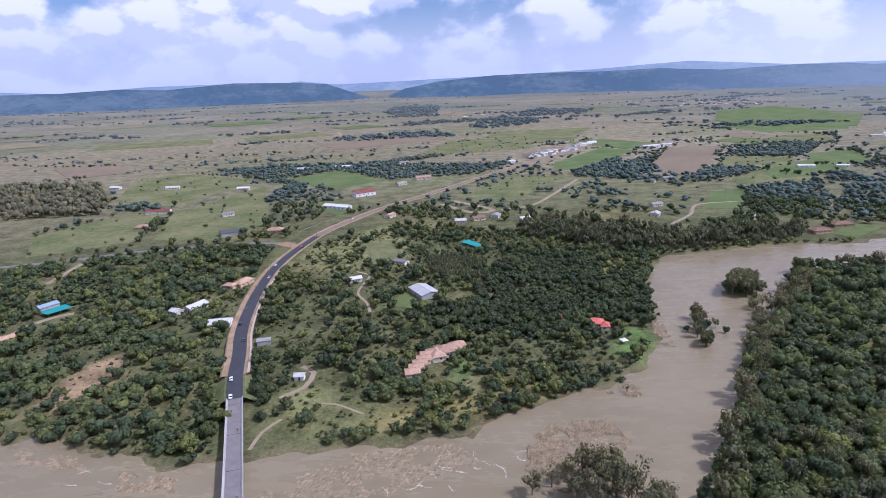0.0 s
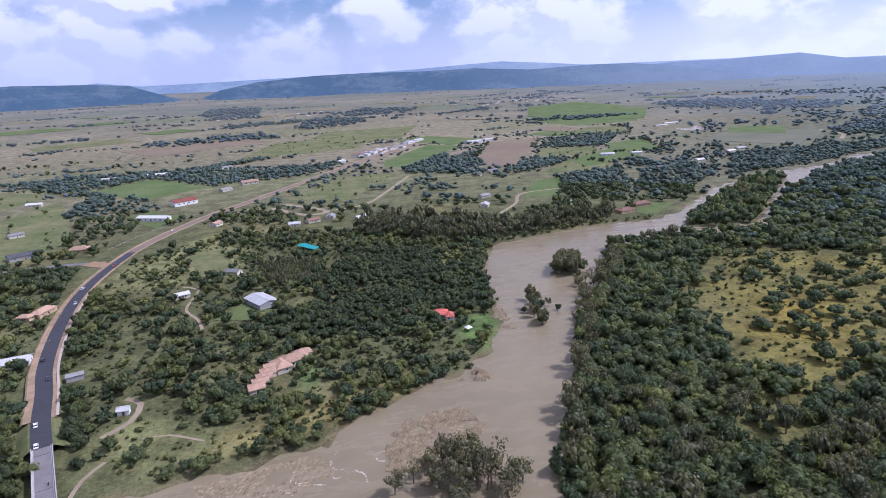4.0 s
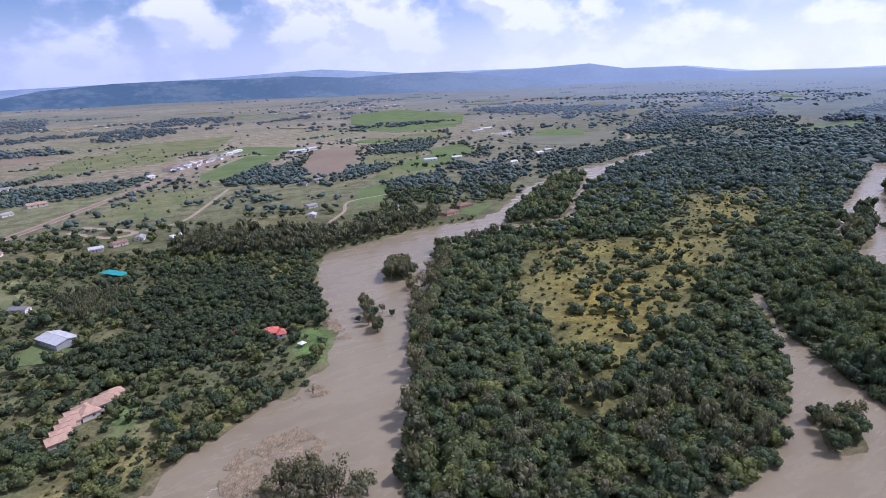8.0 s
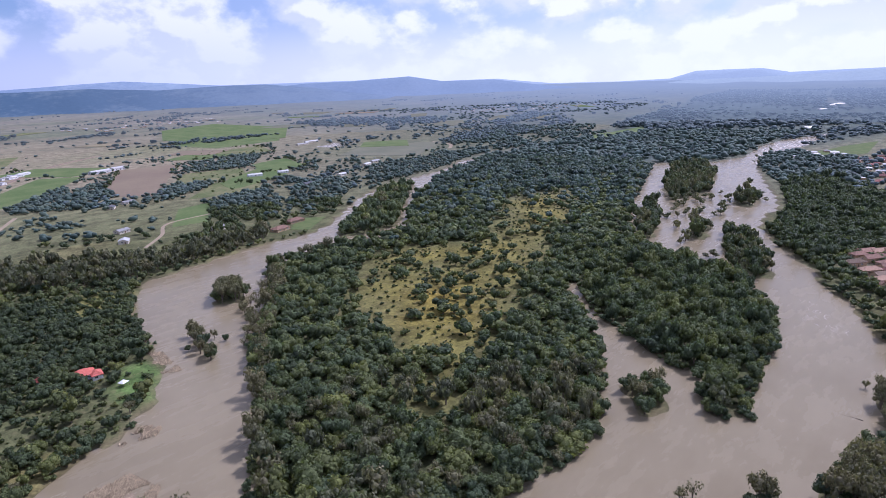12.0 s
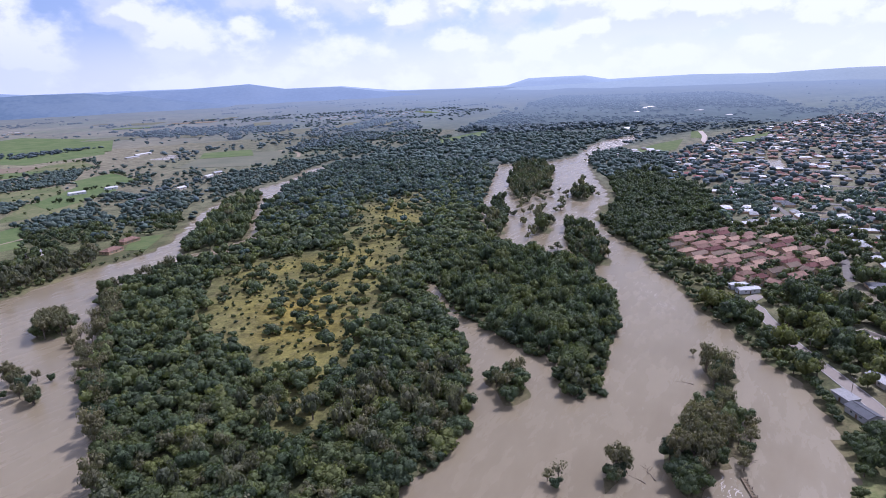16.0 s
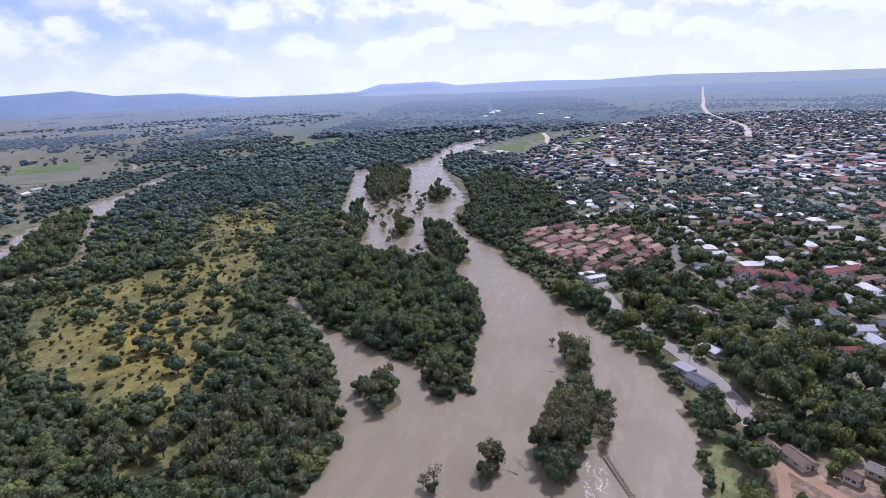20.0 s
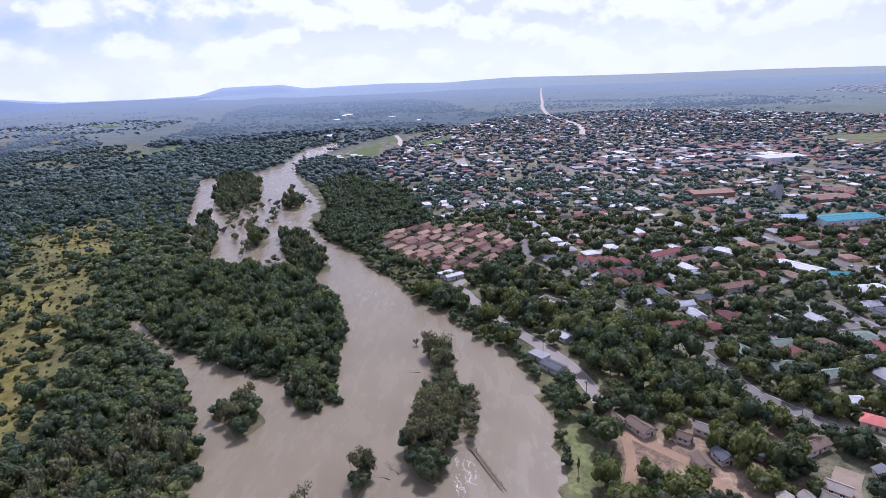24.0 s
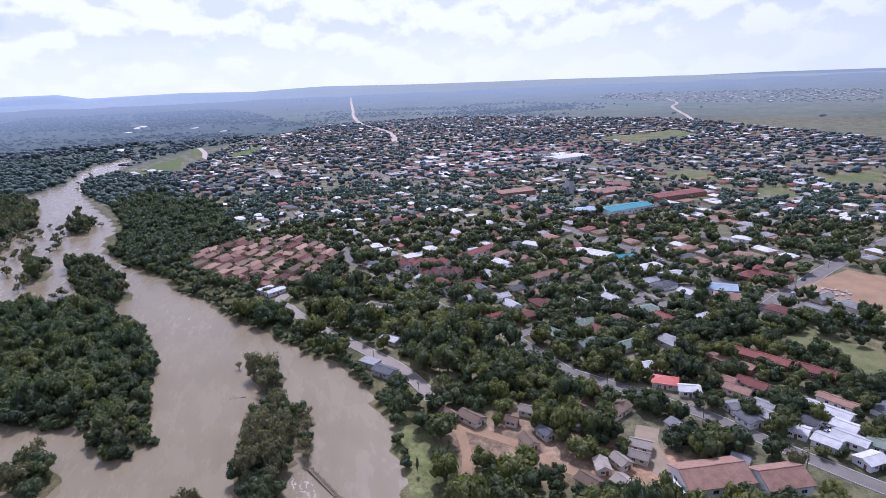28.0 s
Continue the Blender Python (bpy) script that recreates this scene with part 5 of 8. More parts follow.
building(1, 314, 14, 15, 10, 3.4, 2.4, "hip", "salmon", "cream", "villa", "salmon-tiled riverside villa with a stone front", "villa", 4)
building(-6, 309, -72, 12, 8, 3.2, 2.0, "hip", "salmon", "cream", "villa_wing", "salmon-tiled wing of the riverside villa", "villa", 2)
building(6, 320, 14, 9, 6, 3.0, 1.8, "hip", "salmon", "cream", "villa_wing", "salmon-tiled wing of the riverside villa", "villa", 2)
for k in range(5):
    building(-11 - 1.9 * k, 308 - 5.0 * k, 14, 7.5, 5.2, 2.8, 1.9, "gable", "salmon", "cream", "guest_room", "small salmon-tiled guest room stepping down from the villa",
             "house", 1, group="guest rooms beside the villa")
building(92, 346, -8, 11, 8, 3.0, 2.2, "hip", "brightred", "white", "house", "bright red-roofed house in the trees near the bank", windows=2)
building(97, 341, 80, 7, 5, 2.8, 1.6, "hip", "brightred", "white", "house", "bright red-roofed wing near the bank", windows=1)
building(75, 357, -5, 5, 4, 2.6, 1.4, "hip", "brightred", "white", "hut", "small red-roofed hut under trees", "house", 1)
building(-70, 450, 20, 10, 7, 2.8, 1.2, "gable", "white", "cream", "house", "small pale-roofed house on a lawn")
building(-110, 336, 15, 8, 4, 2.6, 0.8, "flat", "grey", "grey", "shed", "low grey lean-to near the road", "shed", 0)
building(-78, 289, 0, 5, 4, 2.6, 1.0, "gable", "white", "white", "hut", "tiny white-roofed pump house", "shed", 1)
building(-36, 493, -34, 12, 7, 2.8, 1.4, "gable", "grey", "cream", "house", "grey-roofed farm cottage by a paddock")
building(-337, 663, 5, 15, 11, 3.0, 2.2, "hip", "salmon", "ochre", "farmhouse", "orange-tiled farmhouse among dark trees", "farmhouse", 3)
building(-358, 750, 4, 30, 9, 3.2, 1.8, "gable", "red", "white", "barn", "long red-roofed barn on the pasture", "barn", 3)
building(-223, 622, 30, 24, 13, 3.4, 2.0, "gable", "slate", "grey", "farmhouse", "long grey-roofed farmhouse by the side road", "farmhouse", 4)
building(-178, 626, 0, 17, 11, 3.0, 2.4, "hip", "salmon", "ochre", "farmhouse", "orange-tiled house near the junction", "farmhouse", 3)
building(-130, 740, -27, 36, 12, 4.0, 1.8, "gable", "white", "white", "shed", "long white farm shed near the road", "shed", 5)
building(-107, 825, 33, 30, 14, 5.0, 3.0, "gable", "red", "white", "farmhouse", "large white building with a red roof", "farmhouse", 4)
building(-28, 950, 16, 24, 12, 4.0, 2.2, "gable", "salmon", "cream", "farmhouse", "tiled house beyond the road", "farmhouse", 3)
building(-60, 905, 40, 16, 9, 3.0, 1.6, "gable", "grey", "cream", "farmhouse", "grey-roofed house beyond the road", "farmhouse", 3)
building(439, 1263, 17, 40, 14, 4.5, 2.0, "gable", "white", "white", "shed", "white farm shed beside the ploughed field", "shed", 3)
building(480, 1282, 17, 28, 12, 4.5, 2.0, "gable", "white", "white", "shed", "white farm shed beside the ploughed field", "shed", 3)
building(354, 547, 12, 19, 11, 3.0, 2.2, "hip", "terracotta", "ochre", "farmhouse", "terracotta-roofed house above the river bend", "farmhouse", 3)
building(387, 567, 5, 20, 10, 3.0, 2.2, "hip", "terracotta", "ochre", "farmhouse", "terracotta-roofed house above the river bend", "farmhouse", 3)
building(570, 936, -15, 24, 9, 3.2, 1.5, "gable", "white", "white", "shed", "white farm shed among fields", "shed", 3)
building(620, 925, -15, 18, 9, 3.2, 1.5, "gable", "white", "white", "shed", "white farm shed among fields", "shed", 3)
for k, (hx, hy, ht, hl, rf) in enumerate(((250, 690, 20, 14, "grey"), (232, 640, 60, 12, "silver"), (318, 610, 10, 15, "grey"), (150, 560, 40, 12, "slate"), (135, 590, 10, 10, "white"),
                                         (40, 650, 20, 14, "terracotta"), (60, 660, 70, 12, "grey"), (20, 640, 0, 12, "silver"), (90, 640, 30, 14, "white"), (-60, 680, 60, 12, "salmon"),
                                         (330, 870, 10, 16, "grey"), (300, 850, 60, 14, "slate"), (560, 770, 0, 20, "slate"), (650, 800, 10, 16, "white"), (-300, 910, 0, 18, "white"),
                                         (-420, 940, 10, 20, "white"), (-520, 960, 0, 16, "white"), (-180, 1120, 0, 30, "white"), (-250, 1110, 10, 24, "silver"), (760, 860, 20, 22, "white"),
                                         (800, 880, 0, 18, "silver"), (1020, 1370, 10, 50, "white"), (960, 1330, 10, 40, "silver"), (-70, 1150, 30, 20, "grey"), (-260, 720, 30, 14, "grey"))):
    building(hx, hy, ht, hl, 9, 3.0, 1.6, "gable", rf, "cream", "farmhouse", "%s-roofed farm building among scattered trees" % rf, "farmhouse", 2)
for k in range(26):
    a, b = (k * 37 % 100) / 100, (k * 61 % 100) / 100
    building(130 + 170 * a + 60 * b, 1120 + 190 * a - 10 + 110 * b, 35 + 90 * (k % 2), 14 + k % 3 * 6, 10, 3.5, 1.6, "gable", ("white", "silver", "grey", "terracotta")[k % 4], "white", "roadside_building",
             "pale building in the roadside hamlet", "house", 2, group="buildings of the hamlet")

gazebo = thing("garden_gazebo", "small white canvas gazebo on the river lawn", "gazebo", pose(102, 319, LAND_Z, 0, 0, 20))
M_CANVAS = surface("white_canvas", (0.74, 0.73, 0.70), (0.62, 0.61, 0.58), 0.6, 5, 0.9, 0.2, 0.1)
for sx in (-1.8, 1.8):
    for sy in (-1.8, 1.8):
        part("post", one_box(sx - 0.06, sx + 0.06, sy - 0.06, sy + 0.06, -0.2, 2.3), M_BARK, gazebo)
bm = bmesh.new()
bmesh.ops.create_cone(bm, segments=4, radius1=2.9, radius2=0.05, depth=1.3, cap_ends=True, matrix=Matrix.Translation((0, 0, 2.95)) @ Matrix.Rotation(radians(45), 4, "Z"))
part("canopy", bm, M_CANVAS, gazebo)
HOUSE_SPOTS.append((102, 319, 7))
# green shade net: posts and a draped cloth
net = thing("shade_net", "teal shade-net shelter on posts", "shelter", pose(27, 541, LAND_Z, 0, 0, -58))
M_NET = surface("teal_netting", (0.02, 0.20, 0.19), (0.03, 0.26, 0.24), 0.4, 5, 0.8, 0.2, 0.2)
for i in range(4):
    for j in (-1, 1):
        part("post", one_box(-12 + i * 8 - 0.08, -12 + i * 8 + 0.08, j * 4 - 0.08, j * 4 + 0.08, -0.3, 3.0), M_BARK, net)
part("cloth", one_box(-13, 13, -4.6, 4.6, 3.0, 3.08), M_NET, net)
net2 = thing("shade_net", "dark teal shade-net shelter on posts", "shelter", pose(-275, 402, LAND_Z, 0, 0, 57))
for i in range(3):
    for j in (-1, 1):
        part("post", one_box(-8 + i * 8 - 0.08, -8 + i * 8 + 0.08, j * 5 - 0.08, j * 5 + 0.08, -0.3, 2.8), M_BARK, net2)
part("cloth", one_box(-8.6, 8.6, -5.6, 5.6, 2.8, 2.88), M_NET, net2)
HOUSE_SPOTS += [(27, 541, 9), (33, 531, 8), (21, 551, 8), (-275, 402, 11)]

# town landmarks
building(158, -132, -100, 24, 15, 4.2, 3.0, "gable", "terracotta", "white", "hall", "large hall with a brown-red tiled roof", "hall", 4)
building(148, -152, -100, 16, 13, 4.6, 3.0, "gable", "terracotta", "white", "hall", "brown-red tiled end block of the hall", "hall", 3)
building(158, -116, -10, 8, 5, 2.8, 0.8, "flat", "white", "white", "annexe", "small white-roofed annexe of the hall", "house", 1)
for hx, hy, ht, hl, hw, rf in ((202, -83, 2, 8, 5.5, "brown"), (178, -101, -18, 7, 5, "dun"), (178, -109, 6, 7, 5, "dun"), (178, -117, 40, 7, 5, "dun"), (166, -103, 12, 8.5, 6, "dun"),
                               (209, -128, -66, 13, 6, "brown"), (227, -68, 26, 11, 6.5, "brown"), (223, -93, 45, 7, 5.5, "dun"), (189, -143, 0, 9, 6, "grey"), (208, -106, 34, 8, 6, "slate"),
                               (224, -130, 7, 7, 5, "brown"), (163, -150, 32, 6, 5, "grey"), (218, -83, 43, 5, 4, "brown"), (205, -92, 10, 7, 5, "slate"), (184, -122, 45, 8, 5.5, "dun"),
                               (233, -60, 20, 8, 5, "brown"), (172, -92, 20, 8, 6, "brown")):
    building(hx, hy, ht, hl, hw, 2.6, 1.4, "gable", rf, "cream", "cottage", "small cream-walled holiday cottage with a %s roof" % rf, "cottage", 2, group="holiday cottages under the trees")
building(228, -218, -153, 34, 8, 3.2, 1.4, "gable", "red", "brick", "school_block", "long red-roofed school block", "school", 6)
building(202, -232, -153, 20, 8, 3.2, 1.4, "gable", "red", "brick", "school_block", "long red-roofed school block", "school", 4)
building(226, -203, -160, 22, 6, 2.8, 0.8, "flat", "terracotta", "brick", "school_block", "low flat-roofed red school block", "school", 3)
building(213, -187, -160, 11, 8, 3.0, 1.6, "gable", "terracotta", "cream", "house", "brown-red roofed house near the school", windows=2)
building(205, -196, -160, 13, 7, 3.0, 1.5, "gable", "red", "cream", "house", "red-roofed house near the school", windows=2)
building(203, -186, -156, 11, 6, 3.0, 1.5, "gable", "terracotta", "cream", "house", "brown-red roofed house near the school", windows=2)
building(222, -162, -130, 11, 8, 3.0, 1.8, "hip", "brightred", "cream", "house", "bright red-roofed house on the street", windows=2)
building(212, -167, -120, 9, 7, 2.8, 1.2, "gable", "white", "white", "house", "white-roofed house on the street", windows=2)
building(239, -163, -96, 11, 6, 2.8, 1.2, "gable", "white", "white", "house", "white-roofed house under trees", windows=2)
for hx, hy, ht, hl, hw, rf in ((176, -207, -160, 17, 7, "silver"), (180, -217, -163, 15, 6, "terracotta"), (165, -203, -160, 9, 7, "white"), (160, -188, -158, 9, 8, "silver"), (170, -184, -150, 8, 7, "white"),
                               (183, -173, 0, 8, 7, "slate"), (181, -182, -170, 8, 7, "grey"), (193, -176, -96, 9, 7, "grey"), (146, -192, -90, 9, 7, "white"), (158, -197, -158, 12, 7, "silver"),
                               (189, -186, -160, 9, 7, "grey"), (174, -193, -160, 9, 7, "slate"), (150, -205, -150, 12, 8, "green")):
    building(hx, hy, ht, hl, hw, 2.8, 1.0, "gable", rf, "white", "house", "low %s-roofed house on the street" % rf, "house", 2)
building(547, -360, -82, 58, 24, 5.5, 1.6, "gable", "turquoise", "white", "store", "large store with a turquoise sheet roof", "store", 6)
building(560, -318, -82, 26, 20, 4.5, 1.2, "gable", "paleblue", "white", "store", "pale blue-roofed end of the store", "store", 3)
building(367, -254, -84, 27, 13, 3.6, 1.5, "barrel", "white", "white", "warehouse", "white warehouse with a curved roof", "warehouse", 0)
building(346, -262, -84, 16, 12, 4.0, 1.4, "gable", "silver", "white", "warehouse", "silver-roofed warehouse beside the street", "warehouse", 2)
building(310, -273, -131, 18, 14, 4.2, 1.4, "gable", "paleblue", "white", "warehouse", "pale blue-roofed warehouse near the corner", "warehouse", 3)
building(294, -266, -128, 20, 14, 4.0, 2.2, "hip", "terracotta", "cream", "house", "broad terracotta-roofed building near the street corner", windows=3)
building(399, -256, -100, 20, 9, 3.5, 1.4, "gable", "turquoise", "white", "store", "shop with a small teal roof", "store", 2)
building(417, -243, -150, 30, 14, 4.0, 1.4, "gable", "white", "white", "warehouse", "broad warehouse with a white roof", "warehouse", 3)
building(268, -277, -159, 14, 11, 3.2, 1.8, "hip", "maroon", "cream", "house", "maroon-roofed house on the corner", windows=2)
building(252, -300, -172, 34, 6, 3.0, 1.0, "gable", "grey", "cream", "house", "long low grey-roofed row", windows=4)
building(300, -206, -87, 20, 11, 3.0, 1.8, "hip", "green", "cream", "house", "green-roofed house among dark trees", windows=3)
building(320, -323, -160, 26, 10, 3.0, 2.0, "hip", "red", "brick", "house", "deep red-roofed townhouse row", windows=4)
building(327, -310, -70, 14, 9, 3.0, 2.0, "hip", "red", "brick", "house", "deep red-roofed townhouse row", windows=2)
for k in range(5):
    building(452 - 2.2 * k, -97 - 7.5 * k, 16, 11, 7.0, 4.6, 2.2, "gable", "red", "cream", "row_house", "red-roofed house in a stepped terrace", "row house", 2, group="terrace of red roofs")
    if k < 4:
        building(424 - 2.6 * k, -106 - 7.5 * k, 18, 10, 7.0, 4.4, 2.0, "gable", "maroon", "cream", "row_house", "maroon-roofed house in a stepped terrace", "row house", 2, group="terrace of red roofs")
building(459, -158, -62, 42, 9, 4.6, 2.0, "gable", "red", "cream", "row_house", "long red-roofed terrace under trees", "row house", 5)
building(446, -172, -62, 24, 8, 3.6, 1.4, "gable", "terracotta", "cream", "row_house", "brown-red roofed lower terrace", "row house", 3)
building(385, -184, -76, 27, 9, 3.6, 1.8, "gable", "terracotta", "cream", "row_house", "rust-roofed row among dark trees", "row house", 4)
building(376, -196, -76, 14, 8, 3.2, 1.6, "gable", "brown", "cream", "house", "brown-roofed house among dark trees", windows=2)
building(695, -300, -87, 48, 24, 5, 1.4, "gable", "terracotta", "brick", "store", "broad red-roofed shop block", "store", 4)
building(584, -453, -86, 70, 22, 5, 1.4, "gable", "red", "brick", "store", "broad red-roofed shop block", "store", 4)
building(640, -400, -80, 50, 26, 5, 1.4, "gable", "terracotta", "brick", "store", "broad red-roofed shop block", "store", 4)
building(949, -516, -80, 70, 40, 6, 1.4, "gable", "white", "white", "store", "large store with a pale roof", "store", 4)
building(403, -377, -158, 15, 9, 3, 1.6, "hip", "white", "white", "house", "white-roofed house among town trees", windows=2)
building(465, -214, -149, 17, 11, 3, 1.2, "gable", "white", "white", "house", "white flat-pitched roof among trees", windows=2)
building(283, -43, -145, 12, 7, 3.0, 1.2, "gable", "slate", "grey", "boathouse", "grey-roofed boathouse at the riverside", "boathouse", 2)
building(296, -38, -145, 10, 6, 2.8, 0.8, "flat", "grey", "grey", "boathouse", "flat grey-roofed riverside shelter", "boathouse", 1)
building(320, -55, -150, 12, 7, 2.8, 1.0, "gable", "white", "cream", "pavilion", "pale-roofed pavilion by the riverside road", "pavilion", 2)
building(434, 3, -58, 14, 6, 3.0, 0.8, "gable", "white", "white", "clubhouse", "white-roofed clubhouse beside the river road", "clubhouse", 2)
building(441, 9, -58, 12, 4, 3.0, 0.8, "flat", "silver", "white", "clubhouse", "white flat-roofed wing of the clubhouse", "clubhouse", 2)
church = building(674, -365, 161, 26, 12, 7.0, 6.0, "gable", "slate", "grey", "church", "grey stone church with a steep roof and a tower", "church", 3)
part("tower", one_box(12.5, 18.5, -3, 3, -0.4, 17), WALLS["grey"], church)
bm = bmesh.new()
bmesh.ops.create_cone(bm, segments=4, radius1=4.4, radius2=0.1, depth=8, cap_ends=True, matrix=Matrix.Translation((15.5, 0, 21)) @ Matrix.Rotation(radians(45), 4, "Z"))
part("spire", bm, ROOFS["slate"], church)
# open walled plot with pale slabs, beside the park
pool = thing("swimming_pool", "walled pool yard with pale paving", "pool", pose(373, -59, LAND_Z + 0.1, 0, 0, -134))
part("paving", one_box(-11, 11, -7, 7, -0.4, 0.1), M_PAVING, pool)
part("basin_rim", one_box(-6, 8, -3.2, 3.2, 0.1, 0.24), M_CONCRETE, pool)
part("basin_floor", one_box(-5.5, 7.5, -2.7, 2.7, 0.24, 0.28), surface("green_pool_water", (0.10, 0.12, 0.05), (0.13, 0.14, 0.06), 0.2, 2, 0.1, 0.5, 0.0), pool, "stagnant green water")
for k, (a, b, c, d) in enumerate(((-11, 11, -7.2, -6.9), (-11, 11, 6.9, 7.2), (-11.2, -10.9, -7, 7), (10.9, 11.2, -7, 7))):
    part("boundary_wall", one_box(a, b, c, d, -0.4, 1.7), WALLS["cream"], pool)
HOUSE_SPOTS.append((373, -59, 12))

# townhouse complex of terracotta roofs
COMPLEX = [(566, 66), (608, 28), (572, -44), (490, -48), (437, -6), (470, 30), (508, 58)]
g4 = np.random.default_rng(41)
cplx = scatter(COMPLEX, 12.0, 4, 0.2)
for k, (hx, hy) in enumerate(cplx):
    if min((hx - a) ** 2 + (hy - b) ** 2 for a, b, _ in HOUSE_SPOTS) < 70:
        continue
    building(float(hx), float(hy), -40 + 90 * (k % 3 == 0), (9, 12, 15)[k % 3], (7, 8)[k % 2], 2.9 + 0.3 * (k % 3), 1.9, ("hip", "gable")[k % 2], ("terracotta", "brown", "terracotta", "maroon", "salmon")[k * 7 % 5], "ochre",
             "townhouse", "terracotta-roofed townhouse in a dense complex", "townhouse", 2, group="townhouses of the riverside complex")

# ordinary houses, aligned to the streets
TOWN_NEAR = [(262, -140), (330, -120), (440, -70), (500, -60), (600, -50), (640, 20), (720, 60), (860, 40), (880, -250), (840, -480), (640, -640), (420, -640), (300, -460), (215, -345), (150, -300), (140, -215),
             (250, -240)]
th = radians(9)
spots = []
for i in range(-40, 60):
    for j in range(-60, 30):
        u, v = i * 18.0 + (j % 2) * 8, j * 21.0
        spots.append((u * math.cos(th) - v * math.sin(th) + g4.uniform(-4, 4), u * math.sin(th) + v * math.cos(th) + g4.uniform(-4, 4)))
spots = np.array(spots)
spots = spots[inside(TOWN_NEAR, spots[:, 0], spots[:, 1])]
spots = clear_of(spots, 4.5)
kinds = [("gable", "grey", "cream", 12, 8), ("hip", "terracotta", "cream", 13, 10), ("hip", "slate", "white", 14, 9), ("gable", "silver", "white", 12, 8), ("hip", "brown", "brick", 14, 10), ("gable", "red", "cream", 13, 8),
         ("flat", "white", "white", 10, 8), ("hip", "maroon", "brick", 15, 10), ("gable", "slate", "ochre", 13, 9), ("hip", "grey", "cream", 14, 10), ("gable", "white", "white", 11, 7), ("gable", "green", "cream", 12, 8)]
MID_TOWN = []
for k, (hx, hy) in enumerate(spots):
    if g4.random() < 0.16 or (172 < hx < 262 and -314 < hy < -240) or any(inside(p, np.array([hx]), np.array([hy]))[0] for p in KEEP_FIELDS[:32]):
        continue
    if math.hypot(hx, hy) > 455:
        MID_TOWN.append((hx, hy))
        HOUSE_SPOTS.append((hx, hy, 7.0))
        continue
    st, rf, wl, hl, hw = kinds[g4.integers(len(kinds))]
    building(float(hx), float(hy), 9 + 90 * int(g4.random() < 0.45), hl, hw, 2.8, 1.7 if st != "flat" else 0.8, st, rf, wl, "house", "%s-walled town house with a %s roof" % (wl, rf), "house", 1,
             group="houses of the town")


def far_houses(name, label, pts, turn, size, seed, palette, wall="ochre"):
    """Distant roofs: walls and a pitched roof each, joined."""
    g = np.random.default_rng(seed)
    V, F, M, off = [], [], [], 0
    base = np.array([(-1, -1, 0), (1, -1, 0), (1, 1, 0), (-1, 1, 0), (-1, -1, 1), (1, -1, 1), (1, 1, 1), (-1, 1, 1), (-0.62, 0, 1.5), (0.62, 0, 1.5)])
    eave = np.array([(-1.09, -1.12, 0.93), (1.09, -1.12, 0.93), (1.09, 1.12, 0.93), (-1.09, 1.12, 0.93)])
    base = np.concatenate([base, eave])
    fw = [(0, 1, 5), (0, 5, 4), (1, 2, 6), (1, 6, 5), (2, 3, 7), (2, 7, 6), (3, 0, 4), (3, 4, 7)]
    fr = [(10, 11, 9), (10, 9, 8), (12, 13, 8), (12, 8, 9), (11, 12, 9), (13, 10, 8)]
    for x, y in pts:
        L, W, h = g.uniform(*size), g.uniform(*size) * 0.68, g.uniform(2.3, 2.9)
        a = turn + (math.pi / 2 if g.random() < 0.5 else 0) + g.uniform(-0.1, 0.1)
        v = base * np.array([L / 2, W / 2, h])
        v = np.column_stack([v[:, 0] * math.cos(a) - v[:, 1] * math.sin(a) + x, v[:, 0] * math.sin(a) + v[:, 1] * math.cos(a) + y, v[:, 2] + LAND_Z])
        V.append(v)
        F.append(np.array(fw + fr) + off)
        M.append(np.array([0] * 8 + [1 + int(g.integers(len(palette)))] * 6))
        off += 14
    ob = link_mesh(name, np.concatenate(V), np.concatenate(F), [WALLS[wall]] + [ROOFS[p] for p in palette], np.concatenate(M))
    return tagged(ob, label, "houses", kind="stuff")


far_roofs = mix_roofs = ["grey", "white", "silver", "terracotta", "brown", "slate", "red", "white", "maroon", "grey", "terracotta"]
FAR_TOWN = clear_of(scatter([(880, 150), (1000, 180), (1300, 110), (1700, 30), (2300, -250), (2350, -800), (1550, -1250), (900, -1150), (420, -900), (300, -640), (640, -640), (840, -480), (880, -250), (860, 40)], 23, 61, 0.3), 2)
FAR_TOWN = FAR_TOWN[np.random.default_rng(3).random(len(FAR_TOWN)) < 0.55]
far_houses("mid_town_houses", "town houses with mixed roofs among trees", [p_ for k, p_ in enumerate(MID_TOWN) if k % 4], th, (11, 18), 60, far_roofs)
far_houses("town_houses", "distant town houses with mixed roofs", FAR_TOWN, th, (11, 19), 62, mix_roofs)
far_houses("shop_roofs", "long shop and factory roofs of the town centre", clear_of(scatter([(700, -240), (1000, -200), (1250, -420), (1150, -640), (800, -560), (640, -470)], 36, 63, 0.25), 6), th, (22, 44), 64, ["red", "terracotta", "grey", "slate", "maroon", "white", "brown", "grey", "red"], "grey")
TOWNSHIP = scatter([(2300, -1900), (3300, -2000), (3900, -2500), (3000, -3300), (2000, -3200), (1700, -2200)], 58, 65, 0.4)
far_houses("township_houses", "small pale houses of a far township", TOWNSHIP, 0.4, (9, 17), 66, ["grey", "white", "silver", "grey"], "grey")
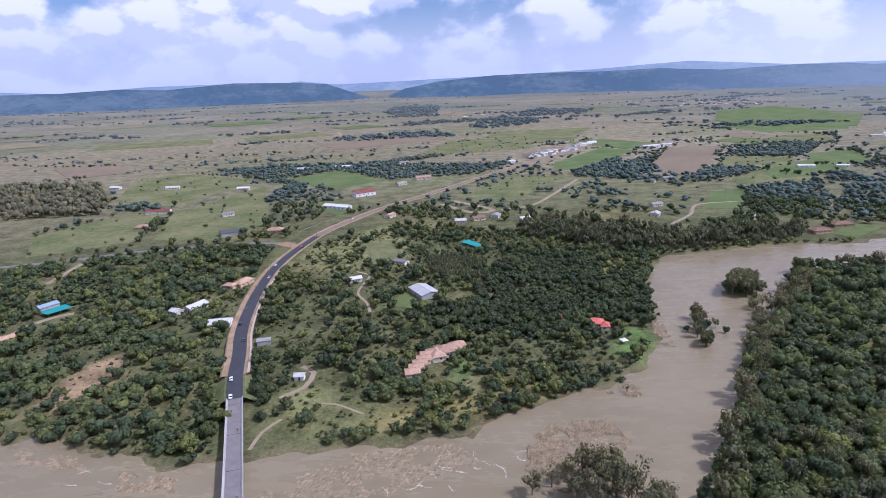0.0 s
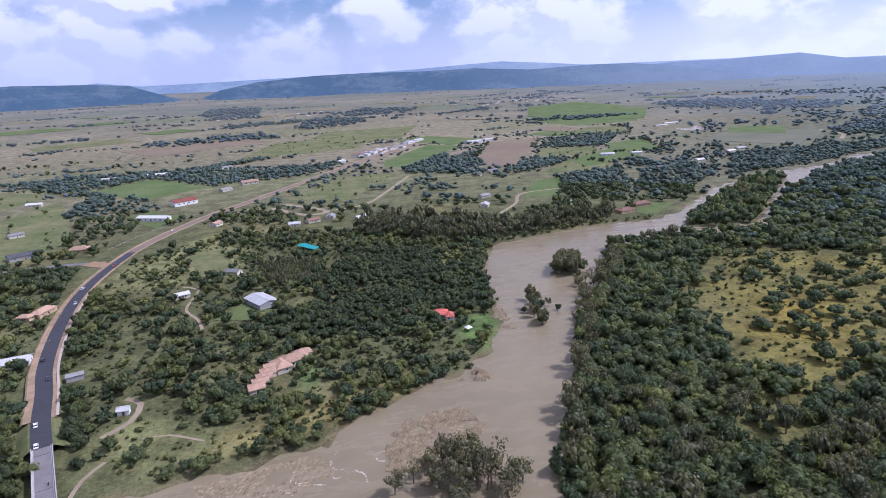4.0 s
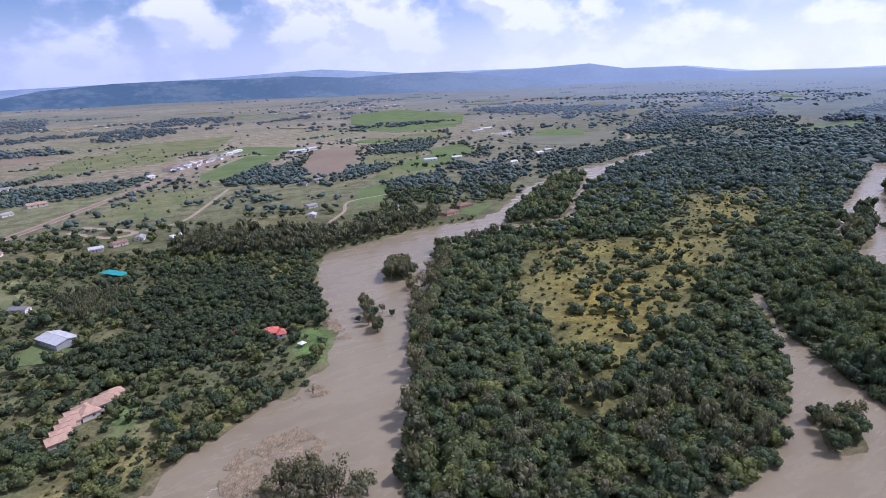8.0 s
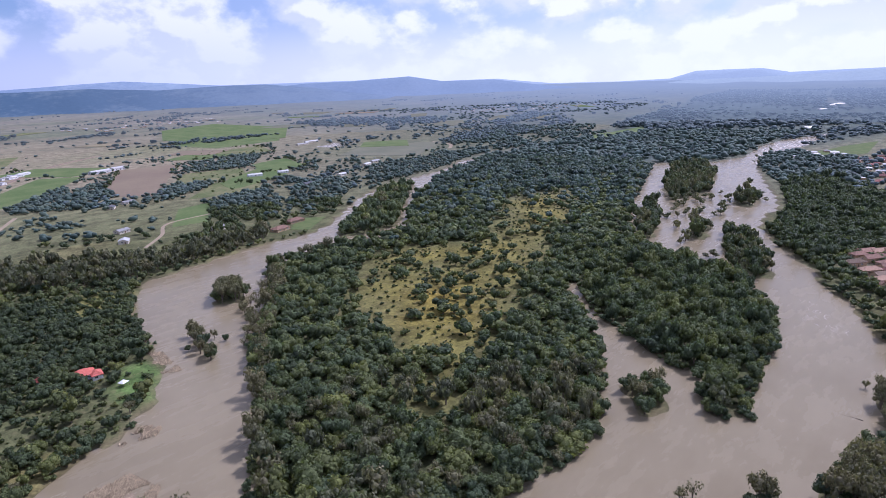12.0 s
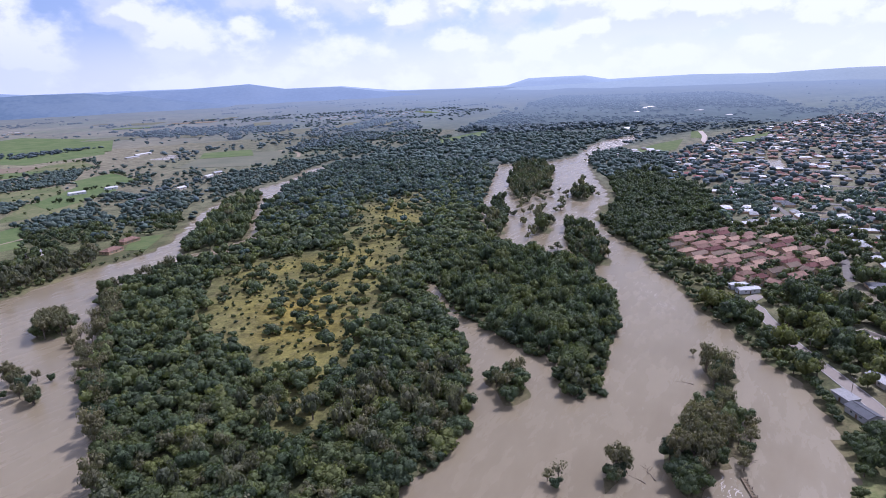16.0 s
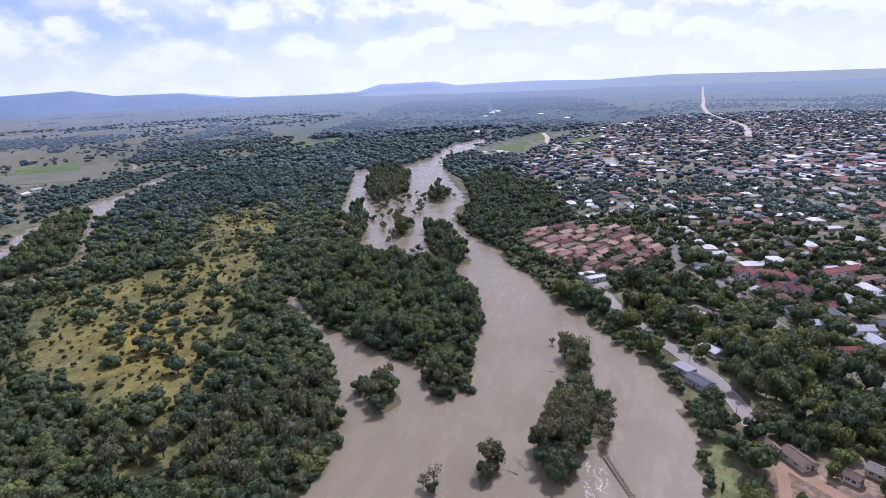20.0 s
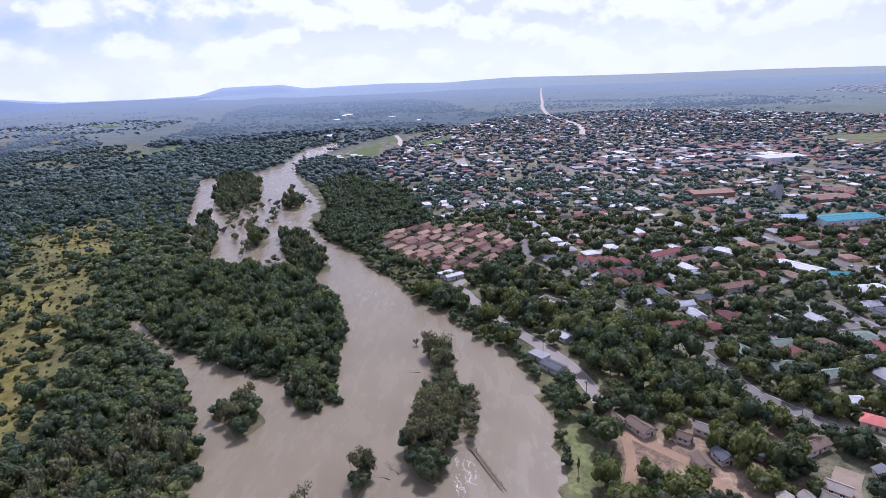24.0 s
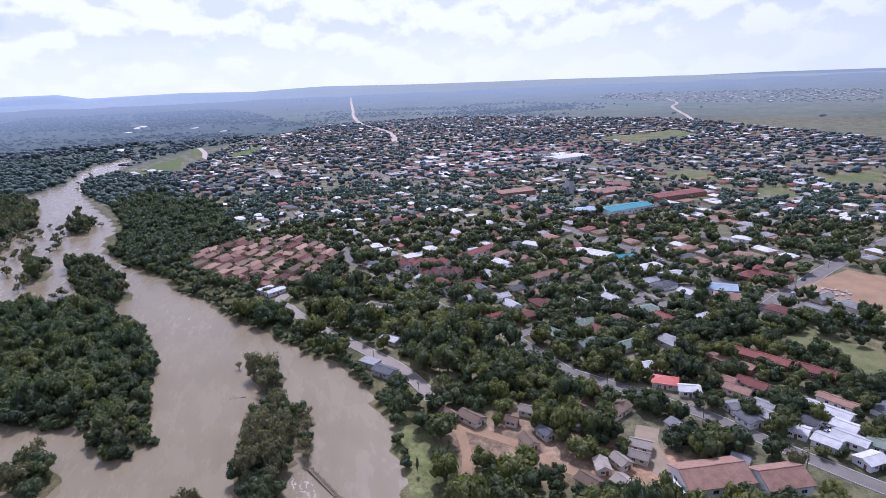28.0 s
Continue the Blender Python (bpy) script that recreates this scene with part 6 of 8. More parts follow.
far_houses("village_houses", "pale farm buildings scattered over the plain", np.concatenate([scatter([(900, 2600), (1500, 2700), (1700, 3100), (900, 3000)], 90, 67), scatter([(-200, 2600), (300, 2500), (400, 2900), (-100, 3000)], 100, 68),
           scatter([(2300, 1700), (3000, 1500), (3100, 2000), (2500, 2100)], 110, 69), scatter([(1150, 260), (1300, 215), (1250, 150), (1100, 190)], 30, 70)]), 0.3, (12, 24), 71, ["white", "silver", "grey"])


# ---- woods and trees ----
def masked(pts, polys, keep, seed):
    """Thin out points inside some outlines."""
    if not len(pts):
        return pts
    g = np.random.default_rng(seed)
    m = np.zeros(len(pts), bool)
    for p in polys:
        m |= inside(p, pts[:, 0], pts[:, 1])
    return pts[~m | (g.random(len(pts)) < keep)]


def split(pts, cut, cx=0.0, cy=0.0):
    d = np.hypot(pts[:, 0] - cx, pts[:, 1] - cy)
    return pts[d < cut], pts[d >= cut]


def edge_line(line, step, seed, spread):
    g = np.random.default_rng(seed)
    p = smooth_line(line, step)[:, :2]
    return p + g.normal(size=p.shape) * spread


def clumped(pts, scale, lo, hi, seed):
    """Thin out points in soft patches. lo, hi: share kept in the barest and the closest patches."""
    x, y = pts[:, 0] / scale, pts[:, 1] / scale
    v = 0.5 + 0.27 * (np.sin(x * 1.3 + 1.9 * np.sin(y * 0.8 + seed)) + np.sin(y * 1.5 - 1.7 * np.sin(x * 0.9 + 2 * seed)))
    return pts[np.random.default_rng(seed).random(len(pts)) < np.clip(lo + (hi - lo) * (v - 0.2) / 0.45, lo, hi)]


# big island
island_pts = scatter(ISLAND, 6.5, 101, dry=-0.8)
open_d = np.max([signed(c, island_pts[:, 0], island_pts[:, 1]) for c in CLEARINGS], axis=0)
open_d = open_d + 9 * np.sin(island_pts[:, 0] * 0.11) * np.sin(island_pts[:, 1] * 0.13)
island_pts = island_pts[np.random.default_rng(1).random(len(island_pts)) < np.clip(0.92 - (open_d + 18) / 30, 0.09, 0.96)]
finger = inside([(250, 58), (480, 58), (525, 222), (400, 228), (330, 168), (288, 100)], island_pts[:, 0], island_pts[:, 1])
f_pts = island_pts[finger & (shore(island_pts[:, 0], island_pts[:, 1]) > 2.0) & (np.random.default_rng(8).random(len(island_pts)) < 0.72)]
woods("island_tall_wood", "tall dark wood on the island's narrow arm", f_pts, "broad", NEAR_CROWNS, (3.4, 6.0), 18, 1.35, tint=(0, 0.55))
island_pts = island_pts[~finger]
a_pts, b_pts = split(island_pts, 285)
b_pts, c_pts = split(b_pts, 560)
ga = np.random.default_rng(5)
pick = ga.random(len(a_pts)) < 0.68
woods("island_woodland", "dense dark green woodland of the river island", a_pts[pick], "broad", NEAR_CROWNS, (3.0, 6.4), 11, 1.0, tint=(0, 0.7))
woods("island_gum_trees", "olive gum trees through the island woodland", a_pts[~pick], "gum", NEAR_CROWNS, (2.8, 5.2), 12, 1.5)
woods("island_woodland", "dense dark green woodland of the river island", b_pts, "broad", MID_CROWNS, (2.8, 6.4), 13, 1.0, tint=(0, 0.6))
c_pts = clumped(c_pts, 34, 0.5, 1.0, 33)
far_c = np.hypot(c_pts[:, 0], c_pts[:, 1]) + ga.normal(size=len(c_pts)) * 90 > 760
woods("island_woodland", "dense dark green woodland of the river island", c_pts[~far_c], "broad", TUFT_CROWNS, (2.6, 7.0), 14, 1.0, False, "broad", tint=(0, 0.5))
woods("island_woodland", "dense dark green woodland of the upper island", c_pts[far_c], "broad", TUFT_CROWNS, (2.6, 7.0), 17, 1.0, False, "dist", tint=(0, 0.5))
bush_pts = scatter(ISLAND, 7.0, 102, dry=-0.5)
in_clear = np.zeros(len(bush_pts), bool)
for cl in CLEARINGS:
    in_clear |= inside(cl, bush_pts[:, 0], bush_pts[:, 1])
woods("island_bushes", "low olive shrubs in the island clearings", bush_pts[in_clear & (ga.random(len(bush_pts)) < 0.8)], "bush", MID_CROWNS, (0.7, 2.3), 15, 0.95, False)
se_pts = scatter([(150, 142), (186, 172), (214, 172), (214, 140), (196, 126), (168, 128)], 4.2, 103, 0.48)
woods("island_bushes", "pale green scrub among the island trees", se_pts, "bush", MID_CROWNS, (1.0, 2.8), 19, 1.0, False, tint=(0.3, 0.9))
woods("island_undergrowth", "low shrubs at the island's edge", bush_pts[~in_clear & (np.hypot(bush_pts[:, 0], bush_pts[:, 1]) < 420) & (ga.random(len(bush_pts)) < 0.6)], "bush", MID_CROWNS, (1.4, 2.8), 16, 0.9, False)

# north bank: bush west of the road, and between road and river
WEST_BUSH = [(-440, 330), (-300, 266), (-200, 243), (-100, 222), (-108, 270), (-125, 330), (-142, 420), (-152, 480), (-175, 545), (-300, 535), (-440, 500)]
EAST_BUSH = [(-95, 268), (-60, 228), (0, 234), (60, 264), (110, 300), (126, 345), (146, 420), (166, 470), (190, 500), (120, 560), (20, 620), (-40, 640), (-100, 600), (-128, 540), (-134, 440), (-120, 330)]
DENSE = [(30, 440), (60, 510), (120, 505), (125, 440), (165, 470), (146, 400), (128, 345), (95, 350), (60, 325), (24, 335), (-12, 350), (-20, 375), (20, 400)]
OPEN_EAST = [[(-130, 540), (-60, 640), (-30, 600), (-30, 500), (-60, 460), (-100, 450), (-130, 480)], [(-92, 268), (-60, 232), (-20, 236), (-30, 264), (-70, 300)], [(-120, 300), (-100, 420), (-80, 420), (-60, 330)]]
w_pts = clear_of(masked(scatter(WEST_BUSH, 6.0, 111, dry=-0.3), [[(-210, 262), (-188, 270), (-178, 300), (-190, 332), (-205, 318)], [(-190, 410), (-150, 420), (-145, 385), (-185, 385)]], 0.15, 2), 1.0)
w_pts = clumped(w_pts, 16, 0.35, 0.95, 1)
wa, wb = split(w_pts, 262)
woods("bank_woodland", "mixed dark bush on the river bank", wa, "broad", NEAR_CROWNS, (1.6, 5.4), 21, 1.05, tint=(0, 0.75))
woods("bank_woodland", "mixed dark bush on the river bank", wb, "broad", MID_CROWNS, (1.7, 5.2), 22, 1.0, tint=(0, 0.75))
e_all = clear_of(scatter(EAST_BUSH, 6.6, 112), 1.0)
in_dense = inside(DENSE, e_all[:, 0], e_all[:, 1])
e_thin = masked(e_all[~in_dense], OPEN_EAST, 0.33, 3)
e_thin = clumped(e_thin, 15, 0.38, 0.95, 2)
ea, eb = split(e_thin, 290)
woods("garden_trees", "scattered trees and bush between road and river", ea, "broad", NEAR_CROWNS, (1.5, 5.0), 23, 1.05, tint=(0, 0.8))
woods("garden_trees", "scattered trees and bush between road and river", eb, "broad", MID_CROWNS, (1.6, 5.0), 24, 1.05, tint=(0, 0.8))
woods("north_forest", "close dark forest above the bend", clear_of(scatter(DENSE, 5.6, 113), 0.5), "broad", MID_CROWNS, (2.6, 4.6), 25, 1.0, tint=(0, 0.3))
woods("north_scrub", "low scrub and tall grass clumps", clear_of(scatter(EAST_BUSH + [(-130, 560)], 4.4, 114, 0.48, keep=0.62), 0.3), "bush", MID_CROWNS, (0.45, 1.9), 26, 0.9, False, tint=(0.2, 1))
woods("north_scrub", "low scrub and tall grass clumps", clear_of(scatter(WEST_BUSH, 5.0, 115, 0.48, keep=0.5), 0.3), "bush", MID_CROWNS, (0.5, 1.9), 27, 0.9, False, tint=(0.2, 1))
woods("poplar_plantation", "close rows of slim grey-green poplars", scatter([(-17, 503), (32, 496), (28, 440), (-6, 440)], 3.6, 116, 0.12), "gum", MID_CROWNS, (1.3, 1.8), 28, 2.6)
GUM_BELT = [(70, 575), (110, 545), (160, 510), (200, 503), (310, 520), (350, 545), (300, 560), (220, 545), (160, 600), (100, 640)]
woods("gum_belt", "tall grey gum trees along the river bend", clear_of(scatter(GUM_BELT, 7.0, 117, dry=0.5), 0.5, False), "gum", MID_CROWNS, (3.4, 6.0), 29, 1.45, tint=(0, 0.5))
woods("gum_plantation", "close grey-green gum plantation on the farmland", scatter([(-690, 760), (-560, 730), (-431, 752), (-470, 850), (-560, 985), (-720, 1010)], 9.0, 118, 0.4), "gum", FAR_CROWNS, (3.0, 5.6), 62, 1.5, False, tint=(0.3, 0.8))
# loose trees on the pastures
past = np.concatenate([scatter(p_, 24, 360 + i, 0.48, keep=0.55) for i, (p_, m_, _) in enumerate(FIELDS[:28]) if m_ is M_OLIVE_FIELD and p_[0][1] > 300])
woods("pasture_trees", "loose shrubs and trees on the pastures", past, "bush", MID_CROWNS, (0.9, 3.6), 72, 1.1, False, "broad", tint=(0, 0.6))
# farmland beyond
FARM = [(-440, 540), (-150, 600), (-100, 700), (0, 850), (120, 1030), (330, 1330), (600, 1380), (900, 1200), (900, 780), (600, 660), (400, 540), (330, 560), (200, 600), (60, 640), (-60, 680), (-500, 900)]
farm_pts = clear_of(scatter(FARM, 12, 121, 0.48), 1.5)
clump = 0.5 + 0.5 * np.sin(farm_pts[:, 0] * 0.031 + 2 * np.sin(farm_pts[:, 1] * 0.017)) * np.sin(farm_pts[:, 1] * 0.027 + 1.5 * np.sin(farm_pts[:, 0] * 0.021))
farm_pts = farm_pts[np.random.default_rng(9).random(len(farm_pts)) < np.clip((clump - 0.42) * 1.7, 0.05, 0.85)]
fn_, ff_ = split(farm_pts, 720)
woods("farm_trees", "scattered trees over the farmland", fn_, "broad", MID_CROWNS, (2.0, 5.4), 31, 1.0, tint=(0, 0.7))
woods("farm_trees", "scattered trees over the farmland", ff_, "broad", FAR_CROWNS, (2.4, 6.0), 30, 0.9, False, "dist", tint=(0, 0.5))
BELTS = [
    ([(210, 960), (300, 1100), (330, 1090), (240, 930)], 9), ([(205, 925), (270, 880), (330, 870), (300, 900), (225, 950)], 9), ([(-140, 700), (-60, 680), (20, 640), (60, 690), (-20, 760), (-110, 740)], 13),
    ([(430, 640), (520, 760), (600, 800), (640, 740), (520, 640), (440, 560)], 10), ([(350, 900), (430, 1000), (450, 940), (390, 830), (340, 840)], 11), ([(330, 620), (360, 700), (440, 760), (470, 700), (400, 620)], 9),
    ([(-200, 640), (-240, 860), (-180, 930), (-130, 800), (-140, 680)], 14), ([(-330, 640), (-345, 690), (-320, 700), (-300, 650)], 8),
    ([(-250, 950), (-420, 1130), (-300, 1180), (0, 1120), (120, 1080), (60, 980), (-60, 960)], 11), ([(590, 1080), (720, 1250), (780, 1230), (640, 1060)], 9), ([(480, 790), (560, 860), (620, 900), (560, 790)], 14),
    ([(600, 680), (760, 850), (1000, 830), (960, 760), (780, 700)], 10), ([(250, 560), (310, 640), (350, 620), (330, 570)], 13), ([(-440, 520), (-300, 560), (-180, 575), (-180, 550), (-300, 525)], 12),
    ([(-230, 560), (-160, 560), (-160, 500), (-220, 520)], 8),
    ([(-260, 1040), (-185, 1095), (-85, 1145), (7, 1245), (0, 1270), (-110, 1185), (-260, 1080)], 9), ([(-240, 790), (-220, 800), (-205, 985), (-240, 985)], 9), ([(0, 1010), (71, 1040), (150, 1110), (130, 1130), (50, 1075), (-5, 1040)], 9),
    ([(406, 915), (563, 1171), (755, 1339), (953, 1461), (857, 1302), (623, 1107), (449, 876)], 13), ([(222, 962), (334, 1071), (456, 1157), (510, 1169), (387, 983), (279, 900)], 10), ([(383, 879), (529, 1081), (643, 1181), (604, 1066), (429, 856)], 11),
    ([(555, 860), (575, 860), (600, 755), (560, 745)], 9), ([(365, 715), (480, 745), (500, 790), (430, 800), (350, 740)], 8),
]
HEDGES = [[(142, 1009), (219, 971)], [(-607, 1366), (-457, 1374), (-350, 1407)], [(-945, 1343), (-796, 1278), (-685, 1275)], [(203, 1417), (290, 1430), (366, 1466)], [(548, 1128), (663, 1158)], [(836, 1493), (897, 1387)],
          [(-379, 1237), (-259, 1276), (-140, 1300)], [(-696, 1061), (-644, 1092)], [(-460, 1110), (-300, 1005), (-200, 880)], [(-448, 646), (-396, 753), (-357, 790)], [(-318, 603), (-338, 740), (-350, 745)], [(-226, 606), (-195, 665)],
          [(366, 1040), (478, 1270)], [(590, 1250), (508, 1114)], [(494, 933), (533, 865), (600, 900)], [(335, 660), (405, 774)], [(600, 960), (700, 960), (760, 1120)], [(640, 1290), (820, 1250)]]
belt_pts = np.concatenate([clear_of(scatter(p, g_, 130 + i), 1.0) for i, (p, g_) in enumerate(BELTS)])
hedge_pts = np.concatenate([edge_line(h, 8.0, 320 + i, 2.2) for i, h in enumerate(HEDGES)])
woods("hedgerows", "uneven hedgerow trees between the fields", clear_of(hedge_pts[np.random.default_rng(4).random(len(hedge_pts)) < 0.75], 0.5, False), "broad", MID_CROWNS, (1.8, 4.2), 63, 1.15, False, tint=(0, 0.4))
bn, bf = split(belt_pts, 800)
woods("shelter_belts", "dark tree belts between the fields", bn, "broad", MID_CROWNS, (3.0, 5.2), 32, 1.1, tint=(0, 0.4))
woods("shelter_belts", "dark tree belts between the fields", bf, "broad", FAR_CROWNS, (2.8, 5.6), 33, 1.0, False, "dist")
rf_pts = clear_of(scatter(RIVER_FOREST, 14.5, 141, dry=0.0), 1.0)
rn, rfar = split(rf_pts, 1700)
rfar = split(rfar, 1960)[0]
rfar = clumped(rfar, 90, 0.05, 0.75, 8)
rhaze = split(clear_of(scatter(RIVER_FOREST, 22, 145), 2), 1960)[1]
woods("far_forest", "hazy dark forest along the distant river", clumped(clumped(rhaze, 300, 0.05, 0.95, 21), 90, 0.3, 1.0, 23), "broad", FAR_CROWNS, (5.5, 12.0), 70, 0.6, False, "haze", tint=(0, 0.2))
rn = clumped(rn, 60, 0.55, 1.0, 9)
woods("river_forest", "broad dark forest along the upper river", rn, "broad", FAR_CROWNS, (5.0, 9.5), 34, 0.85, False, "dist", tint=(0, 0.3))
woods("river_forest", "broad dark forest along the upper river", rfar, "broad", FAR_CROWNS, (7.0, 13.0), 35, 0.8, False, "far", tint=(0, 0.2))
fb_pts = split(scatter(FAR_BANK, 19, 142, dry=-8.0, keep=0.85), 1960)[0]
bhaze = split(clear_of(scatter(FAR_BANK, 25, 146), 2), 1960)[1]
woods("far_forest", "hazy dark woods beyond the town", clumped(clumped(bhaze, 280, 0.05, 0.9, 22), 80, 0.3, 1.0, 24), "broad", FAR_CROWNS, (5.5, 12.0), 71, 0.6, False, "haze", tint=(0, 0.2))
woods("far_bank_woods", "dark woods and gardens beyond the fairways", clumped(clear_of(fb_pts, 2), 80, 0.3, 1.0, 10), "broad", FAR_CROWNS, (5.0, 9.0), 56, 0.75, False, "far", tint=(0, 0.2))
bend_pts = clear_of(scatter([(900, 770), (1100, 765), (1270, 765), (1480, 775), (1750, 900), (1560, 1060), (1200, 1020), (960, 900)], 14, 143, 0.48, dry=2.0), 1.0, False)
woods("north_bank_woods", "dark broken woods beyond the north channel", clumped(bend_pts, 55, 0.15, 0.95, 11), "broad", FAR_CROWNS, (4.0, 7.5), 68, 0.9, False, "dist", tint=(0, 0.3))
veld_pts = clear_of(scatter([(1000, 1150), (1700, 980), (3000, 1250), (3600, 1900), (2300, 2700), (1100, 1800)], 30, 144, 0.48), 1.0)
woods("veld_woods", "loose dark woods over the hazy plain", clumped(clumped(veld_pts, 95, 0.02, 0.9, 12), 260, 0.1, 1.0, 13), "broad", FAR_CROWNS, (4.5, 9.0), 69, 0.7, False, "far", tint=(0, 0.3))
# dry plain: loose trees, and dark patches of wood
plain = []
gp = np.random.default_rng(77)
for k in range(300):
    az_k, r_k = radians(gp.uniform(-44, 72)), 950 + 6500 * gp.random() ** 1.7
    n_k = int(gp.integers(4, 30))
    turn, big_k = gp.uniform(0, math.pi), 1 + max(0, r_k - 2000) / 2500
    sp = gp.normal(size=(n_k, 2)) * np.array([gp.uniform(14, 95), gp.uniform(5, 18)]) * big_k
    c_, s_ = math.cos(turn * 0.25), math.sin(turn * 0.25)
    plain.append(np.column_stack([sp[:, 0] * c_ - sp[:, 1] * s_ + math.sin(az_k) * r_k, sp[:, 0] * s_ + sp[:, 1] * c_ + math.cos(az_k) * r_k]))
az_r, r_r = np.radians(gp.uniform(-45, 150, 260)), 900 + 6500 * gp.random(260) ** 1.3
plain.append(np.column_stack([np.sin(az_r) * r_r, np.cos(az_r) * r_r]))
plain = clear_of(np.concatenate(plain), 2)
plain = plain[shore(plain[:, 0], plain[:, 1]) > 4]
plain = plain[~inside(TOWN, plain[:, 0], plain[:, 1])]
pn, pf = split(plain, 1960)
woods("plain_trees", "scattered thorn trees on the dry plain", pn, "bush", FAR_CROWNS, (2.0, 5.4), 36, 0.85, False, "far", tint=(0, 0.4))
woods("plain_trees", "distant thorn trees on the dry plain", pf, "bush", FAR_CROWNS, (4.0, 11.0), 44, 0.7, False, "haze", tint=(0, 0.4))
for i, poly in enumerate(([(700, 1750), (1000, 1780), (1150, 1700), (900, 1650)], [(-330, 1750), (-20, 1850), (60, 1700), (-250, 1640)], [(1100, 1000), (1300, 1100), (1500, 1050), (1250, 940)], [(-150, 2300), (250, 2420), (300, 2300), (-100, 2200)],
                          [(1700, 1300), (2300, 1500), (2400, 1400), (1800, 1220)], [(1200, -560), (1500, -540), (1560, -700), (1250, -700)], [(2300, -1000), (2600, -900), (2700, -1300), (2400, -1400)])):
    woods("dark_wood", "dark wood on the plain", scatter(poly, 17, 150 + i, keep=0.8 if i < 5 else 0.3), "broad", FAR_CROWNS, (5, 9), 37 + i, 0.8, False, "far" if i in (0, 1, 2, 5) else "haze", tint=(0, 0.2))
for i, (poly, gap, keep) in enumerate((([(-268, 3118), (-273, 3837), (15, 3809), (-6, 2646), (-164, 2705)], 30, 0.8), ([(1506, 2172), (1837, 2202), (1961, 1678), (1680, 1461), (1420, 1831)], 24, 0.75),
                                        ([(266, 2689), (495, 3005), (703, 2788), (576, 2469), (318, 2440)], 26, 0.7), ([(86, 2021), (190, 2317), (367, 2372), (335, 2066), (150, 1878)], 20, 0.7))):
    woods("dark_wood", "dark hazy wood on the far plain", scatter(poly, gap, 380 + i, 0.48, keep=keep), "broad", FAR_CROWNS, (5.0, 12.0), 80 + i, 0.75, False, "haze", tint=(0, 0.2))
woods("dark_wood", "dark wood before the dry plain", clumped(scatter([(1334, 1140), (1600, 1243), (1668, 1041), (1390, 893), (1227, 967)], 14, 384, 0.48), 60, 0.2, 1.0, 51), "broad", FAR_CROWNS, (3.6, 7.5), 85, 0.9, False, "far", tint=(0, 0.3))
# town trees
PARK = [(205, -46), (290, -34), (330, -12), (400, 28), (432, -2), (445, -70), (408, -86), (300, -122), (252, -130), (200, -150), (160, -172), (120, -150), (140, -80), (170, -40)]
SOUTH_BLOCK = [(120, -190), (160, -178), (250, -135), (300, -125), (312, -215), (280, -260), (250, -245), (190, -250), (130, -230)]
TOWN_WOOD = [(520, 86), (560, 112), (640, 145), (720, 140), (800, 165), (880, 190), (960, 150), (860, 70), (760, 45), (660, 35), (616, 30), (575, 70)]
pk = clear_of(scatter(PARK, 7.2, 161, dry=1.0, keep=0.92), 2.4, False)
pk = masked(pk, [[(246, -41), (228, -45), (205, -46), (188, -37), (190, -28), (245, -32)], [(219, -57), (206, -80), (195, -100), (172, -95), (190, -66)]], 0.06, 6)
sb = clear_of(scatter(SOUTH_BLOCK, 6.8, 162, keep=0.88), 0.6)
tw = scatter(TOWN_WOOD, 7.0, 163, dry=0.5)
woods("town_wood", "dense dark wood on the town bank", tw, "broad", MID_CROWNS, (3.6, 6.4), 45, 1.1, tint=(0, 0.2))
cplx_pts = clear_of(scatter(COMPLEX + [(440, -20)], 7.5, 166), -2.2)
ring_pts = clear_of(scatter([(540, 100), (600, 75), (640, 40), (620, -20), (590, -70), (500, -72), (440, -40), (420, 0), (440, 24), (500, 70)], 6.6, 167, 0.48, dry=2.0), -0.5)
ring_pts = ring_pts[~inside(COMPLEX, ring_pts[:, 0], ring_pts[:, 1])]
woods("complex_trees", "dark garden trees round the townhouses", ring_pts, "broad", MID_CROWNS, (1.8, 5.0), 86, 1.1, tint=(0, 0.5))
woods("complex_trees", "small garden trees between the townhouses", cplx_pts, "broad", MID_CROWNS, (1.5, 3.8), 57, 1.1, tint=(0, 0.6))
town_pts = clear_of(scatter(TOWN_NEAR, 7.4, 164, keep=0.97), 0.4)
town_in, town_out = split(town_pts, 500)
town_pts = np.concatenate([clumped(town_in, 42, 0.8, 1.0, 41), clumped(town_out, 42, 0.5, 1.0, 41)])
town_pts = masked(town_pts, [[(560, -300), (700, -250), (880, -250), (840, -480), (640, -640), (540, -470)]], 0.5, 15)
tn, tf_ = split(town_pts, 640)
woods("town_trees", "garden and street trees between the houses", tn, "broad", MID_CROWNS, (2.2, 6.0), 46, 1.1, False, tint=(0, 0.55))
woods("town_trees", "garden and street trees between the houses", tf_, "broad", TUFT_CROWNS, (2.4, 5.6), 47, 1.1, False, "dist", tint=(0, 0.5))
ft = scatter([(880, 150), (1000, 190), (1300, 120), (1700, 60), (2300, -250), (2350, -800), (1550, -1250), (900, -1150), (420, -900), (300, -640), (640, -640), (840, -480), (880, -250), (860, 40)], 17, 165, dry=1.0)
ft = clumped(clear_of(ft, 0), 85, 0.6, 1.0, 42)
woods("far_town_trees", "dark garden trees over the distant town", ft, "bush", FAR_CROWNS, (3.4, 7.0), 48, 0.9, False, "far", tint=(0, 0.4))

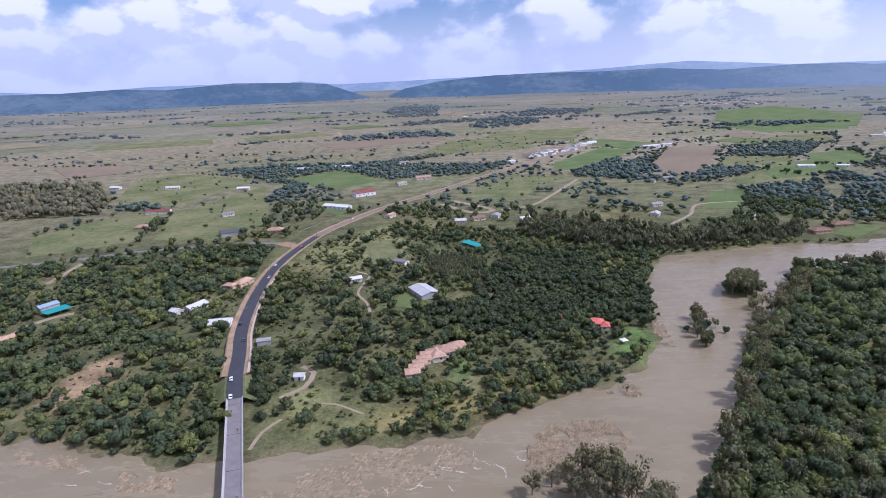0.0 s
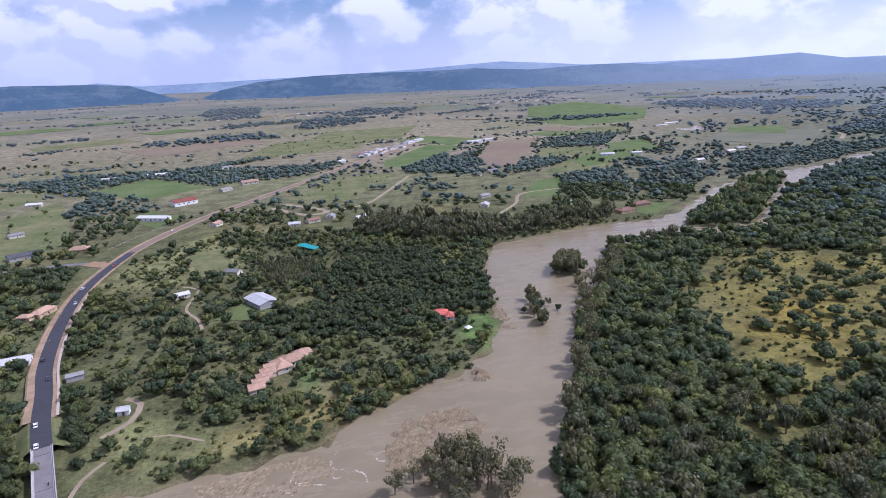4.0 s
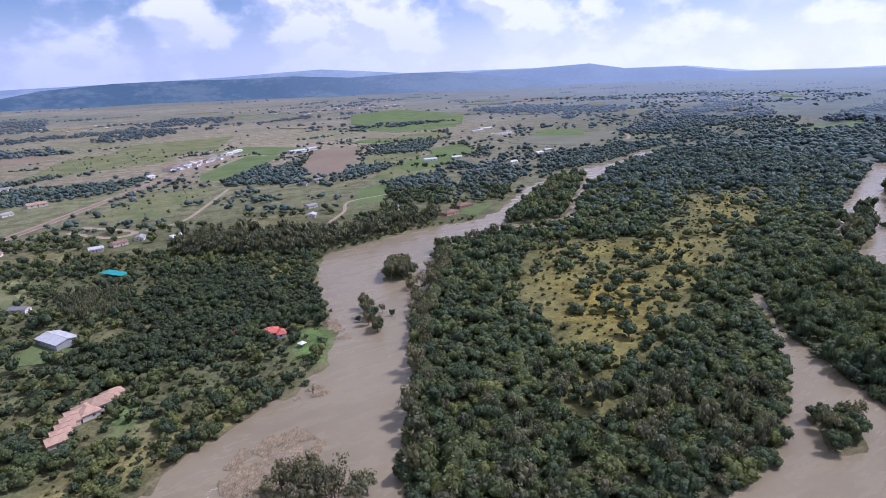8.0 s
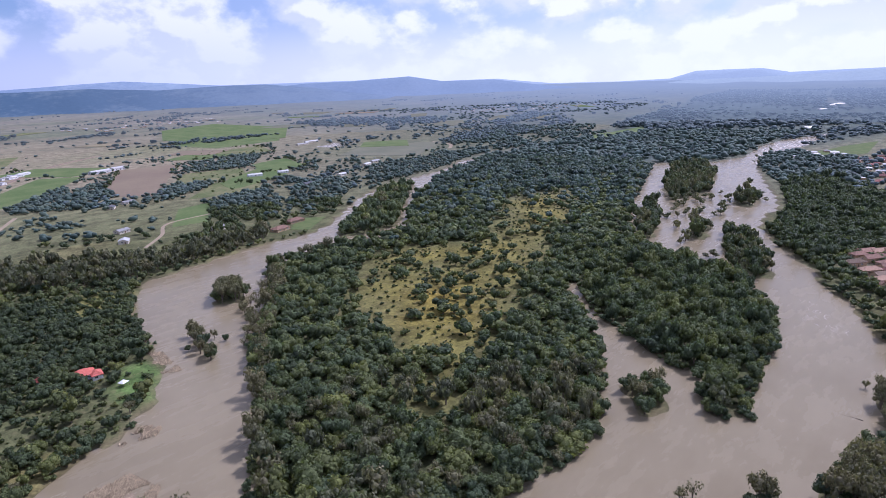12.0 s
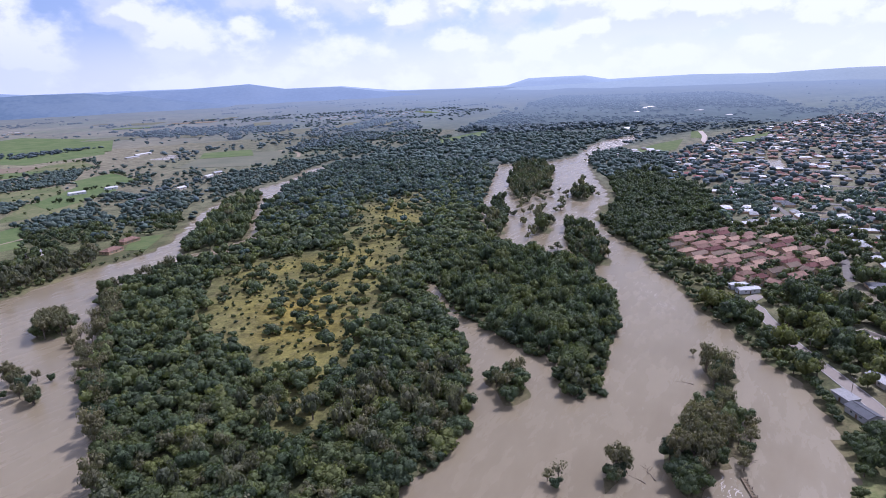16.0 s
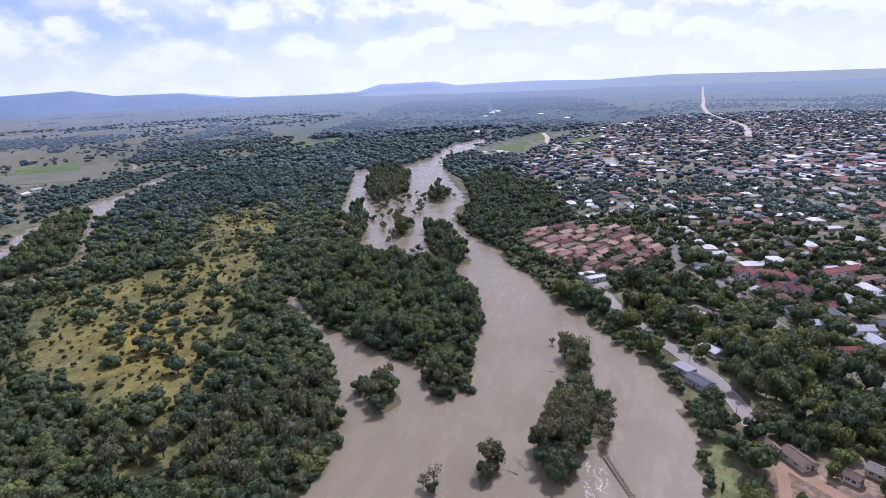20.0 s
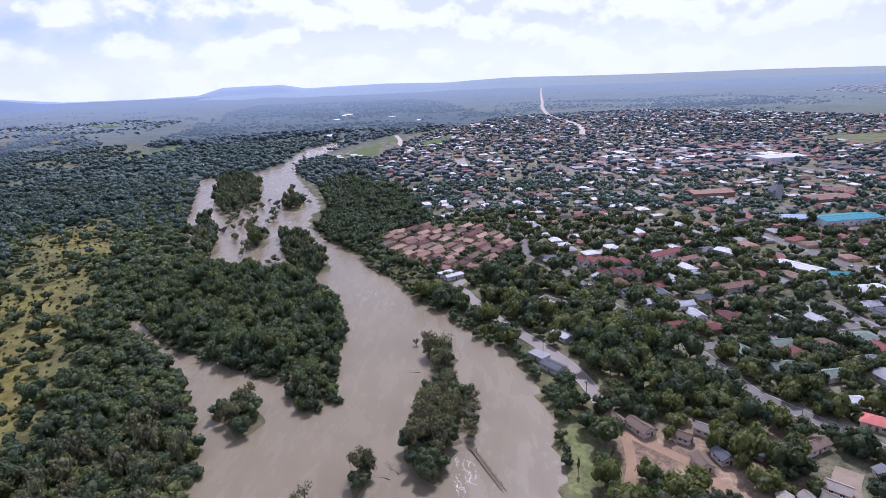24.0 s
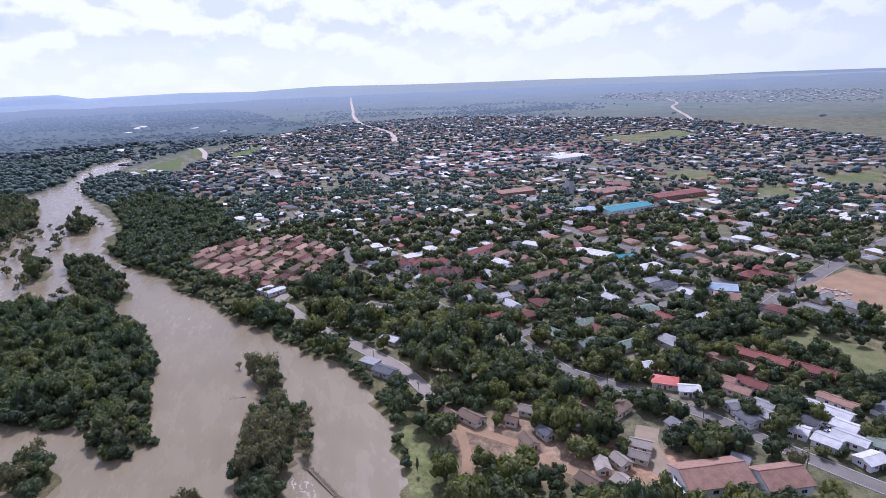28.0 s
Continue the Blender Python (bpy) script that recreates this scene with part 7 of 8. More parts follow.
edge_pts = scatter([(1960, -150), (2700, -50), (3500, -450), (3400, -1500), (2500, -1700), (1900, -900)], 26, 168, 0.48)
woods("town_edge_trees", "hazy loose trees beyond the town's edge", clumped(split(clear_of(edge_pts, 2), 1960)[1], 130, 0.02, 0.75, 52), "bush", FAR_CROWNS, (3.5, 8.0), 87, 0.75, False, "haze", tint=(0, 0.3))
shore_pts = np.concatenate([edge_line(ISLAND_WEST[:12], 4.0, 301, 1.3), edge_line(ISLAND_EAST[6:], 4.0, 302, 1.3), edge_line([(158, 116), (130, 118), (104, 126)], 4, 303, 1.3)])
woods("shore_thicket", "overhanging green thicket at the island's edge", shore_pts[np.hypot(shore_pts[:, 0], shore_pts[:, 1]) < 330], "broad", NEAR_CROWNS, (1.6, 4.2), 58, 0.95, tint=(0, 0.6))
woods("shore_thicket", "overhanging green thicket at the island's edge", shore_pts[np.hypot(shore_pts[:, 0], shore_pts[:, 1]) >= 330], "broad", MID_CROWNS, (1.8, 4.4), 59, 0.95, tint=(0, 0.5))
nb_pts = np.concatenate([edge_line([(-440, 325), (-300, 266), (-202, 243), (-165, 237), (-136, 228), (-108, 220)], 5.0, 304, 2.0), edge_line([(28, 252), (66, 270), (88, 280), (104, 296)], 5.0, 305, 2.0), edge_line([(130, 352), (142, 401), (160, 451), (182, 491), (217, 501), (299, 516), (364, 514)], 6.0, 306, 2.0)])
woods("bank_thicket", "green thicket along the north bank", nb_pts, "broad", MID_CROWNS, (1.6, 4.0), 60, 1.0, tint=(0, 0.6))
far_bank = scatter([(880, 190), (1030, 256), (1160, 282), (1250, 240), (1200, 150), (1000, 105), (900, 110)], 11, 307, dry=-1.0)
woods("far_bank_trees", "dark trees on the far town bank", clear_of(far_bank, 1), "broad", FAR_CROWNS, (4.0, 7.0), 61, 1.0, False, "dist", tint=(0, 0.3))
for k, (x, y, r) in enumerate(((262, 1, 3.6), (254, -1, 3.4), (246, -1, 3.6), (238, 0, 3.0), (231, 1, 3.2), (225, 1, 2.6), (283, 12, 3.0), (275, 9, 3.6), (269, 13, 3.8), (204, 42, 3.6), (199, 43, 3.2), (209, 44, 3.0), (188, 62, 2.6), (190, 66, 2.4), (302, 14, 4.2), (296, 10, 3.6), (321, 27, 2.0), (306, 20, 3.4))):
    plant(("broad", "gum", "gum")[k % 3], x, y, r, 1.2, k % 3, "trees of the river islets", ground_z=0.0 if k < 9 else -0.4)
for k, (x, y, r) in enumerate(((146, 312, 3.2), (150, 318, 3.6), (147, 325, 3.4), (153, 331, 3.8), (151, 339, 3.4), (157, 345, 3.4), (156, 354, 3.0), (144, 334, 2.2), (163, 338, 2.4), (166, 330, 2.0))):
    plant(("gum", "broad")[k % 2], x, y, r, 1.75, k % 3, "trees of the drowned bar", ground_z=-0.6)

# single trees near the river: islets, banks and park
g6 = np.random.default_rng(66)
for i, (poly, gap, kind_set) in enumerate(((ISLETS[0], 5.4, ("gum", "broad", "broad")), (ISLETS[6], 5.4, ("gum", "broad", "bare")), (ISLETS[7], 4.6, ("gum", "broad", "broad")), (ISLETS[8], 5.5, ("gum", "bare")),
                                           (ISLETS[9], 4.8, ("gum", "broad")), (ISLETS[10], 4, ("gum", "bare")), (ISLETS[11], 4.6, ("gum", "broad")), (ISLETS[12], 5.6, ("broad", "gum")),
                                           (ISLETS[13], 3.5, ("bare", "gum")), (ISLETS[14], 6.4, ("gum", "gum", "bare")))):
    pts = scatter(poly, gap, 170 + i, 0.3, dry=0.3)
    for k, (x, y) in enumerate(pts):
        kd = kind_set[int(g6.integers(len(kind_set)))]
        small = 0.45 if i == 8 else 1.0 if i in (4, 5) else 0.8 if i == 3 else 1.15 if i == 2 else 1.25 if i == 7 else 0.9 if i == 6 else 1.0
        plant(kd, float(x), float(y), float(g6.uniform(3.2, 5.0)) * (small if i != 9 else 1.25), 1.25 if kd == "broad" else 1.5, k % 3, "flooded islet trees")
FLOODED = [(163, 300), (178, 302), (200, 335), (226, 362), (240, 400), (226, 410), (205, 380), (190, 350), (172, 330)]
for k, (x, y) in enumerate(scatter(FLOODED, 8.5, 190, 0.45, wet=True)):
    if 0.9 > g6.random():
        plant(("gum", "bare", "gum")[k % 3], float(x), float(y), float(g6.uniform(2.2, 4.0)), 1.5, k % 3, "willows standing in the flood", ground_z=-1.8)
woods("islet_wood", "dark trees of the upper islet", scatter(ISLET_NORTH, 8.5, 196, 0.4), "broad", MID_CROWNS, (3.8, 6.0), 55, 1.3)
for k, (x, y) in enumerate(scatter(ISLET_NORTH, 30, 191, 0.4)):
    plant(("broad", "gum")[k % 2], float(x), float(y), float(g6.uniform(4.2, 6.0)), 1.4, k % 3, "trees of the upper islet")
for k, (x, y) in enumerate(scatter(ISLETS[3], 24, 192, 0.4)):
    plant(("broad", "gum")[k % 2], float(x), float(y), float(g6.uniform(4.0, 6.0)), 1.1, k % 3, "flooded islet trees")
islet_pts = np.concatenate([scatter(p_, 8.0, 193, 0.48, dry=-2) for p_ in (ISLETS[4], ISLETS[1], ISLETS[2], ISLETS[3], ISLETS[5])])
half = np.random.default_rng(31).random(len(islet_pts)) < 0.6
woods("islet_forest", "dark flooded forest upstream", islet_pts[half], "broad", MID_CROWNS, (3.2, 7.0), 51, 1.4, tint=(0, 0.4))
woods("islet_gums", "tall gums in the flooded forest", islet_pts[~half], "gum", MID_CROWNS, (3.0, 5.4), 64, 1.7, tint=(0, 0.5))
bank_strip = np.concatenate([edge_line([(x - dx, y - dy) for x, y in ((398, 33), (432, 46), (462, 66), (515, 88), (556, 115), (620, 146))], 7.0, 330 + dy, 2.4) for dx, dy in ((-2, 5), (-5, 13))])
woods("riverside_trees", "dark trees between the townhouses and the river", clear_of(bank_strip, 0.0), "broad", MID_CROWNS, (2.0, 4.8), 65, 1.1, tint=(0, 0.6))
ramp_pts = np.concatenate([edge_line([(-91 - 2, 268), (-98, 292), (-106, 322)], 5.0, 341, 1.6), edge_line([(-118, 262), (-126, 288)], 5.0, 342, 1.8), edge_line([(-108, 236), (-113, 254)], 4.0, 343, 2.0), edge_line([(-86, 250), (-91, 262)], 5.0, 344, 1.5)])
woods("ramp_trees", "bushy trees against the bridge embankment", ramp_pts, "broad", NEAR_CROWNS, (2.0, 4.4), 66, 1.1, tint=(0, 0.7))
woods("drowned_trees", "half-drowned trees in the rapids upstream", np.concatenate([scatter([(610, 240), (700, 260), (800, 240), (760, 200), (640, 190)], 15, 194, 0.48, wet=True, keep=0.75), scatter([(700, 190), (860, 225), (880, 215), (740, 170)], 14, 195, 0.48, wet=True, keep=0.7), scatter([(900, 235), (1040, 265), (1160, 290), (1300, 300), (1300, 275), (1060, 258), (900, 222)], 17, 198, 0.48, wet=True, keep=0.6), scatter([(480, 165), (560, 215), (610, 235), (620, 215), (540, 170), (500, 150)], 13, 199, 0.48, wet=True, keep=0.5)]),
      "gum", MID_CROWNS, (3.0, 5.0), 52, 1.1)
field_edge = np.concatenate([edge_line([(262, -246), (250, -258), (252, -280)], 6.0, 351, 2.0), edge_line([(250, -290), (225, -297), (196, -300)], 7.0, 352, 2.5)])
woods("field_edge_trees", "large dark trees round the playing field", clear_of(field_edge, 0.0, False), "broad", NEAR_CROWNS, (2.6, 5.6), 67, 1.1, tint=(0, 0.6))
for k, (x, y) in enumerate(pk):
    kd = "broad" if g6.random() < 0.8 else "gum"
    if k % 8:
        continue
    plant(kd, float(x), float(y), float(g6.uniform(2.6, 5.2)), 1.05 if kd == "broad" else 1.35, k % 3, "trees of the riverside park")
woods("park_trees", "tall dark trees of the riverside park", pk[np.arange(len(pk)) % 8 > 0], "broad", NEAR_CROWNS, (2.8, 7.2), 54, 1.2, tint=(0, 0.95))
woods("block_trees", "garden trees of the near streets", sb, "broad", NEAR_CROWNS, (2.4, 5.8), 53, 1.15, tint=(0, 0.95))
bank = smooth_line([(205, -31), (243, -34), (268, -30), (295, -27), (310, -19), (330, -4), (366, 13), (402, 36), (439, 50), (467, 70)], 6.5)
for k, (x, y) in enumerate(bank):
    if k % 5 != 3:
        plant("broad", float(x + g6.uniform(-2, 2)), float(y - 3 + g6.uniform(-2, 1)), float(g6.uniform(1.8, 3.6)), 1.1, k % 3, "bank-side trees of the town")
for x, y, r in ((201, -37, 1.6), (205, -50, 1.5), (199, -51, 1.6), (209, -52, 1.4), (262, -112, 1.3), (300, -150, 1.5), (178, -160, 1.2), (330, -190, 1.3), (215, -175, 1.3), (420, -200, 1.5), (345, -150, 1.4)):
    plant("cypress", x, y, r, 1.0, 0, "cypresses")
for x, y in ((186, -97), (196, -112)):
    plant("palm", x, y, 3.0, 1.0, 0, "palms")
for k, (x, y) in enumerate(edge_line([(262, 426), (272, 441), (292, 440), (318, 441), (340, 440)], 7.0, 353, 2.4)):
    plant(("gum", "broad", "gum")[k % 3], float(x), float(y), float(g6.uniform(3.6, 5.8)), 1.5, k % 3, "tall gums along the island shore", ground_z=-0.4)
west_edge = smooth_line([(118, 214), (133, 238), (150, 262), (170, 298), (190, 322), (212, 348), (236, 376), (256, 410), (268, 432)], 9)
for k, (x, y) in enumerate(west_edge):
    plant(("gum", "gum", "broad", "bare")[k % 4], float(x + g6.uniform(-5, 3)), float(y + g6.uniform(-3, 3)), float(g6.uniform(3.4, 6.2)), 1.55, k % 3, "tall gums along the island shore", ground_z=-0.5)
north_bank_line = smooth_line([(-40, 229), (-5, 234), (28, 250), (60, 267), (88, 279), (104, 295), (117, 330), (134, 360), (146, 402), (162, 450), (184, 491)], 8)
for k, (x, y) in enumerate(north_bank_line):
    if 4 < k and 100 < x < 122 and 300 < y < 340:
        continue
    plant(("broad", "gum", "broad")[k % 3], float(x - 3 + g6.uniform(-3, 2)), float(y + 3 + g6.uniform(-2, 3)), float(g6.uniform(1.6, 3.6)), 1.1, k % 3, "bank-side trees of the north shore")

for k, (x, y, r) in enumerate(((46, 190, 5.5), (54, 187, 6.2), (63, 183, 6.6), (71, 180, 5.8), (77, 184, 4.6), (38, 196, 4.8), (58, 195, 4.4), (30, 192, 4.5), (66, 172, 6.0), (50, 176, 6.0))):
    plant(("gum", "gum", "bare")[k % 3], x, y, r, 1.15, k % 3, "tall gums on the flooded flat")
# driftwood, dead reeds on the drowned flats
def reed_bed(name, poly, gap, seed, tall):
    pts = scatter(poly, gap * 0.55, seed, 0.48, wet=True)
    g = np.random.default_rng(seed)
    patch = np.sin(pts[:, 0] * 0.35 + seed) + np.sin(pts[:, 1] * 0.41 + seed * 2) + np.sin(pts[:, 0] * 0.17 - pts[:, 1] * 0.23)
    pts = pts[patch > -1.0]
    V, F = [], []
    for k, (x, y) in enumerate(pts):
        for j in range(3):
            a, w, h = 0.7 + g.normal() * 0.3, g.uniform(0.15, 0.85), g.uniform(0.12, 0.6) * tall
            dx, dy = math.cos(a) * w, math.sin(a) * w
            ox, oy = g.uniform(-0.6, 0.6, 2)
            b = len(V)
            V += [(x - dx + ox, y - dy + oy, -0.1), (x + dx + ox, y + dy + oy, -0.1), (x + dx * 1.3 + ox - dy * 1.1, y + dy * 1.3 + oy + dx * 1.1, h), (x - dx * 0.3 + ox - dy * 1.1, y - dy * 0.3 + oy + dx * 1.1, h * 0.7)]
            F += [(b, b + 1, b + 2), (b, b + 2, b + 3)]
    return tagged(link_mesh(name, V, F, [M_DEBRIS]), "flattened dead reeds caught in the flood", "reeds", kind="stuff")


reed_bed("dead_reeds", [(30, 206), (34, 226), (48, 240), (72, 240), (76, 222), (62, 204), (46, 200)], 0.95, 201, 1.6)
reed_bed("dead_reeds", [(78, 264), (92, 260), (98, 266), (90, 272)], 0.9, 202, 1.8)
reed_bed("dead_reeds", [(-75, 196), (-40, 222), (5, 226), (10, 212), (-20, 196), (-60, 190)], 2.6, 203, 0.5)
reed_bed("dead_reeds", [(-190, 232), (-160, 226), (-150, 216), (-185, 222)], 1.8, 204, 0.6)
reed_bed("dead_reeds", [(-135, 214), (-110, 208), (-105, 200), (-130, 202)], 1.6, 205, 0.8)
reed_bed("dead_reeds", [(121, 318), (130, 312), (134, 345), (128, 352)], 1.6, 206, 1.4)


def foam_field(name, poly, gap, seed, flow, size):
    """Broken white water: thin raised flakes in bursts, drawn out along the current."""
    heads = scatter(poly, gap * 3.0, seed, 0.48, wet=True, keep=0.7)
    heads = heads[shore(heads[:, 0], heads[:, 1]) < -1.0]
    g = np.random.default_rng(seed)
    V, F = [], []
    for hx, hy in heads:
        n, spread = int(g.integers(14, 34)), size * g.uniform(0.5, 1.6)
        bend = flow + g.normal() * 0.4
        curl = g.uniform(-0.5, 0.5) / spread
        for j in range(n):
            u0 = g.normal() * spread
            v0 = g.normal() * spread * 0.12 + curl * u0 * u0
            x, y = hx + u0 * math.cos(bend) - v0 * math.sin(bend), hy + u0 * math.sin(bend) + v0 * math.cos(bend)
            a = bend + 2 * curl * u0 + g.normal() * 0.3
            L, W = g.uniform(0.08, 0.32) * size, g.uniform(0.04, 0.13) * size
            b = len(V)
            ring = []
            for k in range(7):
                t = k * 2 * math.pi / 7
                rr = g.uniform(0.45, 1.15)
                u, v = math.cos(t) * L * rr, math.sin(t) * W * rr
                ring.append((x + u * math.cos(a) - v * math.sin(a), y + u * math.sin(a) + v * math.cos(a), 0.015))
            V += ring + [(x, y, 0.03 + 0.05 * g.random())]
            F += [(b + k, b + (k + 1) % 7, b + 7) for k in range(7)]
    return tagged(link_mesh(name, V, F, [M_FOAM]), "broken white water on the rapids", "foam", kind="stuff")


foam_field("rapids", [(-25, 205), (20, 222), (38, 232), (30, 212), (0, 196), (-30, 190)], 2.8, 211, 2.4, 1.8)
foam_field("rapids", [(-210, 232), (-170, 226), (-130, 212), (-120, 195), (-180, 205), (-230, 215)], 4.0, 212, 2.9, 1.8)
foam_field("rapids", [(385, 40), (420, 60), (440, 78), (400, 70), (375, 52)], 1.9, 213, 0.6, 1.6)
foam_field("rapids", [(440, 75), (520, 110), (600, 150), (590, 160), (500, 125), (430, 90)], 4.5, 214, 0.5, 1.5)
foam_field("rapids", [(610, 170), (700, 180), (860, 222), (1000, 270), (1000, 300), (840, 250), (640, 220)], 6.0, 215, 0.3, 3.0)
foam_field("rapids", [(1030, 265), (1160, 290), (1346, 320), (1640, 255), (1370, 256)], 3.6, 216, 0.2, 6.0)
foam_field("rapids", [(214, 9), (222, 10), (210, -1), (196, 2), (192, 10)], 0.9, 217, 0.2, 1.5)
foam_field("rapids", [(580, 250), (700, 290), (900, 360), (880, 365), (690, 310), (570, 262)], 9.0, 218, 0.4, 3.0)

# broken footbridge trailing off the islet
wreck = thing("collapsed_footbridge", "broken timber footbridge hung with flood debris", "footbridge", pose(218, 0.5, 0.25, 0, 1.0, -159))
for s in (-0.7, 0.7):
    part("beam", one_box(-2, 26, s - 0.15, s + 0.15, 0.0, 0.4), M_BARK, wreck)
for k in range(17):
    pk_ = part("plank", one_box(-0.45, 0.45, -0.95, 0.95, 0.41, 0.5), M_DEBRIS, wreck)
    pk_.location = (-1.0 + k * 1.55, 0, 0)
for k in range(6):
    part("post", one_box(k * 4.4 - 0.09, k * 4.4 + 0.09, 0.8, 0.98, -0.6, 1.4), M_BARK, wreck)
for i, (x, y, a, L) in enumerate(((206, 30, 30, 9), (203, 33, 60, 7), (209, 33, 10, 6), (288, 24, 80, 8), (60, 240, 20, 4), (230, -1, -20, 6))):
    lg = thing("fallen_branch", "bare grey branch snagged in the river", "branch", pose(x, y, 0.15, 0, 4, a))
    v, f = trunk_shape(5, 0.28, 0.07, L)
    link_mesh("stem", np.column_stack([v[:, 2], v[:, 0], v[:, 1]]), f[:, ::-1], [M_BARK], parent=lg)
    for k in range(4):
        v, f = trunk_shape(4, 0.09, 0.02, L * 0.35)
        v = np.column_stack([v[:, 2] * 0.7 + L * (0.25 + 0.17 * k), v[:, 2] * (0.7 if k % 2 else -0.7) + v[:, 0], v[:, 1] + v[:, 2] * 0.35])
        link_mesh("twig", v, f, [M_BARK], parent=lg)

# pale slabs and rubble on the bare plot
def rubble(name, poly, gap, seed, size, label):
    g = np.random.default_rng(seed)
    V, F = [], []
    for x, y in scatter(poly, gap, seed, 0.48, keep=0.6):
        a, L, W, h = g.uniform(0, 3.1), g.uniform(*size), g.uniform(*size) * 0.5, g.uniform(0.2, 0.7)
        c, s_ = math.cos(a), math.sin(a)
        b = len(V)
        for zz in (LAND_Z + 0.1, LAND_Z + 0.35 + h):
            for u, v in ((-1, -1), (1, -1), (1, 1), (-1, 1)):
                V.append((x + u * L * c - v * W * s_, y + u * L * s_ + v * W * c, zz))
        F += [(b + 4, b + 5, b + 6, b + 7)] + [(b + i, b + (i + 1) % 4, b + 4 + (i + 1) % 4, b + 4 + i) for i in range(4)]
    return tagged(link_mesh(name, V, F, [M_CONCRETE]), label, "rubble", kind="stuff")


rubble("builders_rubble", [(292, -318), (296, -330), (280, -345), (262, -326), (270, -318)], 3.0, 401, (0.5, 1.9), "pale slabs and heaps of builders' rubble")

# ---- vehicles ----
CAR_PAINT = {c: surface("car_paint_" + c, a, a, 1, 5, 0.3, 0.6, 0.0) for c, a in (("white", (0.72, 0.72, 0.72)), ("silver", (0.42, 0.43, 0.45)), ("red", (0.35, 0.03, 0.025)), ("dark", (0.03, 0.032, 0.038)))}
M_TYRE = surface("tyre_rubber", (0.02, 0.02, 0.02), (0.03, 0.03, 0.03), 1, 5, 0.9, 0.2, 0.0)
M_LAMP = surface("lamp_glass", (0.7, 0.7, 0.66), (0.6, 0.6, 0.56), 1, 5, 0.15, 0.7, 0.0)
CARS = {}


def car(x, y, z, turn, paint):
    m = pose(x, y, z, 0, 0, turn)
    if paint in CARS:
        return copy_thing(CARS[paint], m)
    root = thing("car", "%s car on the road" % paint, "car", m, "cars")
    CARS[paint] = root
    prof = [(-2.1, 0.35), (-2.15, 0.75), (-1.9, 0.95), (1.0, 0.98), (2.0, 0.8), (2.15, 0.5), (2.1, 0.35)]
    bm = bmesh.new()
    a = [bm.verts.new((px, -0.85, pz)) for px, pz in prof]
    b = [bm.verts.new((px, 0.85, pz)) for px, pz in prof]
    bm.faces.new(a), bm.faces.new(b[::-1])
    for i in range(len(prof)):
        j = (i + 1) % len(prof)
        bm.faces.new((a[j], a[i], b[i], b[j]))
    part("body", bm, CAR_PAINT[paint], root)
    for nm, (s, zt), mt in (("cabin", (0.86, 1.40), M_GLASS), ("car_roof", (0.80, 1.46), CAR_PAINT[paint])):
        bm = bmesh.new()
        lo = [(-1.75, -0.8, 0.95), (0.95, -0.8, 0.95), (0.95, 0.8, 0.95), (-1.75, 0.8, 0.95)] if nm == "cabin" else [(-1.4, -0.66, 1.40), (0.35, -0.66, 1.40), (0.35, 0.66, 1.40), (-1.4, 0.66, 1.40)]
        hi = [(-1.4, -0.66, zt), (0.35, -0.66, zt), (0.35, 0.66, zt), (-1.4, 0.66, zt)]
        p, q = [bm.verts.new(c) for c in lo], [bm.verts.new(c) for c in hi]
        bm.faces.new(q)
        bm.faces.new(p[::-1])
        for i in range(4):
            j = (i + 1) % 4
            bm.faces.new((p[i], p[j], q[j], q[i]))
        part(nm, bm, mt, root)
    for wx in (-1.35, 1.35):
        for wy in (-0.8, 0.8):
            bm = bmesh.new()
            bmesh.ops.create_cone(bm, segments=12, radius1=0.33, radius2=0.33, depth=0.22, cap_ends=True, matrix=Matrix.Translation((wx, wy, 0.33)) @ Matrix.Rotation(radians(90), 4, "X"))
            part("wheel", bm, M_TYRE, root)
    for wy in (-0.6, 0.6):
        part("headlight", one_box(2.02, 2.17, wy - 0.2, wy + 0.2, 0.58, 0.74), M_LAMP, root)
    return root


main_line = smooth_line(MAIN_ROAD, 4.0)
for s_m, off, paint, back in ((2, -1.9, "white", 0), (22, -1.9, "white", 0), (75, 1.9, "dark", 180), (105, -1.9, "dark", 0), (205, 1.9, "silver", 180), (240, -1.9, "white", 0), (300, 1.9, "red", 180), (420, -1.9, "white", 0)):
    p0, p1 = along(main_line, s_m), along(main_line, s_m + 2)
    yaw = math.degrees(math.atan2(p1[1] - p0[1], p1[0] - p0[0]))
    nrm = np.array([p1[1] - p0[1], p0[0] - p1[0]])
    nrm = nrm / np.linalg.norm(nrm)
    car(p0[0] + nrm[0] * off, p0[1] + nrm[1] * off, p0[2] + 0.02, yaw + back, paint)
for x, y, a, paint in ((282, -302, -70, "white"), (286, -306, -70, "dark"), (290, -310, -70, "silver"), (296, -290, 5, "white"), (345, -287, 5, "red"), (385, -283, 5, "white"), (166, -196, 20, "white"), (169, -198, 20, "silver"),
                       (402, -91, 15, "dark"), (205, -154, 30, "white"), (308, -339, -70, "dark"), (195, -79, 40, "red"), (350, -98, 15, "white"), (420, -282, 5, "silver")):
    car(x, y, LAND_Z + 0.15, a, paint)


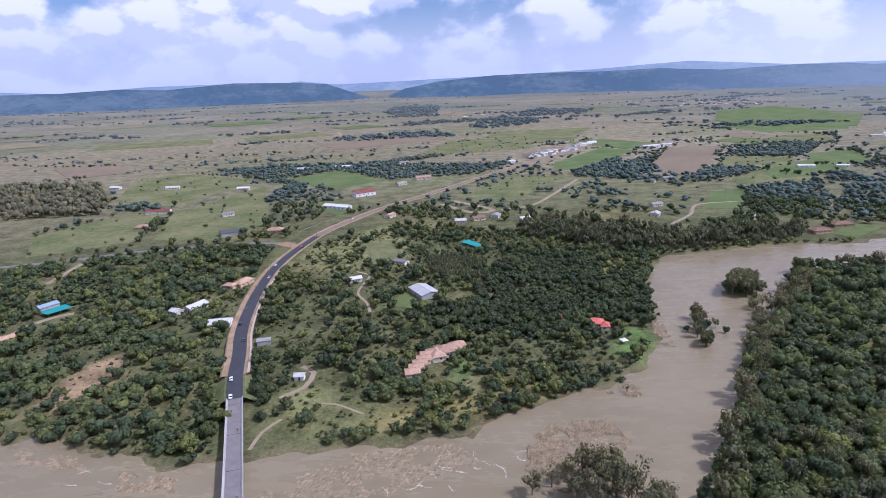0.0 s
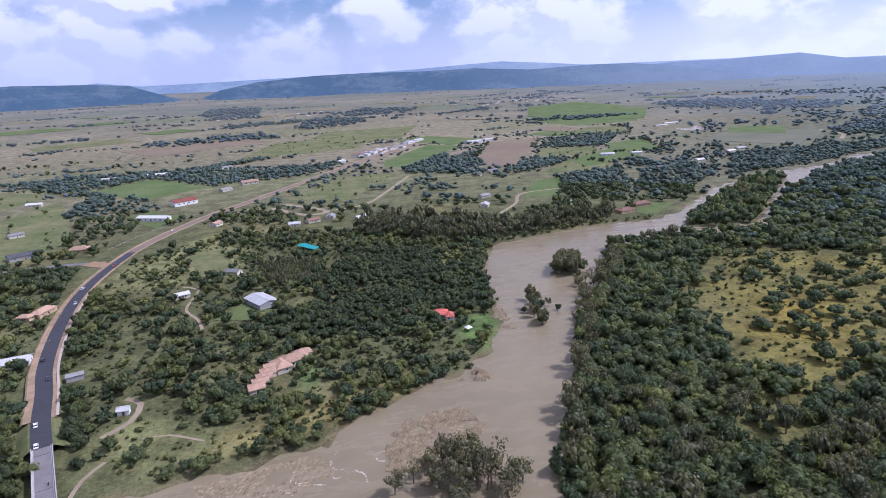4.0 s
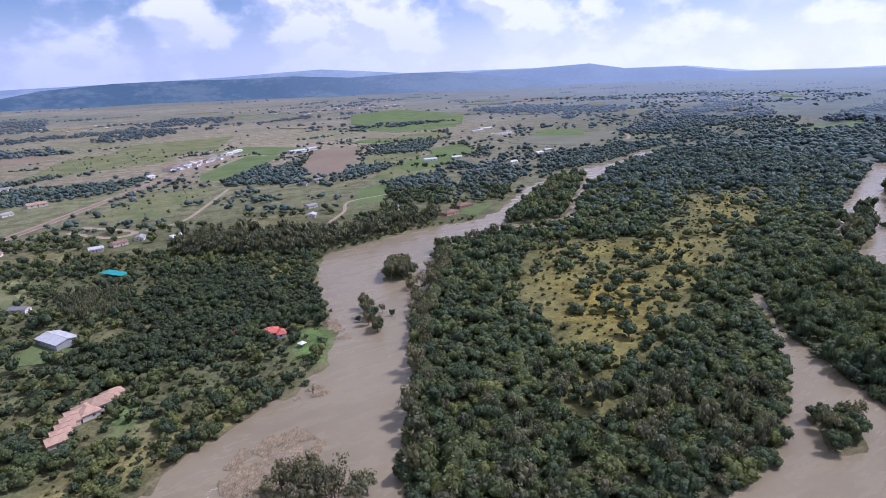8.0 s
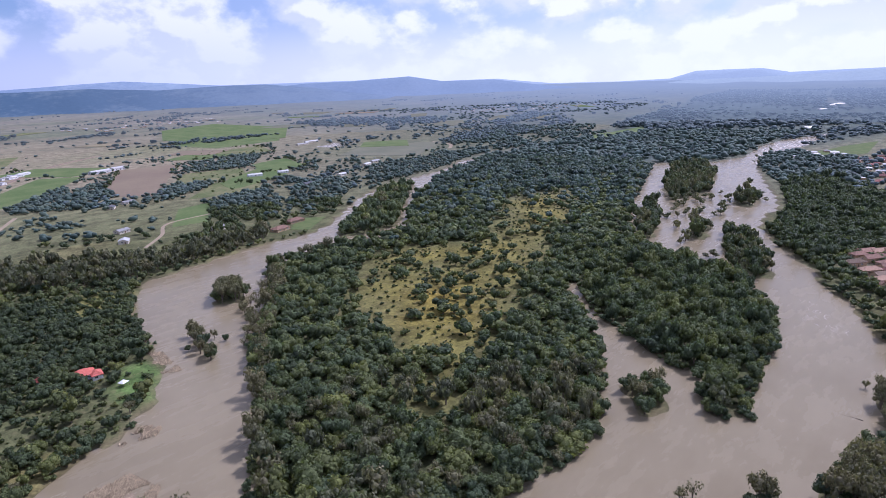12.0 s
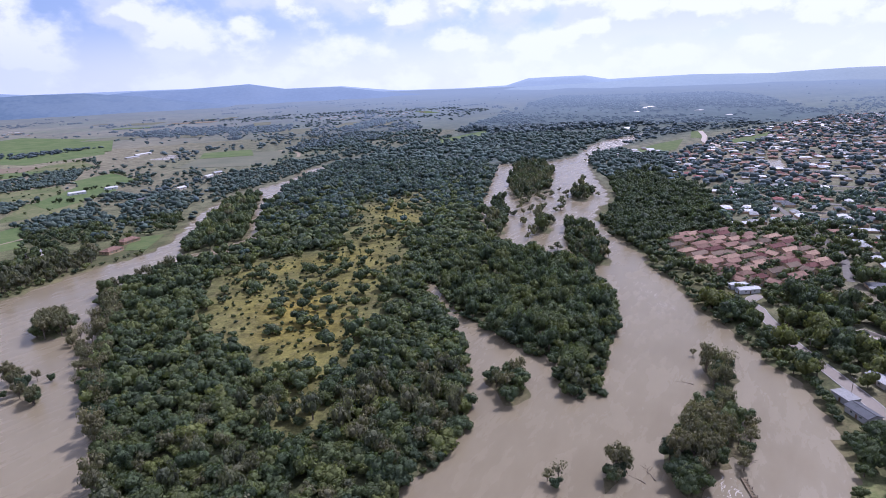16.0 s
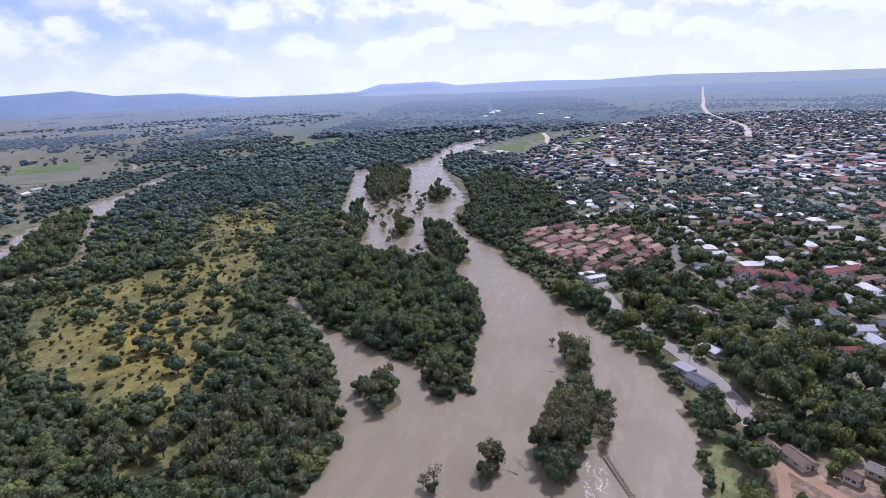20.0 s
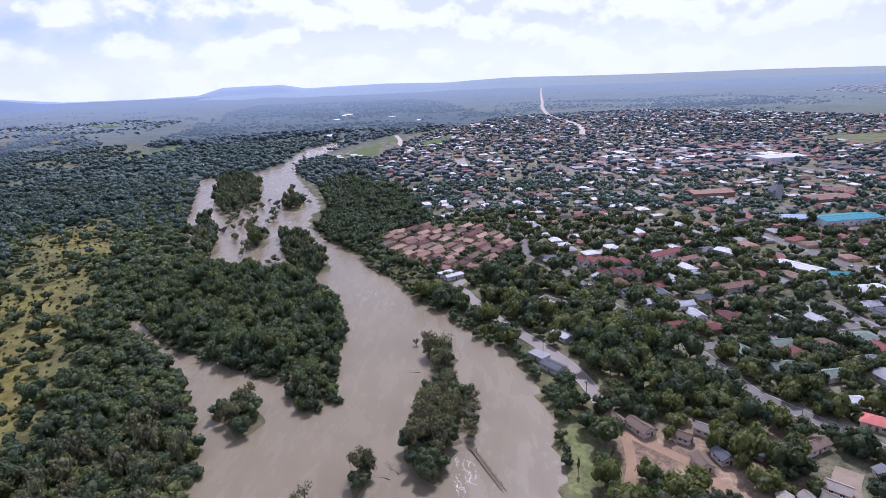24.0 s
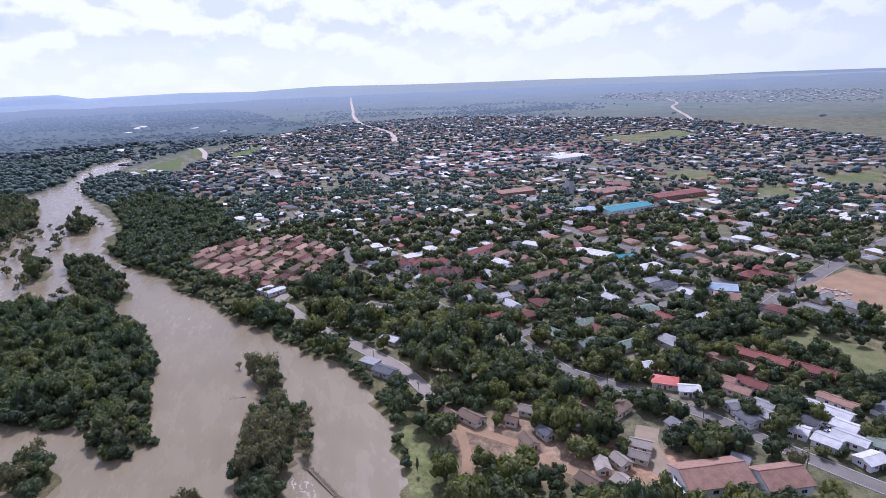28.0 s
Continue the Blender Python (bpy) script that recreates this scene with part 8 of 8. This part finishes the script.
def bike(s_m, off):
    q = (B1 - B0).normalized()
    root = thing("motorcycle", "small dark motorcycle on the bridge", "motorcycle", pose(B0.x + q.x * s_m + q.y * off, B0.y + q.y * s_m - q.x * off, 4.57, 0, 0, b_yaw), "motorcycles on the bridge")
    for wx in (-0.65, 0.65):
        bm = bmesh.new()
        bmesh.ops.create_cone(bm, segments=12, radius1=0.32, radius2=0.32, depth=0.12, cap_ends=True, matrix=Matrix.Translation((wx, 0, 0.32)) @ Matrix.Rotation(radians(90), 4, "X"))
        part("wheel", bm, M_TYRE, root)
    part("frame", one_box(-0.6, 0.6, -0.09, 0.09, 0.35, 0.7), CAR_PAINT["dark"], root)
    part("seat", one_box(-0.75, 0.1, -0.14, 0.14, 0.7, 0.85), M_TYRE, root)
    part("handlebar", one_box(0.45, 0.55, -0.35, 0.35, 0.95, 1.02), CAR_PAINT["silver"], root)


bike(b_len - 30, 1.6)
bike(b_len - 78, 1.7)

# fences and poles
def fence(pts, gap, label):
    line = smooth_line(pts, gap)
    root = thing("fence", label, "fence", pose(0, 0, LAND_Z))
    for p in line:
        part("post", one_box(p[0] - 0.1, p[0] + 0.1, p[1] - 0.1, p[1] + 0.1, -0.2, 1.4), M_CONCRETE, root)
    for h in (0.5, 1.1):
        v, f = [], []
        for p in line:
            v += [(p[0], p[1], h), (p[0], p[1], h + 0.09)]
        for i in range(len(line) - 1):
            f.append((2 * i, 2 * i + 2, 2 * i + 3, 2 * i + 1))
        link_mesh("rail", v, f, [M_CONCRETE], parent=root)


fence([(-152, 620), (-128, 672), (-96, 734), (-70, 775)], 5, "pale post and rail fence beside the road")
fence([(-77, 575), (-66, 529), (-62, 500)], 5, "pale post and rail paddock fence")
fence([(-46, 577), (-32, 516)], 5, "pale post and rail paddock fence")
pole0 = thing("power_pole", "tall timber power pole beside the street", "power pole", pose(300, -112, LAND_Z))
v, f = trunk_shape(8, 0.16, 0.1, 9.5)
link_mesh("mast", v - np.array([0, 0, 0.3]), f, [M_BARK], parent=pole0)
part("crossarm", one_box(-1.1, 1.1, -0.07, 0.07, 8.6, 8.8), M_BARK, pole0)
for k in (-0.9, 0, 0.9):
    part("insulator", one_box(k - 0.06, k + 0.06, -0.06, 0.06, 8.8, 9.05), M_PAINT, pole0)
for x, y in ((262, -123), (226, -140), (188, -161), (340, -103), (380, -90), (296, -284), (350, -280), (400, -276), (295, -325), (318, -380), (150, -174), (-134, 370), (-140, 415), (-147, 470), (-142, 530), (-128, 580), (250, -57), (300, -46), (340, -32)):
    copy_thing(pole0, pose(x + 2, y + 5, LAND_Z, 0, 0, (x * 7) % 90))
